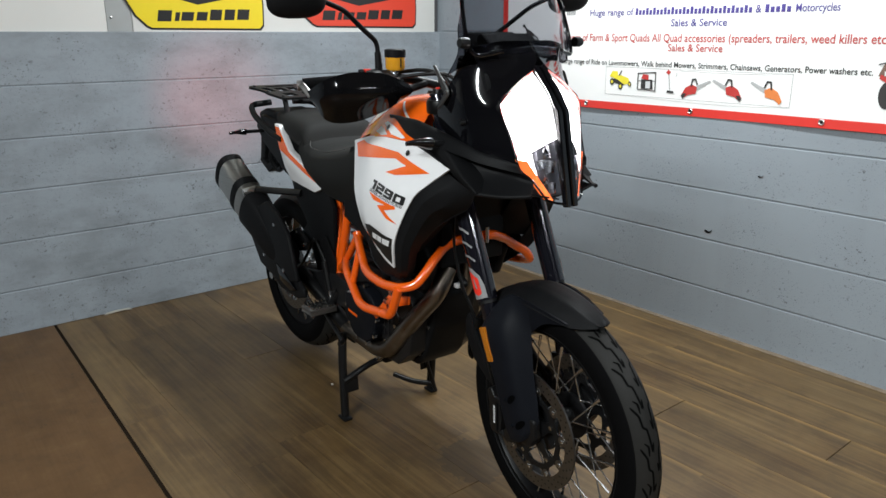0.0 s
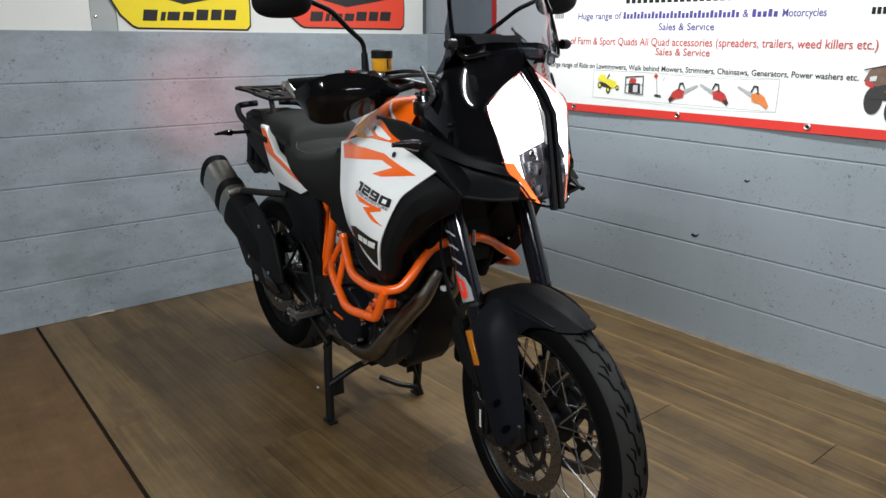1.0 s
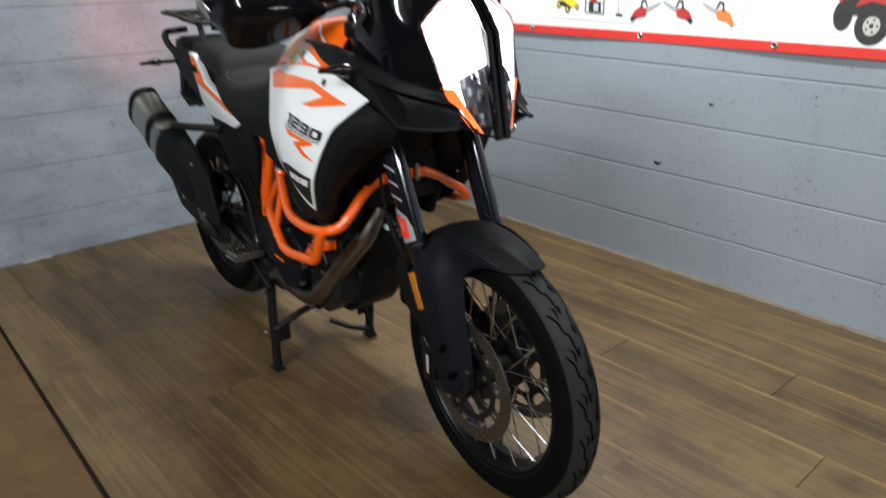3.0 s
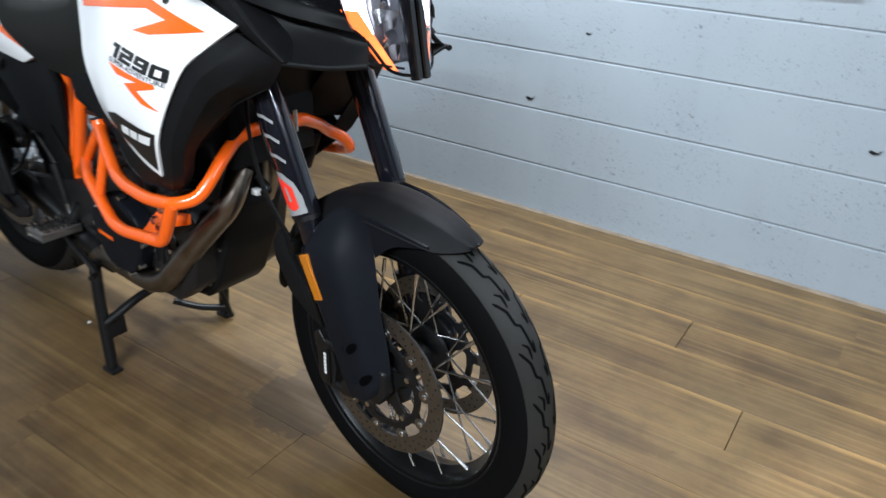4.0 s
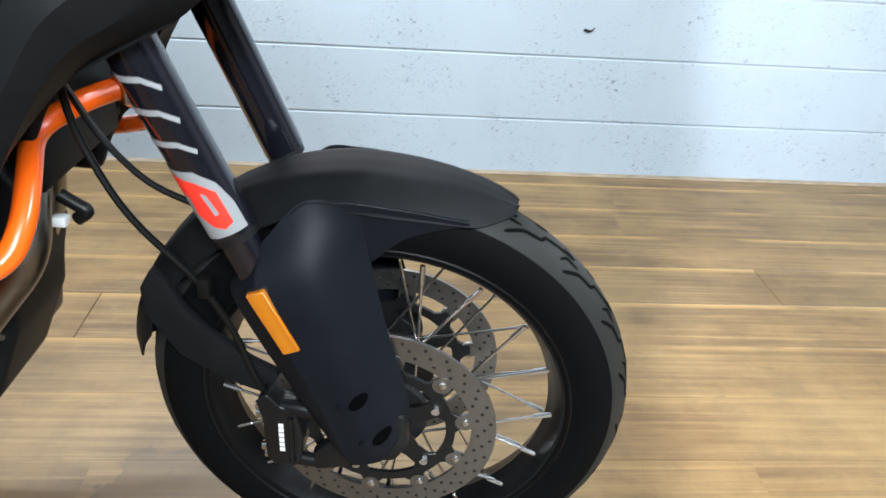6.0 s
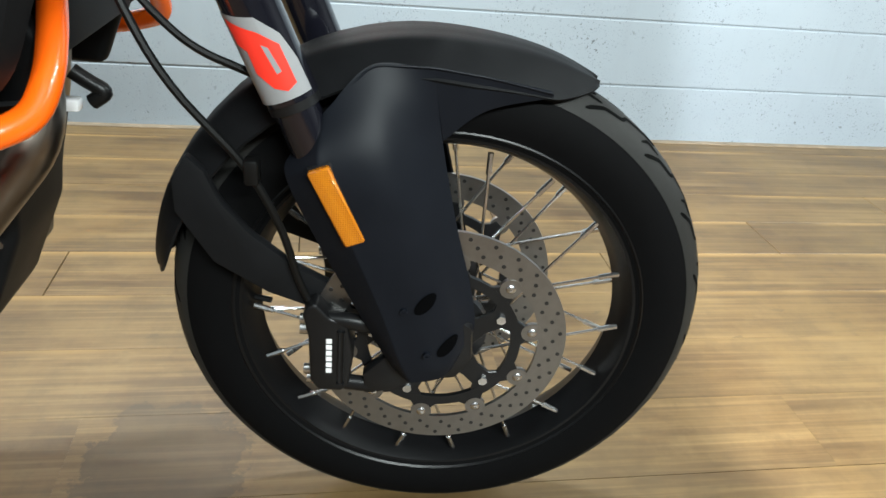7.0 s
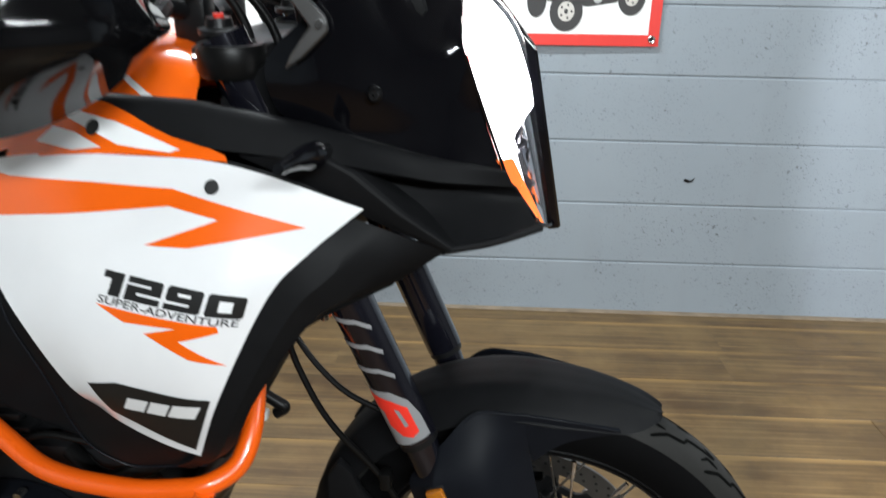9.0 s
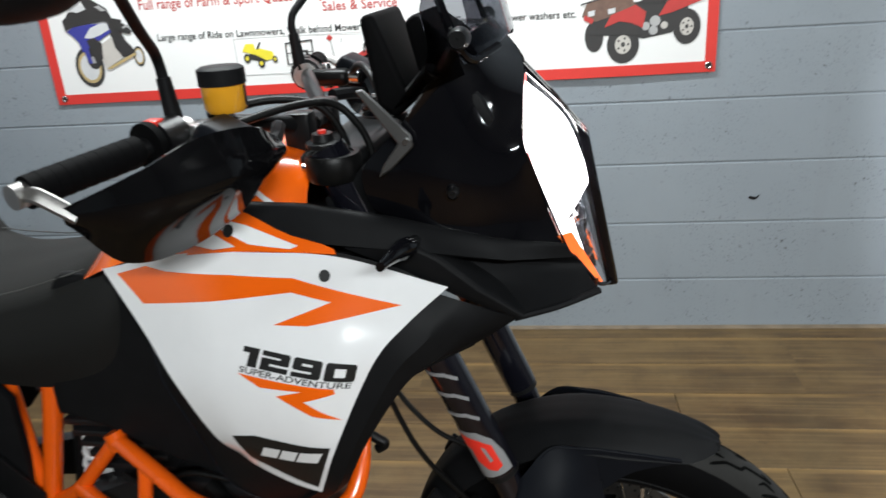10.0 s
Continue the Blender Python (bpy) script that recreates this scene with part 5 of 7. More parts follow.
part("tail_cowl", prism([(-0.70, 1.03), (-0.80, 1.035), (-0.866, 1.015), (-0.856, 0.955), (-0.78, 0.94), (-0.70, 0.97)], -0.085, 0.085, 0.012, 3), M_BLACK, bike)

# ---- frame, engine, crash bars ----
for s in (-1, 1):
    part("frame_tube", tube([(-0.060, s * 0.106, 0.84), (-0.081, s * 0.111, 0.724), (-0.126, s * 0.122, 0.54), (-0.140, s * 0.128, 0.46)], 0.0165, 16, 0.05), M_POWDER, bike, "orange tubular frame member")
    part("frame_tube", tube([(-0.180, s * 0.088, 0.84), (-0.169, s * 0.093, 0.722), (-0.140, s * 0.121, 0.545)], 0.0115, 16, 0.05), M_POWDER, bike, "slim orange frame tube")
    part("frame_tube", tube([(-0.118, s * 0.125, 0.530), (-0.045, s * 0.145, 0.576), (0.058, s * 0.150, 0.694)], 0.0130, 16, 0.05), M_POWDER, bike, "orange tubular frame member")
    part("frame_tube", tube([(-0.060, s * 0.105, 0.78), (0.16, s * 0.09, 0.90), (0.42, s * 0.08, 1.02)], 0.0165, 16, 0.05), M_POWDER, bike, "orange tubular frame member")
    part("frame_pivot", tube([(-0.134, s * 0.122, 0.478), (-0.134, s * 0.146, 0.478)], 0.021, 20), M_POWDER, bike)
    part("pivot_plug", tube([(-0.134, s * 0.140, 0.478), (-0.134, s * 0.149, 0.478)], 0.015, 16), M_IRON, bike)
    rise = [(0.472, -0.206, 0.647), (0.481, -0.178, 0.680), (0.477, -0.144, 0.714), (0.460, -0.084, 0.748), (0.500, -0.035, 0.768)] if s < 0 else [(0.485, 0.222, 0.652), (0.488, 0.196, 0.684), (0.473, 0.150, 0.712), (0.487, 0.119, 0.733), (0.522, 0.035, 0.770)]
    bar = part("crash_bar", tube([(0.054, s * 0.150, 0.690), (0.110, s * 0.177, 0.675), (0.205, s * 0.213, 0.629), (0.258, s * 0.226, 0.624), (0.350, s * 0.238, 0.624), (0.438, s * 0.237, 0.636)] + rise + [(0.524, s * 0.002, 0.772)], 0.0138, 18, 0.032), M_POWDER, bike, "orange tubular crash bar")
    if s < 0:
        part("lower_bar", tube([(-0.040, s * 0.147, 0.584), (0.040, s * 0.190, 0.576), (0.190, s * 0.229, 0.517), (0.240, s * 0.234, 0.515), (0.380, s * 0.236, 0.535), (0.399, s * 0.237, 0.560), (0.438, s * 0.240, 0.636)], 0.0138, 18, 0.022), M_POWDER, bar)
        part("bar_strut", tube([(0.120, s * 0.181, 0.671), (0.110, s * 0.208, 0.546)], 0.0115, 14), M_POWDER, bar)
        part("bar_bracket", prism([(0.205, 0.470), (0.222, 0.462), (0.318, 0.530), (0.410, 0.566), (0.412, 0.592), (0.300, 0.566)], s * 0.182, s * 0.190, 0.003), M_POWDER, bar)
        for x, z in ((0.302, 0.548), (0.318, 0.536)):
            part("bracket_bolt", tube([(x, s * 0.186, z), (x, s * 0.204, z)], 0.009, 6), M_STEEL, bar)
    part("bar_joint", tube([(0.050, s * 0.148, 0.704), (0.062, s * 0.152, 0.676)], 0.0165, 14), M_POWDER, bar)
    part("bar_bolt", tube([(0.335, s * 0.20, 0.578), (0.338, s * 0.21, 0.610)], 0.007, 10), M_STEEL, bar)
part("bar_clamp_pin", tube([(0.536, 0.0, 0.755), (0.536, 0.0, 0.800)], 0.006, 10), M_STEEL, bike)

eng = part("engine", prism([(-0.10, 0.53), (0.06, 0.60), (0.30, 0.60), (0.36, 0.52), (0.33, 0.36), (0.26, 0.30), (0.02, 0.29), (-0.09, 0.36)], -0.135, 0.135, 0.014), M_DARKALU, bike, "black twin-cylinder engine with finned casings")
for lean, x0 in ((0.40, 0.24), (-0.50, 0.06)):
    for k in range(8):
        z = 0.60 + k * 0.022
        x = x0 + lean * (z - 0.58)
        part("cooling_fin", box(x - 0.075, x + 0.075, -0.115, 0.115, z, z + 0.012, 0.003), M_DARKALU, eng)
    part("cylinder", box(x0 - 0.06 + lean * 0.03, x0 + 0.06 + lean * 0.14, -0.10, 0.10, 0.56, 0.80, 0.01), M_DARKALU, eng)
clutch = part("clutch_cover", prism([(0.105 + (0.098 + 0.01 * math.sin(3 * t)) * math.cos(t), 0.445 + (0.105 + 0.008 * math.cos(2 * t)) * math.sin(t)) for t in [i * math.pi / 14 for i in range(28)]], -0.135, -0.182, 0.012, 3), M_GUARD, eng, "round black clutch cover")
for k in range(7):
    part("cover_mark", box(0.030 + k * 0.0085, 0.036 + k * 0.0085, -0.1832, -0.1818, 0.428 - k * 0.001, 0.437 - k * 0.001), M_ORANGE, clutch)
part("cover_badge", tube([(0.028, -0.1795, 0.495), (0.046, -0.1825, 0.503), (0.066, -0.1825, 0.500)], 0.0035, 6, 0.03), M_GREY, clutch)
for t in [i * math.pi / 5 for i in range(10)]:
    part("cover_bolt", tube([(0.105 + 0.097 * math.cos(t), -0.165, 0.445 + 0.104 * math.sin(t)), (0.105 + 0.097 * math.cos(t), -0.180, 0.445 + 0.104 * math.sin(t))], 0.006, 8), M_STEEL, clutch)
part("sump_cover", prism([(0.16, 0.50), (0.25, 0.52), (0.285, 0.45), (0.26, 0.37), (0.19, 0.35), (0.16, 0.40)], -0.125, -0.142, 0.008), M_DARKALU, eng)
for x, z in ((0.185, 0.49), (0.24, 0.50), (0.265, 0.44), (0.245, 0.385), (0.205, 0.37), (0.195, 0.42), (0.225, 0.445)):
    part("engine_bolt", tube([(x, -0.136, z), (x, -0.149, z)], 0.0065, 8), M_STEEL, eng)
for k in range(4):
    part("casting_rib", box(0.175 + k * 0.025, 0.181 + k * 0.025, -0.147, -0.140, 0.392, 0.475, 0.002), M_DARKALU, eng)
part("engine_hose", tube([(0.20, -0.14, 0.60), (0.26, -0.17, 0.57), (0.33, -0.16, 0.60), (0.42, -0.13, 0.66)], 0.013, 12, 0.04), M_HOSE, eng)
part("wiring", tube([(0.05, -0.15, 0.62), (0.11, -0.165, 0.60), (0.17, -0.155, 0.64), (0.26, -0.15, 0.62)], 0.005, 8, 0.03), M_HOSE, eng)
part("hose_clamp", tube([(0.405, -0.136, 0.650), (0.418, -0.131, 0.659)], 0.0155, 14), M_STEEL, eng)
header = part("exhaust_header", tube([(0.415, -0.050, 0.655), (0.428, -0.095, 0.588), (0.338, -0.130, 0.475), (0.236, -0.148, 0.352), (0.155, -0.140, 0.320), (-0.10, -0.125, 0.318)], 0.0275, 20, 0.09), M_HEADER, bike, "heat-stained steel exhaust header pipe")
part("header_front", tube([(0.40, 0.04, 0.66), (0.385, 0.05, 0.58), (0.29, 0.02, 0.38), (0.16, -0.06, 0.32)], 0.024, 16, 0.08), M_HEADER, header)
skid = part("engine_guard", prism([(0.190, 0.325), (0.245, 0.290), (0.288, 0.294), (0.322, 0.332), (0.336, 0.366), (0.372, 0.446), (0.380, 0.497), (0.398, 0.562), (0.375, 0.590), (0.330, 0.540), (0.275, 0.440), (0.210, 0.350)], -0.078, 0.085, 0.018, 3), M_BLACK, bike, "matt black moulded engine guard")
plug = part("wiring_plug", tube([(0.445, -0.03, 0.640), (0.462, -0.03, 0.628), (0.480, -0.03, 0.618), (0.462, -0.03, 0.606)], 0.009, 10, 0.01), M_HOSE, bike)
part("connector", box(0.430, 0.450, -0.040, -0.022, 0.596, 0.610, 0.003), M_WHITE, plug)
for x, z in ((0.255, 0.306), (0.305, 0.342), (0.355, 0.45), (0.30, 0.42)):
    part("guard_bolt", tube([(x, -0.070, z), (x, -0.082, z)], 0.006, 8), M_STEEL, skid)
part("guard_rib", tube([(0.24, -0.078, 0.315), (0.285, -0.078, 0.322), (0.335, -0.078, 0.42), (0.370, -0.078, 0.54)], 0.005, 8, 0.03), M_BLACK, skid)

# ---- rear suspension, pegs, stand ----
swing = part("swingarm", prism([(-0.02, 0.50), (-0.12, 0.515), (-0.40, 0.455), (-0.70, 0.412), (-0.73, 0.345), (-0.62, 0.330), (-0.40, 0.375), (-0.05, 0.40)], -0.150, -0.112, 0.012), M_DARKALU, bike, "dark cast swingarm")
part("swingarm_side", prism([(-0.02, 0.50), (-0.12, 0.515), (-0.40, 0.455), (-0.70, 0.412), (-0.73, 0.345), (-0.62, 0.330), (-0.40, 0.375), (-0.05, 0.40)], 0.112, 0.150, 0.012), M_DARKALU, swing)
part("axle_nut", tube([(-0.655, -0.168, 0.368), (-0.655, -0.148, 0.368)], 0.018, 6), M_STEEL, swing)
shock = part("shock_absorber", tube([(-0.06, -0.03, 0.80), (-0.13, -0.03, 0.48)], 0.024, 16), M_IRON, bike, "shock absorber with a white coil spring")
coil = [Vector((-0.020 - 0.05 * (k / 120.0) + 0.034 * math.cos(k * 0.42), -0.055 + 0.034 * math.sin(k * 0.42), 0.73 - 0.22 * k / 120.0)) for k in range(121)]
part("spring", tube(coil, 0.0062, 8, 0.0001, steps=1), M_WDECAL, shock)
for s in (-1, 1):
    peg = part("footpeg", box(-0.185, -0.115, s * 0.155 - 0.005, s * 0.155 + 0.005, 0.372, 0.392, 0.003), M_ALU, bike, "serrated metal footpeg")
    for k in range(7):
        y = s * (0.162 + k * 0.0135)
        part("peg_tooth", prism([(-0.185, 0.392), (-0.115, 0.392), (-0.115, 0.406), (-0.130, 0.399), (-0.145, 0.406), (-0.160, 0.399), (-0.185, 0.406)], y - 0.003, y + 0.003), M_STEEL, peg)
    part("peg_frame", box(-0.185, -0.115, s * 0.155, s * 0.250, 0.378, 0.393, 0.004), M_ALU, peg)
    part("peg_bracket", tube([(-0.11, s * 0.140, 0.45), (-0.135, s * 0.150, 0.41), (-0.15, s * 0.156, 0.385)], 0.016, 10, 0.04), M_IRON, peg)
    rear_peg = part("pillion_peg", tube([(-0.40, s * 0.13, 0.56), (-0.41, s * 0.21, 0.575)], 0.011, 10), M_BLACK, bike)
    part("pillion_bracket", prism([(-0.20, 0.78), (-0.16, 0.77), (-0.36, 0.55), (-0.43, 0.555), (-0.41, 0.60)], s * 0.122, s * 0.134, 0.004), M_BLACK, rear_peg)
    part("heel_plate", prism([(-0.12, 0.56), (-0.19, 0.64), (-0.235, 0.60), (-0.19, 0.43), (-0.13, 0.42)], s * 0.140, s * 0.147, 0.003), M_IRON, peg)
sub = part("subframe_plate", prism([(-0.470, 0.795), (-0.185, 0.800), (-0.140, 0.745), (-0.150, 0.515), (-0.225, 0.495), (-0.325, 0.620), (-0.440, 0.735)], -0.136, -0.118, 0.006), M_BLACK, bike, "black side plate behind the silencer")
hanger = part("peg_hanger", prism([(-0.535, 0.600), (-0.470, 0.585), (-0.360, 0.636), (-0.280, 0.598), (-0.295, 0.560), (-0.420, 0.530), (-0.480, 0.500), (-0.535, 0.505)], -0.176, -0.160, 0.006), M_IRON, bike, "black forked footpeg hanger")
for x, z in ((-0.486, 0.536), (-0.360, 0.618), (-0.300, 0.582)):
    part("hanger_bolt", tube([(x, -0.170, z), (x, -0.184, z)], 0.008, 10), M_STEEL, hanger)
part("brake_pedal", tube([(-0.20, -0.165, 0.36), (-0.06, -0.185, 0.325), (0.02, -0.20, 0.315), (0.035, -0.225, 0.318)], 0.008, 10, 0.04), M_IRON, bike)
part("brake_cylinder", tube([(-0.16, -0.152, 0.44), (-0.19, -0.152, 0.54)], 0.014, 12), M_IRON, bike)
part("brake_rod", tube([(-0.15, -0.155, 0.38), (-0.165, -0.152, 0.45)], 0.005, 8), M_STEEL, bike)
part("rear_brake_hose", tube([(-0.19, -0.15, 0.54), (-0.26, -0.155, 0.62), (-0.31, -0.15, 0.56), (-0.40, -0.155, 0.46), (-0.60, -0.155, 0.43)], 0.0055, 8, 0.06), M_HOSE, bike)

stand = part("centre_stand", tube([(-0.055, -0.165, 0.315), (-0.034, -0.180, 0.20), (-0.024, -0.184, 0.145), (-0.018, -0.186, 0.012)], 0.0155, 14, 0.03), M_IRON, bike, "black tubular centre stand with both feet down")
part("stand_leg", tube([(-0.055, 0.165, 0.315), (-0.020, 0.182, 0.20), (-0.008, 0.190, 0.145), (-0.018, 0.188, 0.012)], 0.0155, 14, 0.03), M_IRON, stand)
part("stand_crossbar", tube([(-0.012, -0.188, 0.150), (0.004, -0.07, 0.205), (0.004, 0.06, 0.205), (-0.008, 0.188, 0.150)], 0.012, 12, 0.05), M_IRON, stand)
for s in (-1, 1):
    part("stand_foot", box(-0.040, 0.010, s * 0.188 - 0.017, s * 0.188 + 0.017, 0.0, 0.012, 0.005), M_IRON, stand)
    part("stand_gusset", prism([(-0.014, 0.165), (-0.006, 0.165), (-0.002, 0.105), (-0.008, 0.105)], s * 0.135, s * 0.190, 0.002), M_IRON, stand)
    part("foot_brace", tube([(0.0, s * 0.150, 0.165), (0.020, s * 0.186, 0.012)], 0.008, 8), M_IRON, stand) if s > 0 else None
part("stand_tang", tube([(0.004, 0.190, 0.034), (-0.05, 0.13, 0.040), (-0.110, 0.080, 0.062)], 0.0135, 12, 0.03, flat=0.75), M_IRON, stand)
part("stand_bracket", box(-0.02, 0.035, -0.045, 0.015, 0.195, 0.245, 0.006), M_IRON, stand)
part("stand_spring", tube([(0.03, -0.07, 0.22), (0.14, -0.09, 0.30)], 0.010, 10), M_STEEL, stand)
part("stand_hinge", box(-0.085, 0.0, -0.150, 0.150, 0.285, 0.320, 0.008), M_IRON, stand)

# ---- exhaust ----
CAN0, CAN1 = Vector((-0.825, -0.250, 0.792)), Vector((-0.265, -0.214, 0.470))


def can_shell(t0, t1, grow=0.0, seg=28, taper=0.0):
    """A length of the oblong silencer body between two fractions of its axis."""
    bm = bmesh.new()
    axis = (CAN1 - CAN0).normalized()
    side = Vector((0, 1, 0))
    side = (side - axis * side.dot(axis)).normalized()
    up = side.cross(axis).normalized()
    rings = []
    for t, k in ((t0, 0.86), (t0 + 0.012, 1.0), (t1 - 0.006, 1.0 - taper), (t1, 0.96 - taper)):
        c = CAN0.lerp(CAN1, t)
        ring = []
        for i in range(seg):
            a = 2 * math.pi * i / seg
            ca, sa = math.cos(a), math.sin(a)
            ring.append(bm.verts.new(c + side * math.copysign(abs(ca) ** 0.72, ca) * (0.054 + grow) * k + up * math.copysign(abs(sa) ** 0.72, sa) * (0.080 + grow) * k))
        rings.append(ring)
    for a, b in zip(rings, rings[1:]):
        for i in range(seg):
            bm.faces.new((a[i], a[(i + 1) % seg], b[(i + 1) % seg], b[i]))
    bm.faces.new(rings[0])
    bm.faces.new(rings[-1][::-1])
    return bm


can = part("silencer", can_shell(0.03, 0.40), M_CAN, bike, "brushed steel and black exhaust silencer")
part("end_cap", can_shell(-0.01, 0.05, 0.002), M_BLACK, can)
part("can_band", can_shell(0.215, 0.285, 0.002), M_BLACK, can)
part("heat_shield", can_shell(0.36, 0.86, 0.005, taper=0.3), M_BLACK, can)
part("shield_tip", prism([(-0.50, 0.60), (-0.42, 0.615), (-0.30, 0.53), (-0.165, 0.462), (-0.16, 0.432), (-0.22, 0.412), (-0.36, 0.415), (-0.50, 0.49)], -0.255, -0.238, 0.01, 3), M_BLACK, can)
part("shield_plate", prism([(-0.660, 0.640), (-0.430, 0.735), (-0.340, 0.705), (-0.255, 0.640), (-0.222, 0.550), (-0.200, 0.480), (-0.360, 0.440), (-0.520, 0.475)], -0.264, -0.244, 0.012, 3), M_BLACK, can)
part("shield_recess", prism([(-0.36, 0.515), (-0.31, 0.50), (-0.20, 0.452), (-0.24, 0.438), (-0.33, 0.455)], -0.268, -0.258, 0.004), M_GLOSS, can)
part("can_bracket", tube([(-0.585, -0.240, 0.752), (-0.50, -0.19, 0.752), (-0.38, -0.14, 0.760)], 0.015, 10, 0.03, flat=0.6), M_IRON, can)
part("can_bolt", tube([(-0.590, -0.285, 0.742), (-0.585, -0.235, 0.750)], 0.014, 12), M_STEEL, can)
for x, z in ((-0.47, 0.52), (-0.36, 0.66), (-0.30, 0.50)):
    part("shield_bolt", tube([(x, -0.268, z), (x, -0.245, z)], 0.007, 10), M_STEEL, can)
part("link_pipe", tube([(-0.34, -0.18, 0.47), (-0.22, -0.15, 0.40), (-0.12, -0.13, 0.33), (-0.05, -0.12, 0.315)], 0.028, 18, 0.08), M_IRON, can)

# ---- the room: two painted block walls, laminate floor, plain unseen far walls and ceiling ----
BX, BZ, JOINT = 0.45, 0.225, 0.20


def plain(name, x0, x1, y0, y1, z0, z1, material, label, kind="structure", category="wall"):
    ob = part(name, box(x0, x1, y0, y1, z0, z1), material, None, sharp=30)
    return tagged(ob, label, category, "", kind)


# far walls and ceiling stay out of view; dark greys keep reflections low
M_PLASTER = coated("far_plaster", (0.085, 0.085, 0.088), 0.8, var=0.08, scale=3.0)
M_CEIL = coated("ceiling_grey", (0.11, 0.11, 0.107), 0.8, var=0.05, scale=3.0)
M_BOARD = coated("white_wall_board", (0.74, 0.74, 0.71), 0.45, var=0.04, scale=4.0, smudge=0.2)
M_SUBFLOOR = coated("board_gap", (0.012, 0.008, 0.005), 0.95, var=0.2, spec=0.05)

wall_a = plain("wall_north", ROOM_X, 0.0, 0.004, 0.20, 0.0, 1.312, PAINT_ROUGH, "low blue-grey painted concrete block wall with pitted faces")
wall_b = plain("wall_east", 0.004, 0.20, ROOM_Y, 0.20, 0.0, ROOM_Z, PAINT, "blue-grey painted concrete block wall with pitted faces")
plain("wall_west", ROOM_X - 0.2, ROOM_X, ROOM_Y, 0.2, 0.0, ROOM_Z, M_PLASTER, "plain dark grey wall, unseen, added to close the room")
plain("wall_south", ROOM_X - 0.2, 0.2, ROOM_Y - 0.2, ROOM_Y, 0.0, ROOM_Z, M_PLASTER, "plain dark grey wall, unseen, added to close the room")
plain("ceiling", ROOM_X - 0.2, 0.2, ROOM_Y - 0.2, 0.2, ROOM_Z, ROOM_Z + 0.1, M_CEIL, "plain dull grey ceiling, unseen, added to close the room", category="ceiling")
floor = plain("floor", ROOM_X - 0.2, 0.2, ROOM_Y - 0.2, 0.2, -0.10, -0.006, M_SUBFLOOR, "worn oak-look laminate board floor", category="floor")

# white boarding over the low wall
upper = tagged(empty("wall_boarding", pose(0, 0, 0), "white boarding above the block wall with a grey joint strip", "wall panel", "", "structure"))
part("board", box(ROOM_X, -1.917, 0.012, 0.06, 1.318, ROOM_Z, 0.003), M_BOARD, upper)
part("board", box(-1.803, -0.028, 0.012, 0.06, 1.318, ROOM_Z, 0.003), M_BOARD, upper)
M_STRIP = coated("grey_strip", (0.40, 0.42, 0.42), 0.4, var=0.1, scale=8)
part("joint_strip", box(-1.915, -1.805, 0.016, 0.05, 1.318, ROOM_Z, 0.003), M_STRIP, upper)
part("corner_strip", box(-0.026, -0.002, 0.016, 0.05, 1.318, ROOM_Z, 0.002), coated("dark_strip", (0.08, 0.08, 0.085), 0.5), upper)
part("strip_screw", revolve([(0.001, 0.009), (0.005, 0.010), (0.007, 0.016)], (-1.895, 0, 1.385), 10), M_STEEL, upper)


def shield_sticker(x0, x1, z0, material, label):
    """A shield-shaped sticker board: black rim, coloured field, black chevron, bars where its brand stands."""
    w = x1 - x0
    thing = empty("sticker_board", pose(x0, 0.012, z0), label, "sign", "sticker boards")

    def shape(inset, y0, y1, mat, name):
        pts = [(0.17 * w, 0.012), (0.20 * w, 0.002), (0.97 * w, 0.0), (0.995 * w, 0.02), (1.0 * w, 0.12), (0.98 * w, 0.33), (0.0, 0.33), (0.02 * w, 0.17), (0.10 * w, 0.06)]
        cx, cz = 0.52 * w, 0.17
        pts = [(cx + (x - cx) * (1 - inset / (0.5 * w)), cz + (z - cz) * (1 - inset / 0.17)) for x, z in pts]
        return part(name, prism(pts, -y0, -y1, 0.001, 1), mat, thing)

    shape(0.0, 0.0, 0.004, M_INK, "rim")
    shape(0.008, 0.003, 0.0055, material, "field")
    part("chevron", prism([(0.16 * w, 0.20), (0.33 * w, 0.152), (0.52 * w, 0.118), (0.74 * w, 0.150), (0.98 * w, 0.19), (0.98 * w, 0.30), (0.16 * w, 0.30)], -0.005, -0.0065), M_INK, thing)
    x = 0.24 * w
    for k, (bw, h) in enumerate(((0.105, 0.050), (0.035, 0.040), (0.095, 0.040), (0.085, 0.040), (0.095, 0.050), (0.085, 0.050), (0.10, 0.050))):
        bw *= w
        z = 0.040 + 0.012 * k / 7
        bar = prism([(x, z), (x + bw * 0.86, z), (x + bw * 0.86 + 0.010, z + h), (x + 0.010, z + h)], -0.005, -0.0065)
        part("brand_bar", bar, M_INK, thing)
        x += bw + 0.006
    return thing


M_YELLOW = coated("yellow_print", (0.80, 0.62, 0.02), 0.35, var=0.03)
M_REDPRINT = coated("red_print", (0.68, 0.055, 0.025), 0.35, var=0.03)
shield_sticker(-1.865, -1.146, 1.330, M_YELLOW, "yellow and black shield-shaped trade sign on white boarding")
shield_sticker(-1.010, -0.168, 1.344, M_REDPRINT, "red and black shield-shaped trade sign on white boarding")

# ---- banner on the east wall ----
banner = empty("banner", pose(0.0, 0.0, 0.0), "white vinyl trade banner with red border hung on block wall", "banner")
Y0, Y1, ZB0, ZB1, ZT = -0.575, -2.969, 0.957, 0.970, 1.80


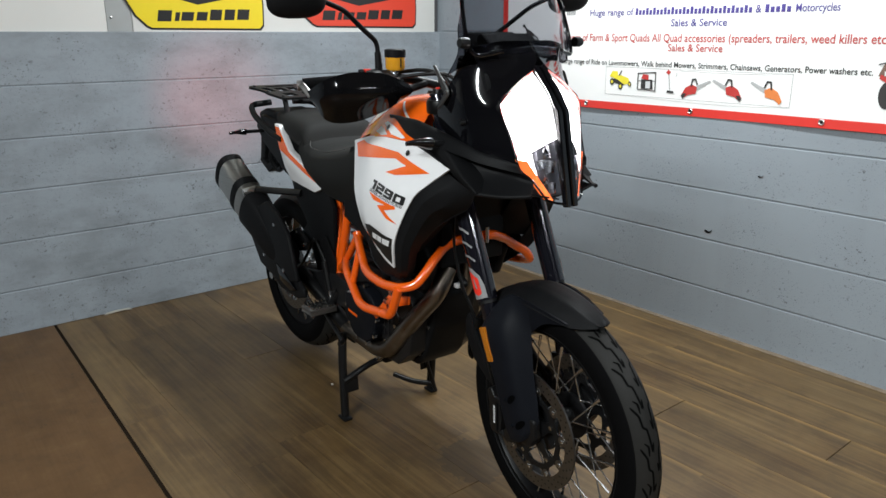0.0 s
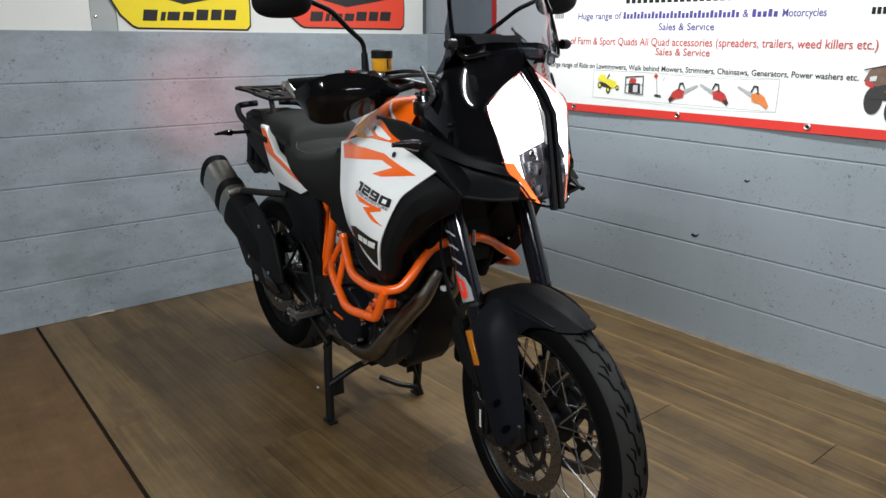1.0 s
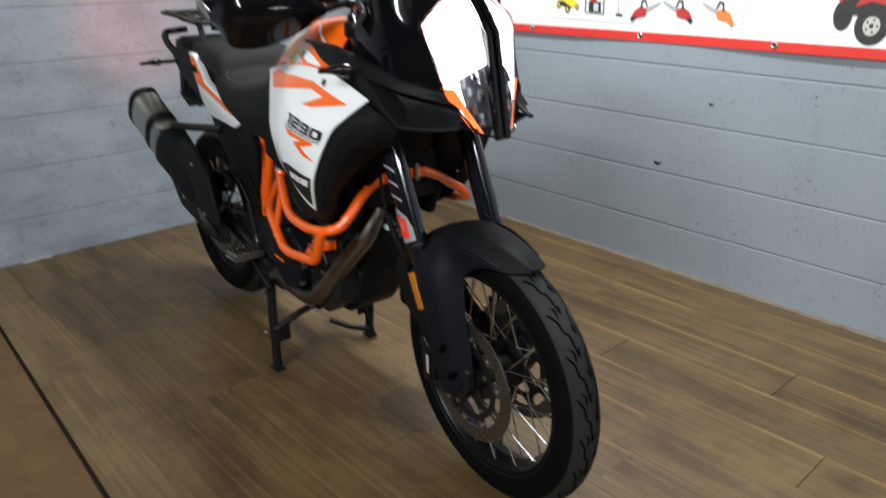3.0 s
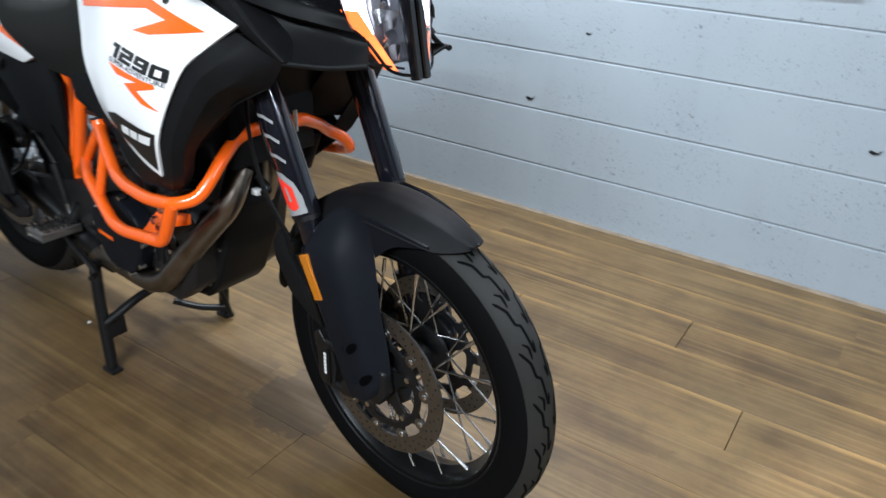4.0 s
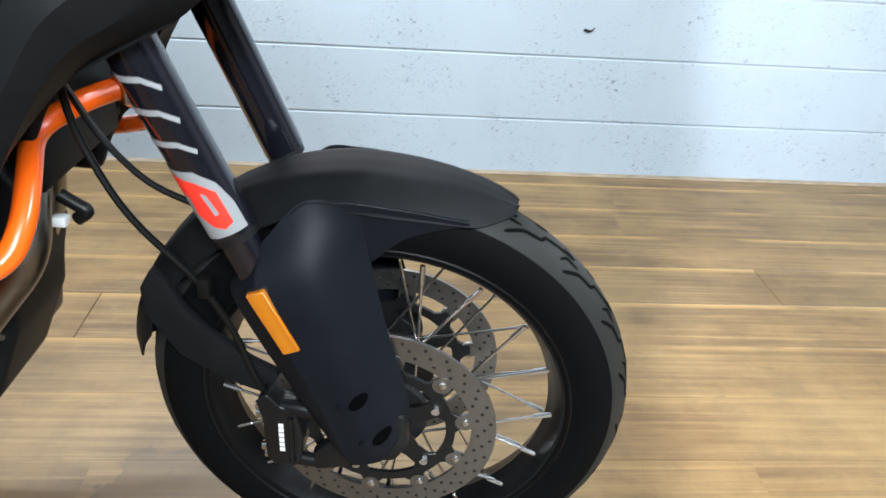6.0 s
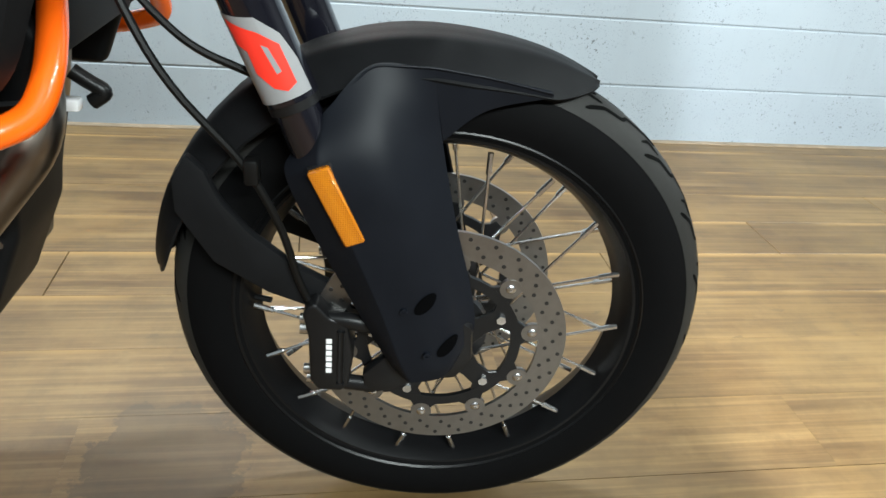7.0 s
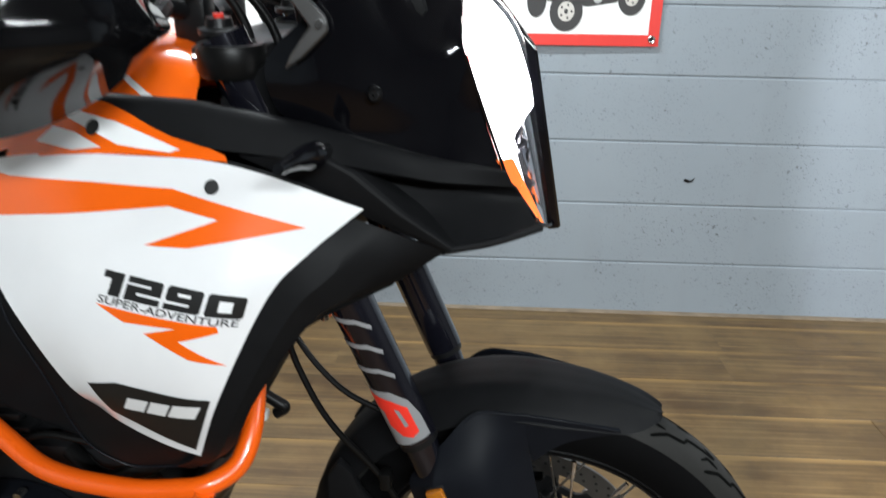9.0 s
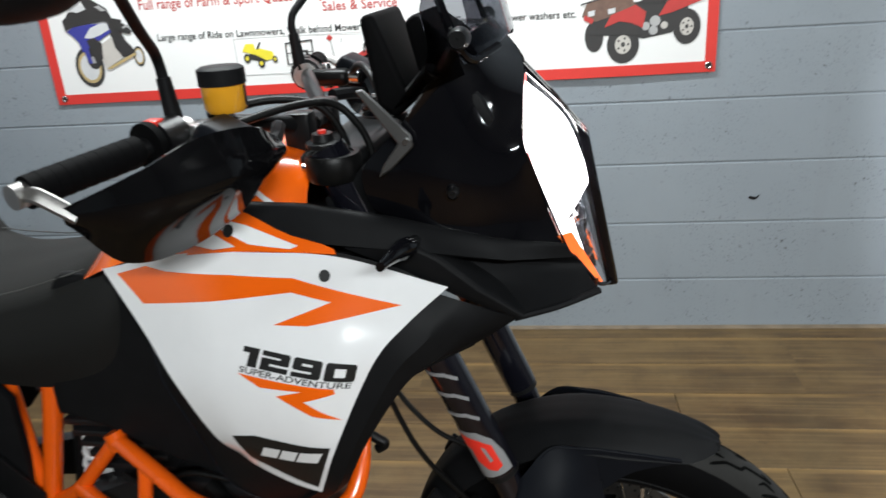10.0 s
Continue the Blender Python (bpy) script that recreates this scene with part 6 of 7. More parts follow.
def on_banner(y, z):
    """The sheet sags and ripples a little; returns its x there."""
    return -0.010 - 0.004 * math.sin(y * 5.1 + z * 2.0) - 0.003 * math.sin(z * 9.0 + y * 2.3)


def bottom(y):
    return ZB0 + (ZB1 - ZB0) * (Y0 - y) / (Y0 - Y1)


def sheet(name, y0, y1, za, zb, lift, material, parent, thick=0.0, ny=60, nz=16):
    """A strip of the sheet between y0..y1, za..zb above its bottom edge."""
    bm = bmesh.new()
    g = []
    for i in range(ny + 1):
        y = y0 + (y1 - y0) * i / ny
        b = bottom(y)
        g.append([bm.verts.new((on_banner(y, b + za + (zb - za) * j / nz) - lift, y, b + za + (zb - za) * j / nz)) for j in range(nz + 1)])
    for i in range(ny):
        for j in range(nz):
            bm.faces.new((g[i][j], g[i + 1][j], g[i + 1][j + 1], g[i][j + 1]))
    return part(name, bm, material, parent, sharp=80)


M_VINYL = coated("white_vinyl", (0.86, 0.86, 0.85), 0.42, var=0.03, scale=3, smudge=0.15)
M_BORDER = coated("red_vinyl", (0.70, 0.045, 0.035), 0.4, var=0.05)
M_BLUEINK = coated("purple_ink", (0.075, 0.055, 0.24), 0.45)
M_REDINK = coated("dull_red_ink", (0.48, 0.065, 0.06), 0.45)
H = ZT - ZB1
sheet("sheet", Y0, Y1, 0.0, H, 0.0, M_VINYL, banner)
sheet("border", Y0, Y1, 0.0, 0.036, 0.0010, M_BORDER, banner, nz=3)
sheet("border", Y0, Y1, H - 0.036, H, 0.0010, M_BORDER, banner, nz=3)
sheet("border", Y0, Y0 - 0.036, 0.036, H - 0.036, 0.0010, M_BORDER, banner, ny=3)
sheet("border", Y1 + 0.036, Y1, 0.036, H - 0.036, 0.0010, M_BORDER, banner, ny=3)
for y in (-0.605, -1.190, -1.776, -2.350, -2.946):
    z = bottom(y) + 0.022
    ring = bmesh.new()
    for i in range(16):
        a0, a1 = 2 * math.pi * i / 16, 2 * math.pi * (i + 1) / 16
        ring = tube([(on_banner(y, z) - 0.003, y + 0.0095 * math.cos(a0), z + 0.0095 * math.sin(a0)), (on_banner(y, z) - 0.003, y + 0.0095 * math.cos(a1), z + 0.0095 * math.sin(a1))], 0.0032, 6, bm=ring)
    part("eyelet", ring, M_STEEL, banner)
    part("eyelet_hole", tube([(on_banner(y, z) - 0.002, y, z), (on_banner(y, z) - 0.0005, y, z)], 0.008, 14), M_INK, banner)


def lay(bm, y, z, material, name, lift=0.0016, drop=0.0):
    """Puts flat (x, z) artwork on the banner: x runs to the reader's right."""
    for v in bm.verts:
        yy, zz = y - v.co.x, z + v.co.z - drop * v.co.x
        v.co = Vector((on_banner(yy, zz) - lift, yy, zz))
    return part(name, bm, material, banner, sharp=80)


def poly(points, y, z, k, material, name="picture_shape", lift=0.002):
    b = bmesh.new()
    b.faces.new([b.verts.new((x * k, 0, w * k)) for x, w in points])
    b.normal_update()
    bmesh.ops.triangulate(b, faces=b.faces[:])
    return lay(b, y, z, material, name, lift)


def line(runs, y, z, height, material, bold=0.010):
    """A line of words; None stands for a brand name, drawn as a bar."""
    for text, y0, y1 in runs:
        if text is None:
            n = max(2, int((y0 - y1) / (height * 0.62)))
            w = (y0 - y1) / n
            for k in range(n):
                h = height * (1.0, 0.70, 0.72, 0.98, 0.70)[k % 5]
                poly([(0, 0), (w * 0.72, 0), (w * 0.72, h), (0, h)], y0 - k * w, z, 1, material, "name_bar", 0.0016)
        else:
            lay(letters(text, y0 - y1, height, 0.0, bold), y0, z, material, "wording")


line([("Huge range of", -1.182, -1.441), (None, -1.453, -2.020), ("&", -2.030, -2.055), (None, -2.070, -2.180), ("Motorcycles", -2.193, -2.360)], 0, 1.396, 0.030, M_BLUEINK)
line([("Sales & Service", -1.646, -1.912)], 0, 1.346, 0.030, M_BLUEINK)
line([("Full range of Farm & Sport Quads All Quad accessories (spreaders, trailers, weed killers etc.)", -0.970, -2.555)], 0, 1.280, 0.034, M_REDINK)
line([("Sales & Service", -1.641, -1.903)], 0, 1.240, 0.031, M_REDINK)
line([("Large range of Ride on Lawnmowers, Walk behind Mowers, Strimmers, Chainsaws, Generators, Power washers etc.", -1.020, -2.507)], 0, 1.170, 0.024, M_INK)


def bars(y0, y1, z0, z1, n, material):
    w = (y0 - y1) / n
    for k in range(n):
        poly([(0, 0), (w * 0.7, 0), (w * 0.7, z1 - z0), (0, z1 - z0)], y0 - k * w, z0, 1, material, "name_bar", 0.0016)


bars(-1.00, -2.52, 1.53, 1.66, 15, M_BORDER)
bars(-1.46, -2.08, 1.462, 1.490, 20, M_INK)
bars(-1.03, -1.09, 1.402, 1.428, 5, M_GREY)
bars(-2.515, -2.66, 1.400, 1.424, 8, M_INK)


def ring_pts(cx, cz, r, n=20, squash=1.0):
    return [(cx + r * squash * math.cos(2 * math.pi * i / n), cz + r * math.sin(2 * math.pi * i / n)) for i in range(n)]


M_TYREINK = coated("picture_dark", (0.035, 0.033, 0.033), 0.5)
M_RIMINK = coated("picture_pale", (0.55, 0.52, 0.48), 0.5)
M_GOLD = coated("picture_gold", (0.50, 0.38, 0.18), 0.5)
M_BLUEPIC = coated("picture_blue", (0.045, 0.05, 0.30), 0.5)
M_REDPIC = coated("picture_red", (0.50, 0.045, 0.04), 0.5)
M_YELPIC = coated("picture_yellow", (0.80, 0.68, 0.05), 0.5)
M_ORPIC = coated("picture_orange", (0.72, 0.22, 0.06), 0.5)
M_PALE = coated("picture_silver", (0.62, 0.63, 0.64), 0.5)
M_LINE = coated("thin_grey_line", (0.42, 0.42, 0.42), 0.5)

# sports bike picture
by, bz = -0.660, 1.005


def bike_shape(points, material, lift):
    """A flat shape of the printed sports bike, in wheel radii from the front hub."""
    poly([(0.075 + x * 0.071, 0.085 + z * 0.070) for x, z in points], by, bz, 1, material, lift=lift)


for cx, cz, r, sq in ((0.075, 0.085, 0.072, 0.78), (0.276, 0.116, 0.036, 0.60)):
    poly(ring_pts(cx, cz, r, 24, sq), by, bz, 1, M_TYREINK)
    poly(ring_pts(cx, cz, r * 0.80, 24, sq), by, bz, 1, M_GOLD, lift=0.0023)
    poly(ring_pts(cx, cz, r * 0.64, 24, sq), by, bz, 1, M_PALE, lift=0.0026)
poly(ring_pts(0.098, 0.110, 0.033, 18, 0.8), by, bz, 1, M_TYREINK, lift=0.0029)
poly(ring_pts(0.096, 0.111, 0.013, 12, 0.8), by, bz, 1, M_LINE, lift=0.0032)
bike_shape([(-0.95, 2.30), (-0.55, 2.80), (0.45, 2.90), (0.15, 3.60), (-0.15, 3.75), (0.0, 3.95), (0.30, 3.60), (0.75, 3.40), (1.55, 2.90), (1.75, 2.40), (2.25, 2.30), (2.15, 1.60), (2.30, 1.20), (2.10, 0.65), (1.55, 0.90), (1.45, 2.20), (0.45, 2.60), (-0.45, 2.20), (-0.90, 1.85)], M_TYREINK, 0.0035)
bike_shape([(-0.50, 2.85), (-0.25, 3.12), (0.15, 3.20), (0.45, 2.90), (-0.05, 2.75)], M_PALE, 0.0038)
bike_shape([(-0.95, 2.40), (-0.55, 2.70), (1.45, 2.70), (1.65, 2.30), (0.65, 2.20), (-0.45, 2.05), (-0.90, 1.90)], M_TYREINK, 0.0041)
bike_shape([(-0.85, 1.85), (-0.45, 2.05), (0.45, 2.17), (1.45, 2.15), (1.55, 1.70), (1.15, 1.50), (0.65, 1.20), (0.05, 0.90), (-0.20, 0.80), (-0.30, 1.30), (-0.60, 1.65)], M_BLUEPIC, 0.0044)
bike_shape([(0.05, 1.50), (0.45, 1.95), (0.95, 2.15), (1.45, 2.15), (1.50, 1.85), (0.95, 1.60), (0.45, 1.45)], M_PALE, 0.0047)
bike_shape([(0.85, 1.10), (1.55, 1.50), (1.65, 0.90), (2.15, 0.60), (1.95, 0.40), (1.35, 0.10), (0.95, -0.10), (0.80, 0.40)], M_RIMINK, 0.0050)
bike_shape([(0.15, 1.35), (0.55, 1.50), (0.95, 1.20), (0.85, 0.40), (0.45, 0.10), (0.30, 0.80)], M_TYREINK, 0.0053)
bike_shape([(1.65, 0.95), (2.25, 1.30), (2.55, 0.95), (2.75, 0.55), (2.35, 0.40), (1.95, 0.45)], M_TYREINK, 0.0053)
bike_shape([(0.95, -0.10), (1.95, 0.35), (2.65, 0.65), (2.75, 0.55), (1.85, 0.15), (1.15, -0.15)], M_GOLD, 0.0056)
bike_shape([(-0.15, 1.00), (0.15, 1.00), (0.25, 0.20), (0.05, 0.20)], M_BLUEPIC, 0.0059)
bike_shape([(1.75, 2.30), (2.35, 2.10), (2.75, 1.70), (2.55, 1.58), (2.15, 1.70), (1.85, 1.90)], M_TYREINK, 0.0056)
bike_shape([(2.25, 1.95), (2.90, 2.15), (2.90, 2.10), (2.28, 1.85)], M_LINE, 0.0059)
bike_shape([(0.95, 3.00), (1.30, 2.75), (1.55, 2.80), (1.20, 3.05)], M_LINE, 0.0059)

# quad bike picture
qy, qz = -2.570, 1.010
poly([(-0.02, 0.10), (0.10, 0.09), (0.16, 0.080), (0.25, 0.095), (0.30, 0.15), (0.30, 0.19), (0.16, 0.20), (0.0, 0.19)], qy, qz, 1, M_TYREINK, lift=0.0018)
for cx, cz, r, sq in ((-0.004, 0.094, 0.050, 0.62), (0.092, 0.064, 0.062, 0.86), (0.298, 0.112, 0.057, 0.78)):
    poly(ring_pts(cx, cz, r, 24, sq), qy, qz, 1, M_TYREINK, lift=0.0022)
    if cx > 0.05:
        poly(ring_pts(cx, cz, r * 0.50, 24, sq), qy, qz, 1, M_RIMINK, lift=0.0026)
        for k in range(5):
            a = k * 1.2566
            poly(ring_pts(cx + r * 0.33 * sq * math.cos(a), cz + r * 0.33 * math.sin(a), r * 0.07, 8, sq), qy, qz, 1, M_TYREINK, lift=0.0029)
        poly(ring_pts(cx, cz, r * 0.13, 12, sq), qy, qz, 1, M_TYREINK, lift=0.0029)
M_TANPIC = coated("picture_tan", (0.17, 0.10, 0.075), 0.5, var=0.5, scale=40)
poly([(-0.045, 0.160), (-0.03, 0.20), (0.03, 0.222), (0.11, 0.222), (0.13, 0.19), (0.06, 0.160), (0.0, 0.142)], qy, qz, 1, M_TANPIC, lift=0.0030)
poly([(0.03, 0.122), (0.05, 0.160), (0.13, 0.19), (0.165, 0.165), (0.155, 0.115), (0.12, 0.132), (0.08, 0.140)], qy, qz, 1, M_REDPIC, lift=0.0033)
poly([(-0.04, 0.150), (-0.035, 0.165), (-0.005, 0.150), (-0.012, 0.135)], qy, qz, 1, M_REDPIC, lift=0.0035)
poly([(0.205, 0.150), (0.235, 0.20), (0.35, 0.218), (0.372, 0.203), (0.32, 0.185), (0.25, 0.160)], qy, qz, 1, M_REDPIC, lift=0.0033)
poly([(0.13, 0.195), (0.20, 0.222), (0.33, 0.235), (0.31, 0.212), (0.20, 0.190)], qy, qz, 1, M_TYREINK, lift=0.0037)
for x, z, w in ((0.165, 0.120, 0.014), (0.195, 0.135, 0.018), (0.225, 0.120, 0.012), (0.19, 0.105, 0.015)):
    poly(ring_pts(x, z, w, 9), qy, qz, 1, M_LINE if w > 0.013 else M_RIMINK, lift=0.0031)
poly([(-0.025, 0.176), (-0.002, 0.180), (-0.004, 0.162), (-0.024, 0.160)], qy, qz, 1, M_PALE, lift=0.0040)
poly([(0.04, 0.180), (0.064, 0.184), (0.064, 0.168), (0.042, 0.164)], qy, qz, 1, M_PALE, lift=0.0040)
for x0, z0, x1, z1 in ((0.24, 0.222, 0.385, 0.246), (-0.05, 0.196, 0.10, 0.232), (0.085, 0.222, 0.10, 0.262), (0.06, 0.262, 0.115, 0.258), (0.26, 0.205, 0.275, 0.235), (0.35, 0.21, 0.365, 0.24), (-0.02, 0.10, 0.15, 0.092)):
    poly([(x0, z0), (x1, z1), (x1 + 0.003, z1 + 0.006), (x0 + 0.003, z0 + 0.006)], qy, qz, 1, M_TYREINK, lift=0.0040)

# framed row of garden machines
fy0, fz0 = -1.304, 1.033
for pts in ([(0, 0), (0.912, 0), (0.912, 0.0022), (0, 0.0022)], [(0, 0.1278), (0.912, 0.1278), (0.912, 0.13), (0, 0.13)], [(0, 0), (0.0022, 0), (0.0022, 0.13), (0, 0.13)], [(0.9098, 0), (0.912, 0), (0.912, 0.13), (0.9098, 0.13)]):
    poly(pts, fy0, fz0, 1, M_LINE, "frame_line", 0.0014)


def mower(y, z):
    poly([(0.01, 0.035), (0.03, 0.05), (0.09, 0.06), (0.12, 0.035), (0.08, 0.02)], y, z, 1, M_TYREINK)
    poly([(0.005, 0.06), (0.02, 0.085), (0.05, 0.085), (0.055, 0.065), (0.07, 0.068), (0.115, 0.055), (0.125, 0.03), (0.09, 0.025), (0.055, 0.045)], y, z, 1, M_YELPIC, lift=0.0024)
    for cx, cz, r in ((0.02, 0.035, 0.016), (0.07, 0.016, 0.016), (0.122, 0.028, 0.012)):
        poly(ring_pts(cx, cz, r, 16, 0.8), y, z, 1, M_TYREINK, lift=0.0028)
        poly(ring_pts(cx, cz, r * 0.5, 12, 0.8), y, z, 1, M_YELPIC, lift=0.0032)
    poly([(0.058, 0.066), (0.072, 0.09), (0.078, 0.088), (0.064, 0.064)], y, z, 1, M_TYREINK, lift=0.0030)


def generator(y, z):
    for pts in ([(0, 0.08), (0.1, 0.088), (0.1, 0.083), (0, 0.075)], [(0, 0.008), (0.1, 0.004), (0.1, 0.0), (0, 0.004)], [(0, 0.005), (0.005, 0.005), (0.005, 0.08), (0, 0.08)], [(0.095, 0.0), (0.1, 0.0), (0.1, 0.085), (0.095, 0.085)], [(0.0, 0.045), (0.1, 0.048), (0.1, 0.045), (0, 0.042)]):
        poly(pts, y, z, 1, M_TYREINK, lift=0.0030)
    poly([(0.02, 0.055), (0.03, 0.075), (0.06, 0.072), (0.06, 0.05)], y, z, 1, M_REDPIC, lift=0.0026)
    poly([(0.02, 0.008), (0.02, 0.052), (0.08, 0.052), (0.085, 0.008)], y, z, 1, M_TYREINK, lift=0.0022)
    poly([(0.045, 0.012), (0.045, 0.045), (0.07, 0.045), (0.07, 0.012)], y, z, 1, M_PALE, lift=0.0026)


def strimmer(y, z):
    poly([(0.012, 0.09), (0.017, 0.09), (0.027, 0.01), (0.022, 0.01)], y, z, 1, M_LINE)
    poly([(0.0, 0.092), (0.012, 0.105), (0.025, 0.095), (0.015, 0.082)], y, z, 1, M_REDPIC, lift=0.0024)
    poly([(0.008, 0.004), (0.012, 0.014), (0.042, 0.012), (0.045, 0.002)], y, z, 1, M_TYREINK, lift=0.0026)
    poly([(0.05, 0.075), (0.055, 0.092), (0.058, 0.092), (0.053, 0.075)], y, z, 1, M_LINE)


def saw(y, z, flip, body):
    """A chainsaw: bar, body, handles; flip turns the bar to the other side."""
    f = (lambda p: [(0.12 - a, b) for a, b in p]) if flip else (lambda p: p)
    poly(f([(0.06, 0.04), (0.065, 0.052), (0.135, 0.082), (0.142, 0.075), (0.07, 0.034)]), y, z, 1, M_LINE)
    poly(f([(0.0, 0.01), (0.02, 0.045), (0.05, 0.062), (0.078, 0.05), (0.072, 0.022), (0.035, 0.015), (0.012, 0.0)]), y, z, 1, body, lift=0.0026)
    poly(f([(0.045, 0.052), (0.05, 0.085), (0.07, 0.088), (0.082, 0.06), (0.076, 0.058), (0.066, 0.08), (0.056, 0.078), (0.052, 0.052)]), y, z, 1, M_TYREINK, lift=0.0030)
    poly(f([(0.0, 0.01), (0.012, 0.022), (0.028, 0.02), (0.02, 0.008), (0.01, -0.004)]), y, z, 1, M_TYREINK if body is not M_ORPIC else body, lift=0.0032)


mower(-1.325, 1.058)
generator(-1.490, 1.060)
strimmer(-1.640, 1.055)
saw(-1.722, 1.040, False, M_REDPIC)
saw(-1.890, 1.045, True, M_REDPIC)
saw(-2.062, 1.045, True, M_ORPIC)

# ---- lamps on the ceiling ----
for lamp_ob in [o for o in scene.objects if o.type == "LIGHT" and o.data.type == "AREA"]:
    x, y, z = lamp_ob.location
    turn = lamp_ob.rotation_euler.z
    batten = empty("ceiling_light", pose(x, y, z, 0, 0, math.degrees(turn)), "white fluorescent batten on the ceiling", "ceiling light", "ceiling lights")
    half = lamp_ob.data.size_y / 2 + 0.03
    part("housing", box(-0.05, 0.05, -half, half, 0.02, 0.15, 0.01), M_CEIL, batten)

# ---- dusty strip along the wall foot and two chips in the paint ----
M_DUST = coated("dusty_edge", (0.19, 0.145, 0.10), 0.85, var=0.6, scale=14)
edge = tagged(part("floor_edging", box(-0.026, 0.010, ROOM_Y, 0.0, -0.004, 0.0035, 0.002, 1), M_DUST), "dusty pale strip between floorboards and wall", "trim", "", "structure")
for y, z in ((-1.919, 0.467), (-3.137, 0.519), (-2.130, 0.745)):
    k = 0.6 if z > 0.7 else 1.0
    part("paint_chip", prism([(y - 0.020 * k, z + 0.010 * k), (y - 0.006 * k, z - 0.002), (y + 0.014 * k, z + 0.004 * k), (y + 0.020 * k, z - 0.004 * k), (y + 0.002, z - 0.011 * k), (y - 0.012 * k, z - 0.006 * k)], 0.0, 0.0015), M_IRON, wall_b).matrix_world = pose(-0.0008, 0, 0, 0, 0, 90)

# ---- small debris ----
chip = part("paint_flake", prism([(0, 0), (0.09, 0.004), (0.13, 0.0), (0.12, 0.010), (0.05, 0.012), (0.01, 0.008)], 0.0, 0.006, 0.001, 1), coated("pale_flake", (0.45, 0.43, 0.38), 0.8))
chip.matrix_world = pose(-2.10, -0.012, 0.0, 0, 0, 0)
tagged(chip, "pale sliver of flaked paint lying on boards against wall", "debris")
for x, y, r in ((-1.62, -1.345, 0.006), (-1.30, -0.95, 0.005)):
    bm = bmesh.new()
    bmesh.ops.create_icosphere(bm, subdivisions=1, radius=r)
    for v in bm.verts:
        v.co.z = max(0.0, v.co.z * 0.5 + r * 0.3)
        v.co.x *= 1.4
    ob = part("grit", bm, coated("pale_grit", (0.5, 0.48, 0.44), 0.8))
    ob.matrix_world = pose(x, y, 0.0, 0, 0, x * 400)
    tagged(ob, "pale crumb of grit on the floorboards", "debris", "grit on floor")

# ---- pieces: blocks of the two walls, boards of the floor ----


def block_mesh(w, h, paint):
    bm = box(-w / 2, w / 2, -0.012, 0.0, 0.0, h)
    long = [e for e in bm.edges if abs(e.verts[0].co.x - e.verts[1].co.x) > 0.1 and e.verts[0].co.y < -0.006]
    bmesh.ops.bevel(bm, geom=long, offset=0.0035, segments=2, profile=0.5, affect="EDGES")
    me = bpy.data.meshes.new("block")
    bmesh.ops.recalc_face_normals(bm, faces=bm.faces)
    bm.to_mesh(me)
    bm.free()
    me.materials.append(paint)
    return me


GAP_Z, GAP_X = 0.0042, 0.0


def lay_blocks(parent, along_x, far, top, paint):
    first = block_mesh(BX - GAP_X, JOINT - GAP_Z * 0.5, paint)
    full = block_mesh(BX - GAP_X, BZ - GAP_Z, paint)
    z, course = 0.0, 0
    while z < top - 0.05:
        h = JOINT if course == 0 else BZ
        me = first if course == 0 else full
        n = int(-far / BX) + 1
        for k in range(n):
            c = -(k + (0.08 if course % 2 else 0.58)) * BX
            ob = new("block", me)
            zz = z + (0 if course == 0 else GAP_Z * 0.5)
            ob.matrix_world = pose(c, 0.012, zz) if along_x else pose(0.012, c, zz, 0, 0, -90)
            ob.parent = parent
        z += h
        course += 1


lay_blocks(wall_a, True, ROOM_X, 1.312, PAINT_ROUGH)
lay_blocks(wall_b, False, ROOM_Y + 1.2, 2.4, PAINT)

BOARD_W, BOARD_L = 0.188, 1.274
bm = box(-BOARD_W / 2 + 0.0003, BOARD_W / 2 - 0.0003, -BOARD_L / 2 + 0.0010, BOARD_L / 2 - 0.0010, -0.0055, 0.0, 0.0012, 1)
board_me = bpy.data.meshes.new("floorboard")
bm.to_mesh(board_me)
bm.free()
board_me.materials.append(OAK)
bm = box(-BOARD_W / 2 + 0.0003, BOARD_W / 2 - 0.0003, -BOARD_L / 2, BOARD_L / 2, -0.0055, 0.0)
tight_me = bpy.data.meshes.new("floorboard")
bm.to_mesh(tight_me)
bm.free()
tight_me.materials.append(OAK)


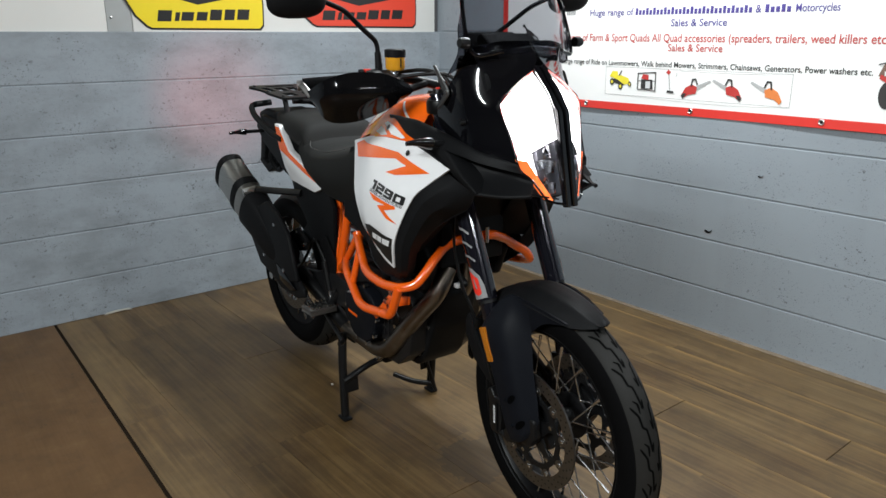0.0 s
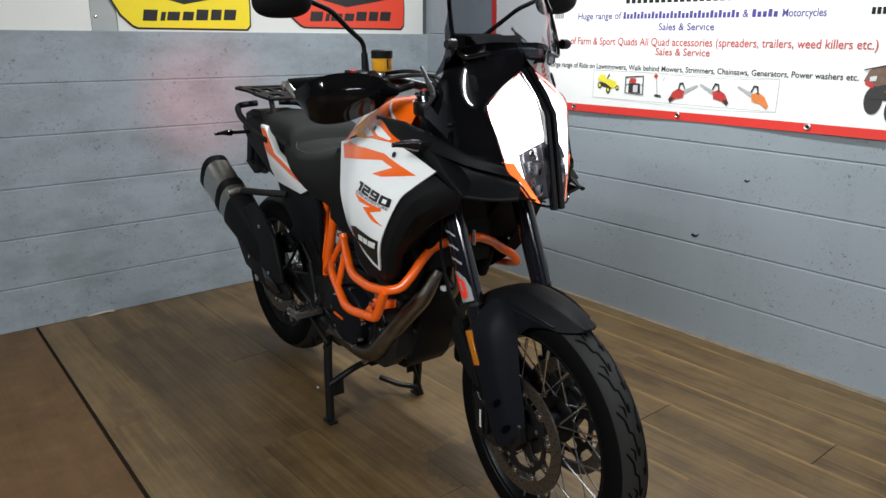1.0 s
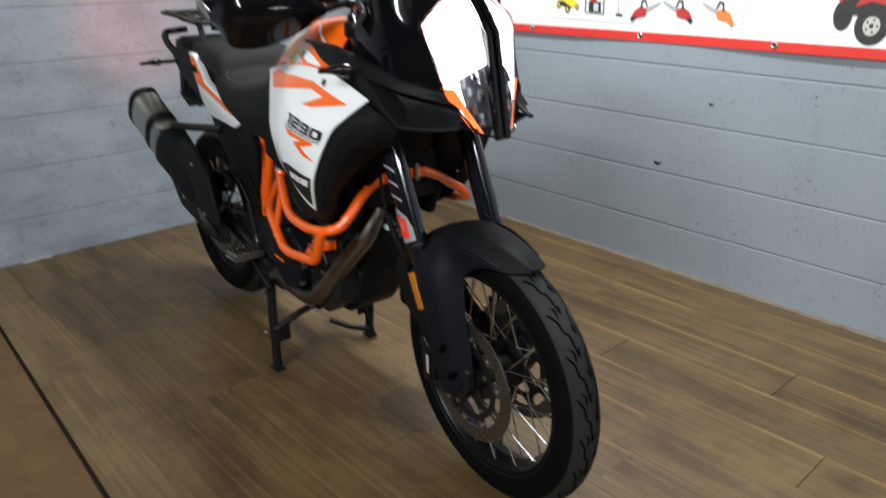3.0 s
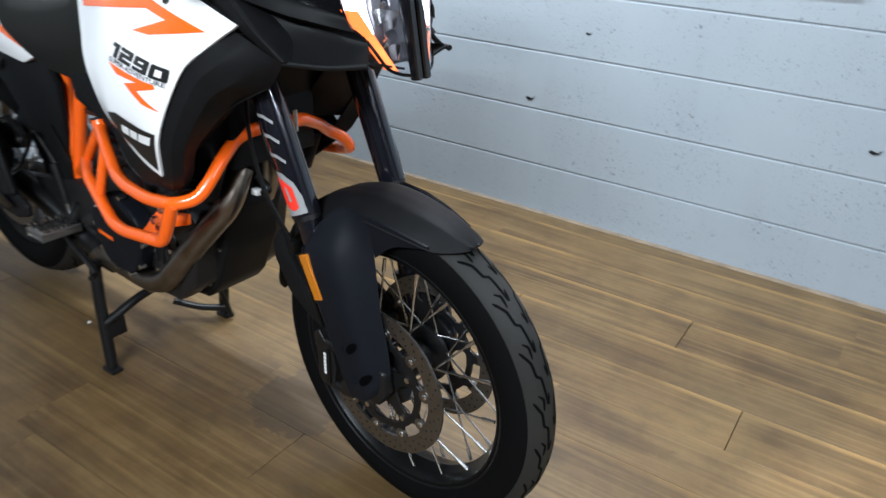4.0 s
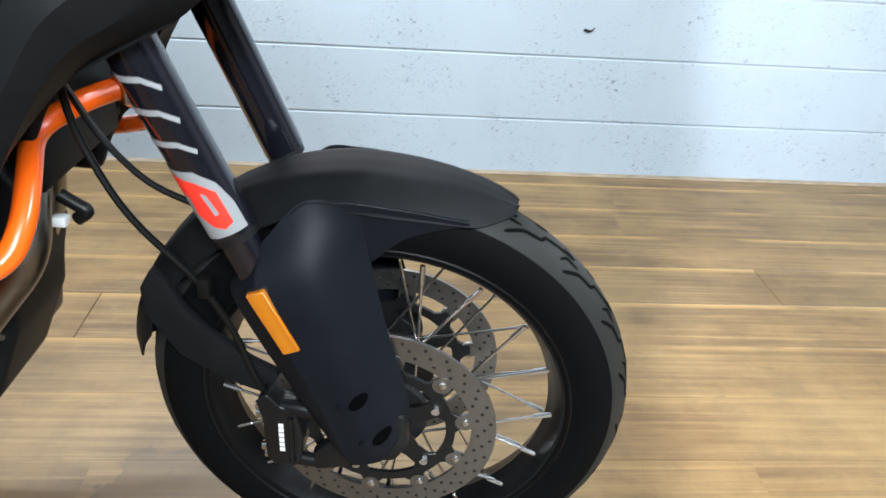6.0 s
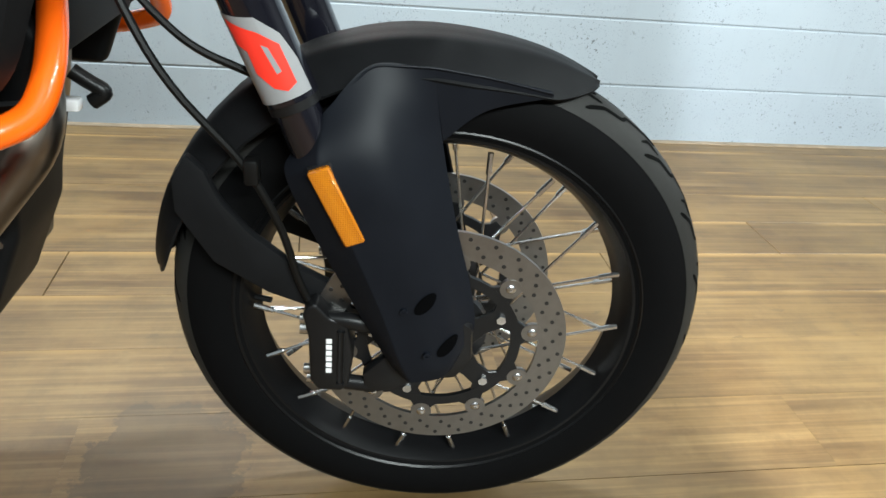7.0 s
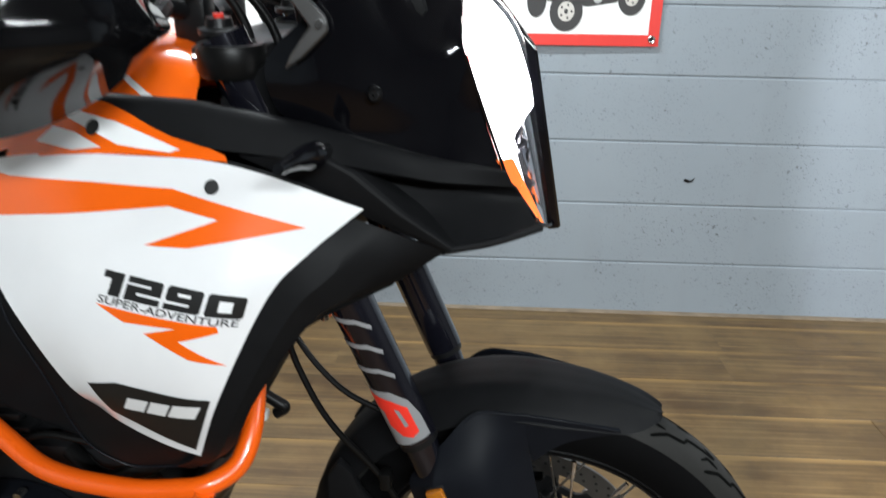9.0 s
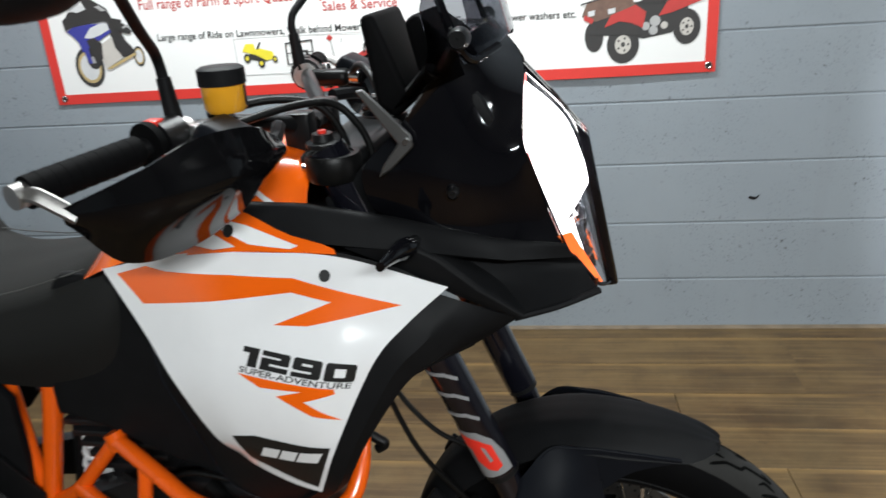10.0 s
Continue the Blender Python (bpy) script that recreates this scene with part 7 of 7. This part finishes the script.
def trimmed(ob):
    """Cuts a board off under the walls, as far as it would stick out of the room."""
    m = ob.matrix_world
    sides = [(Vector((0, 0.06, 0)), Vector((0, 1, 0))), (Vector((0, ROOM_Y - 0.06, 0)), Vector((0, -1, 0))), (Vector((ROOM_X - 0.06, 0, 0)), Vector((-1, 0, 0))), (Vector((0.06, 0, 0)), Vector((1, 0, 0)))]
    for place, out in sides:
        if any((m @ v.co - place).dot(out) > 0 for v in ob.data.vertices):
            bm = bmesh.new()
            bm.from_mesh(ob.data)
            inverse = m.inverted()
            bmesh.ops.bisect_plane(bm, geom=bm.verts[:] + bm.edges[:] + bm.faces[:], plane_co=inverse @ place, plane_no=inverse.to_3x3() @ out, clear_outer=True)
            cut = ob.data.copy()
            bm.to_mesh(cut)
            bm.free()
            ob.data = cut


ENDS = {4: -1.771, 3: -2.285, 2: -2.804, 8: -2.185, 5: -2.60, 6: -1.40, 7: -0.67, 1: -1.95, 0: -3.25, 9: -1.60, 10: -2.95}
shift = random.Random(5)
for k in range(-1, 13):
    xc = -0.099 - BOARD_W * (k + 0.5)
    y_end = ENDS.get(k, -shift.uniform(0, 1.26))
    j0 = int(y_end / -BOARD_L) + 1
    for j in range(-j0, 6):
        yc = y_end - BOARD_L * (j + 0.5)
        if yc - BOARD_L / 2 > 0 or yc < ROOM_Y - 0.3:
            continue
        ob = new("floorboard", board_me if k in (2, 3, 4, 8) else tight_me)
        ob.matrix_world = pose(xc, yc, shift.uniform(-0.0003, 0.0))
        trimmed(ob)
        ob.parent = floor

# beyond a dark joint, not quite square to the wall, the floor goes on in wide plain boards laid a little higher
bm = box(-0.617, 0.617, -1.24, 1.24, -0.0055, 0.0, 0.0015, 1)
wide_me = bpy.data.meshes.new("wide_board")
bm.to_mesh(wide_me)
bm.free()
wide_me.materials.append(OAK_WIDE)
turned = pose(-2.318, 0.0, 0.0, 0, 0, -1.8)
for k in range(4):
    for j in range(3):
        ob = new("wide_board", wide_me)
        ob.matrix_world = turned @ pose(-0.625 - 1.238 * k, -1.245 - 2.484 * j, 0.0025)
        trimmed(ob)
        ob.parent = floor
part("joint_gap", box(-0.006, 0.006, ROOM_Y, 0.0, -0.004, 0.0012), M_SUBFLOOR, floor).matrix_world = turned
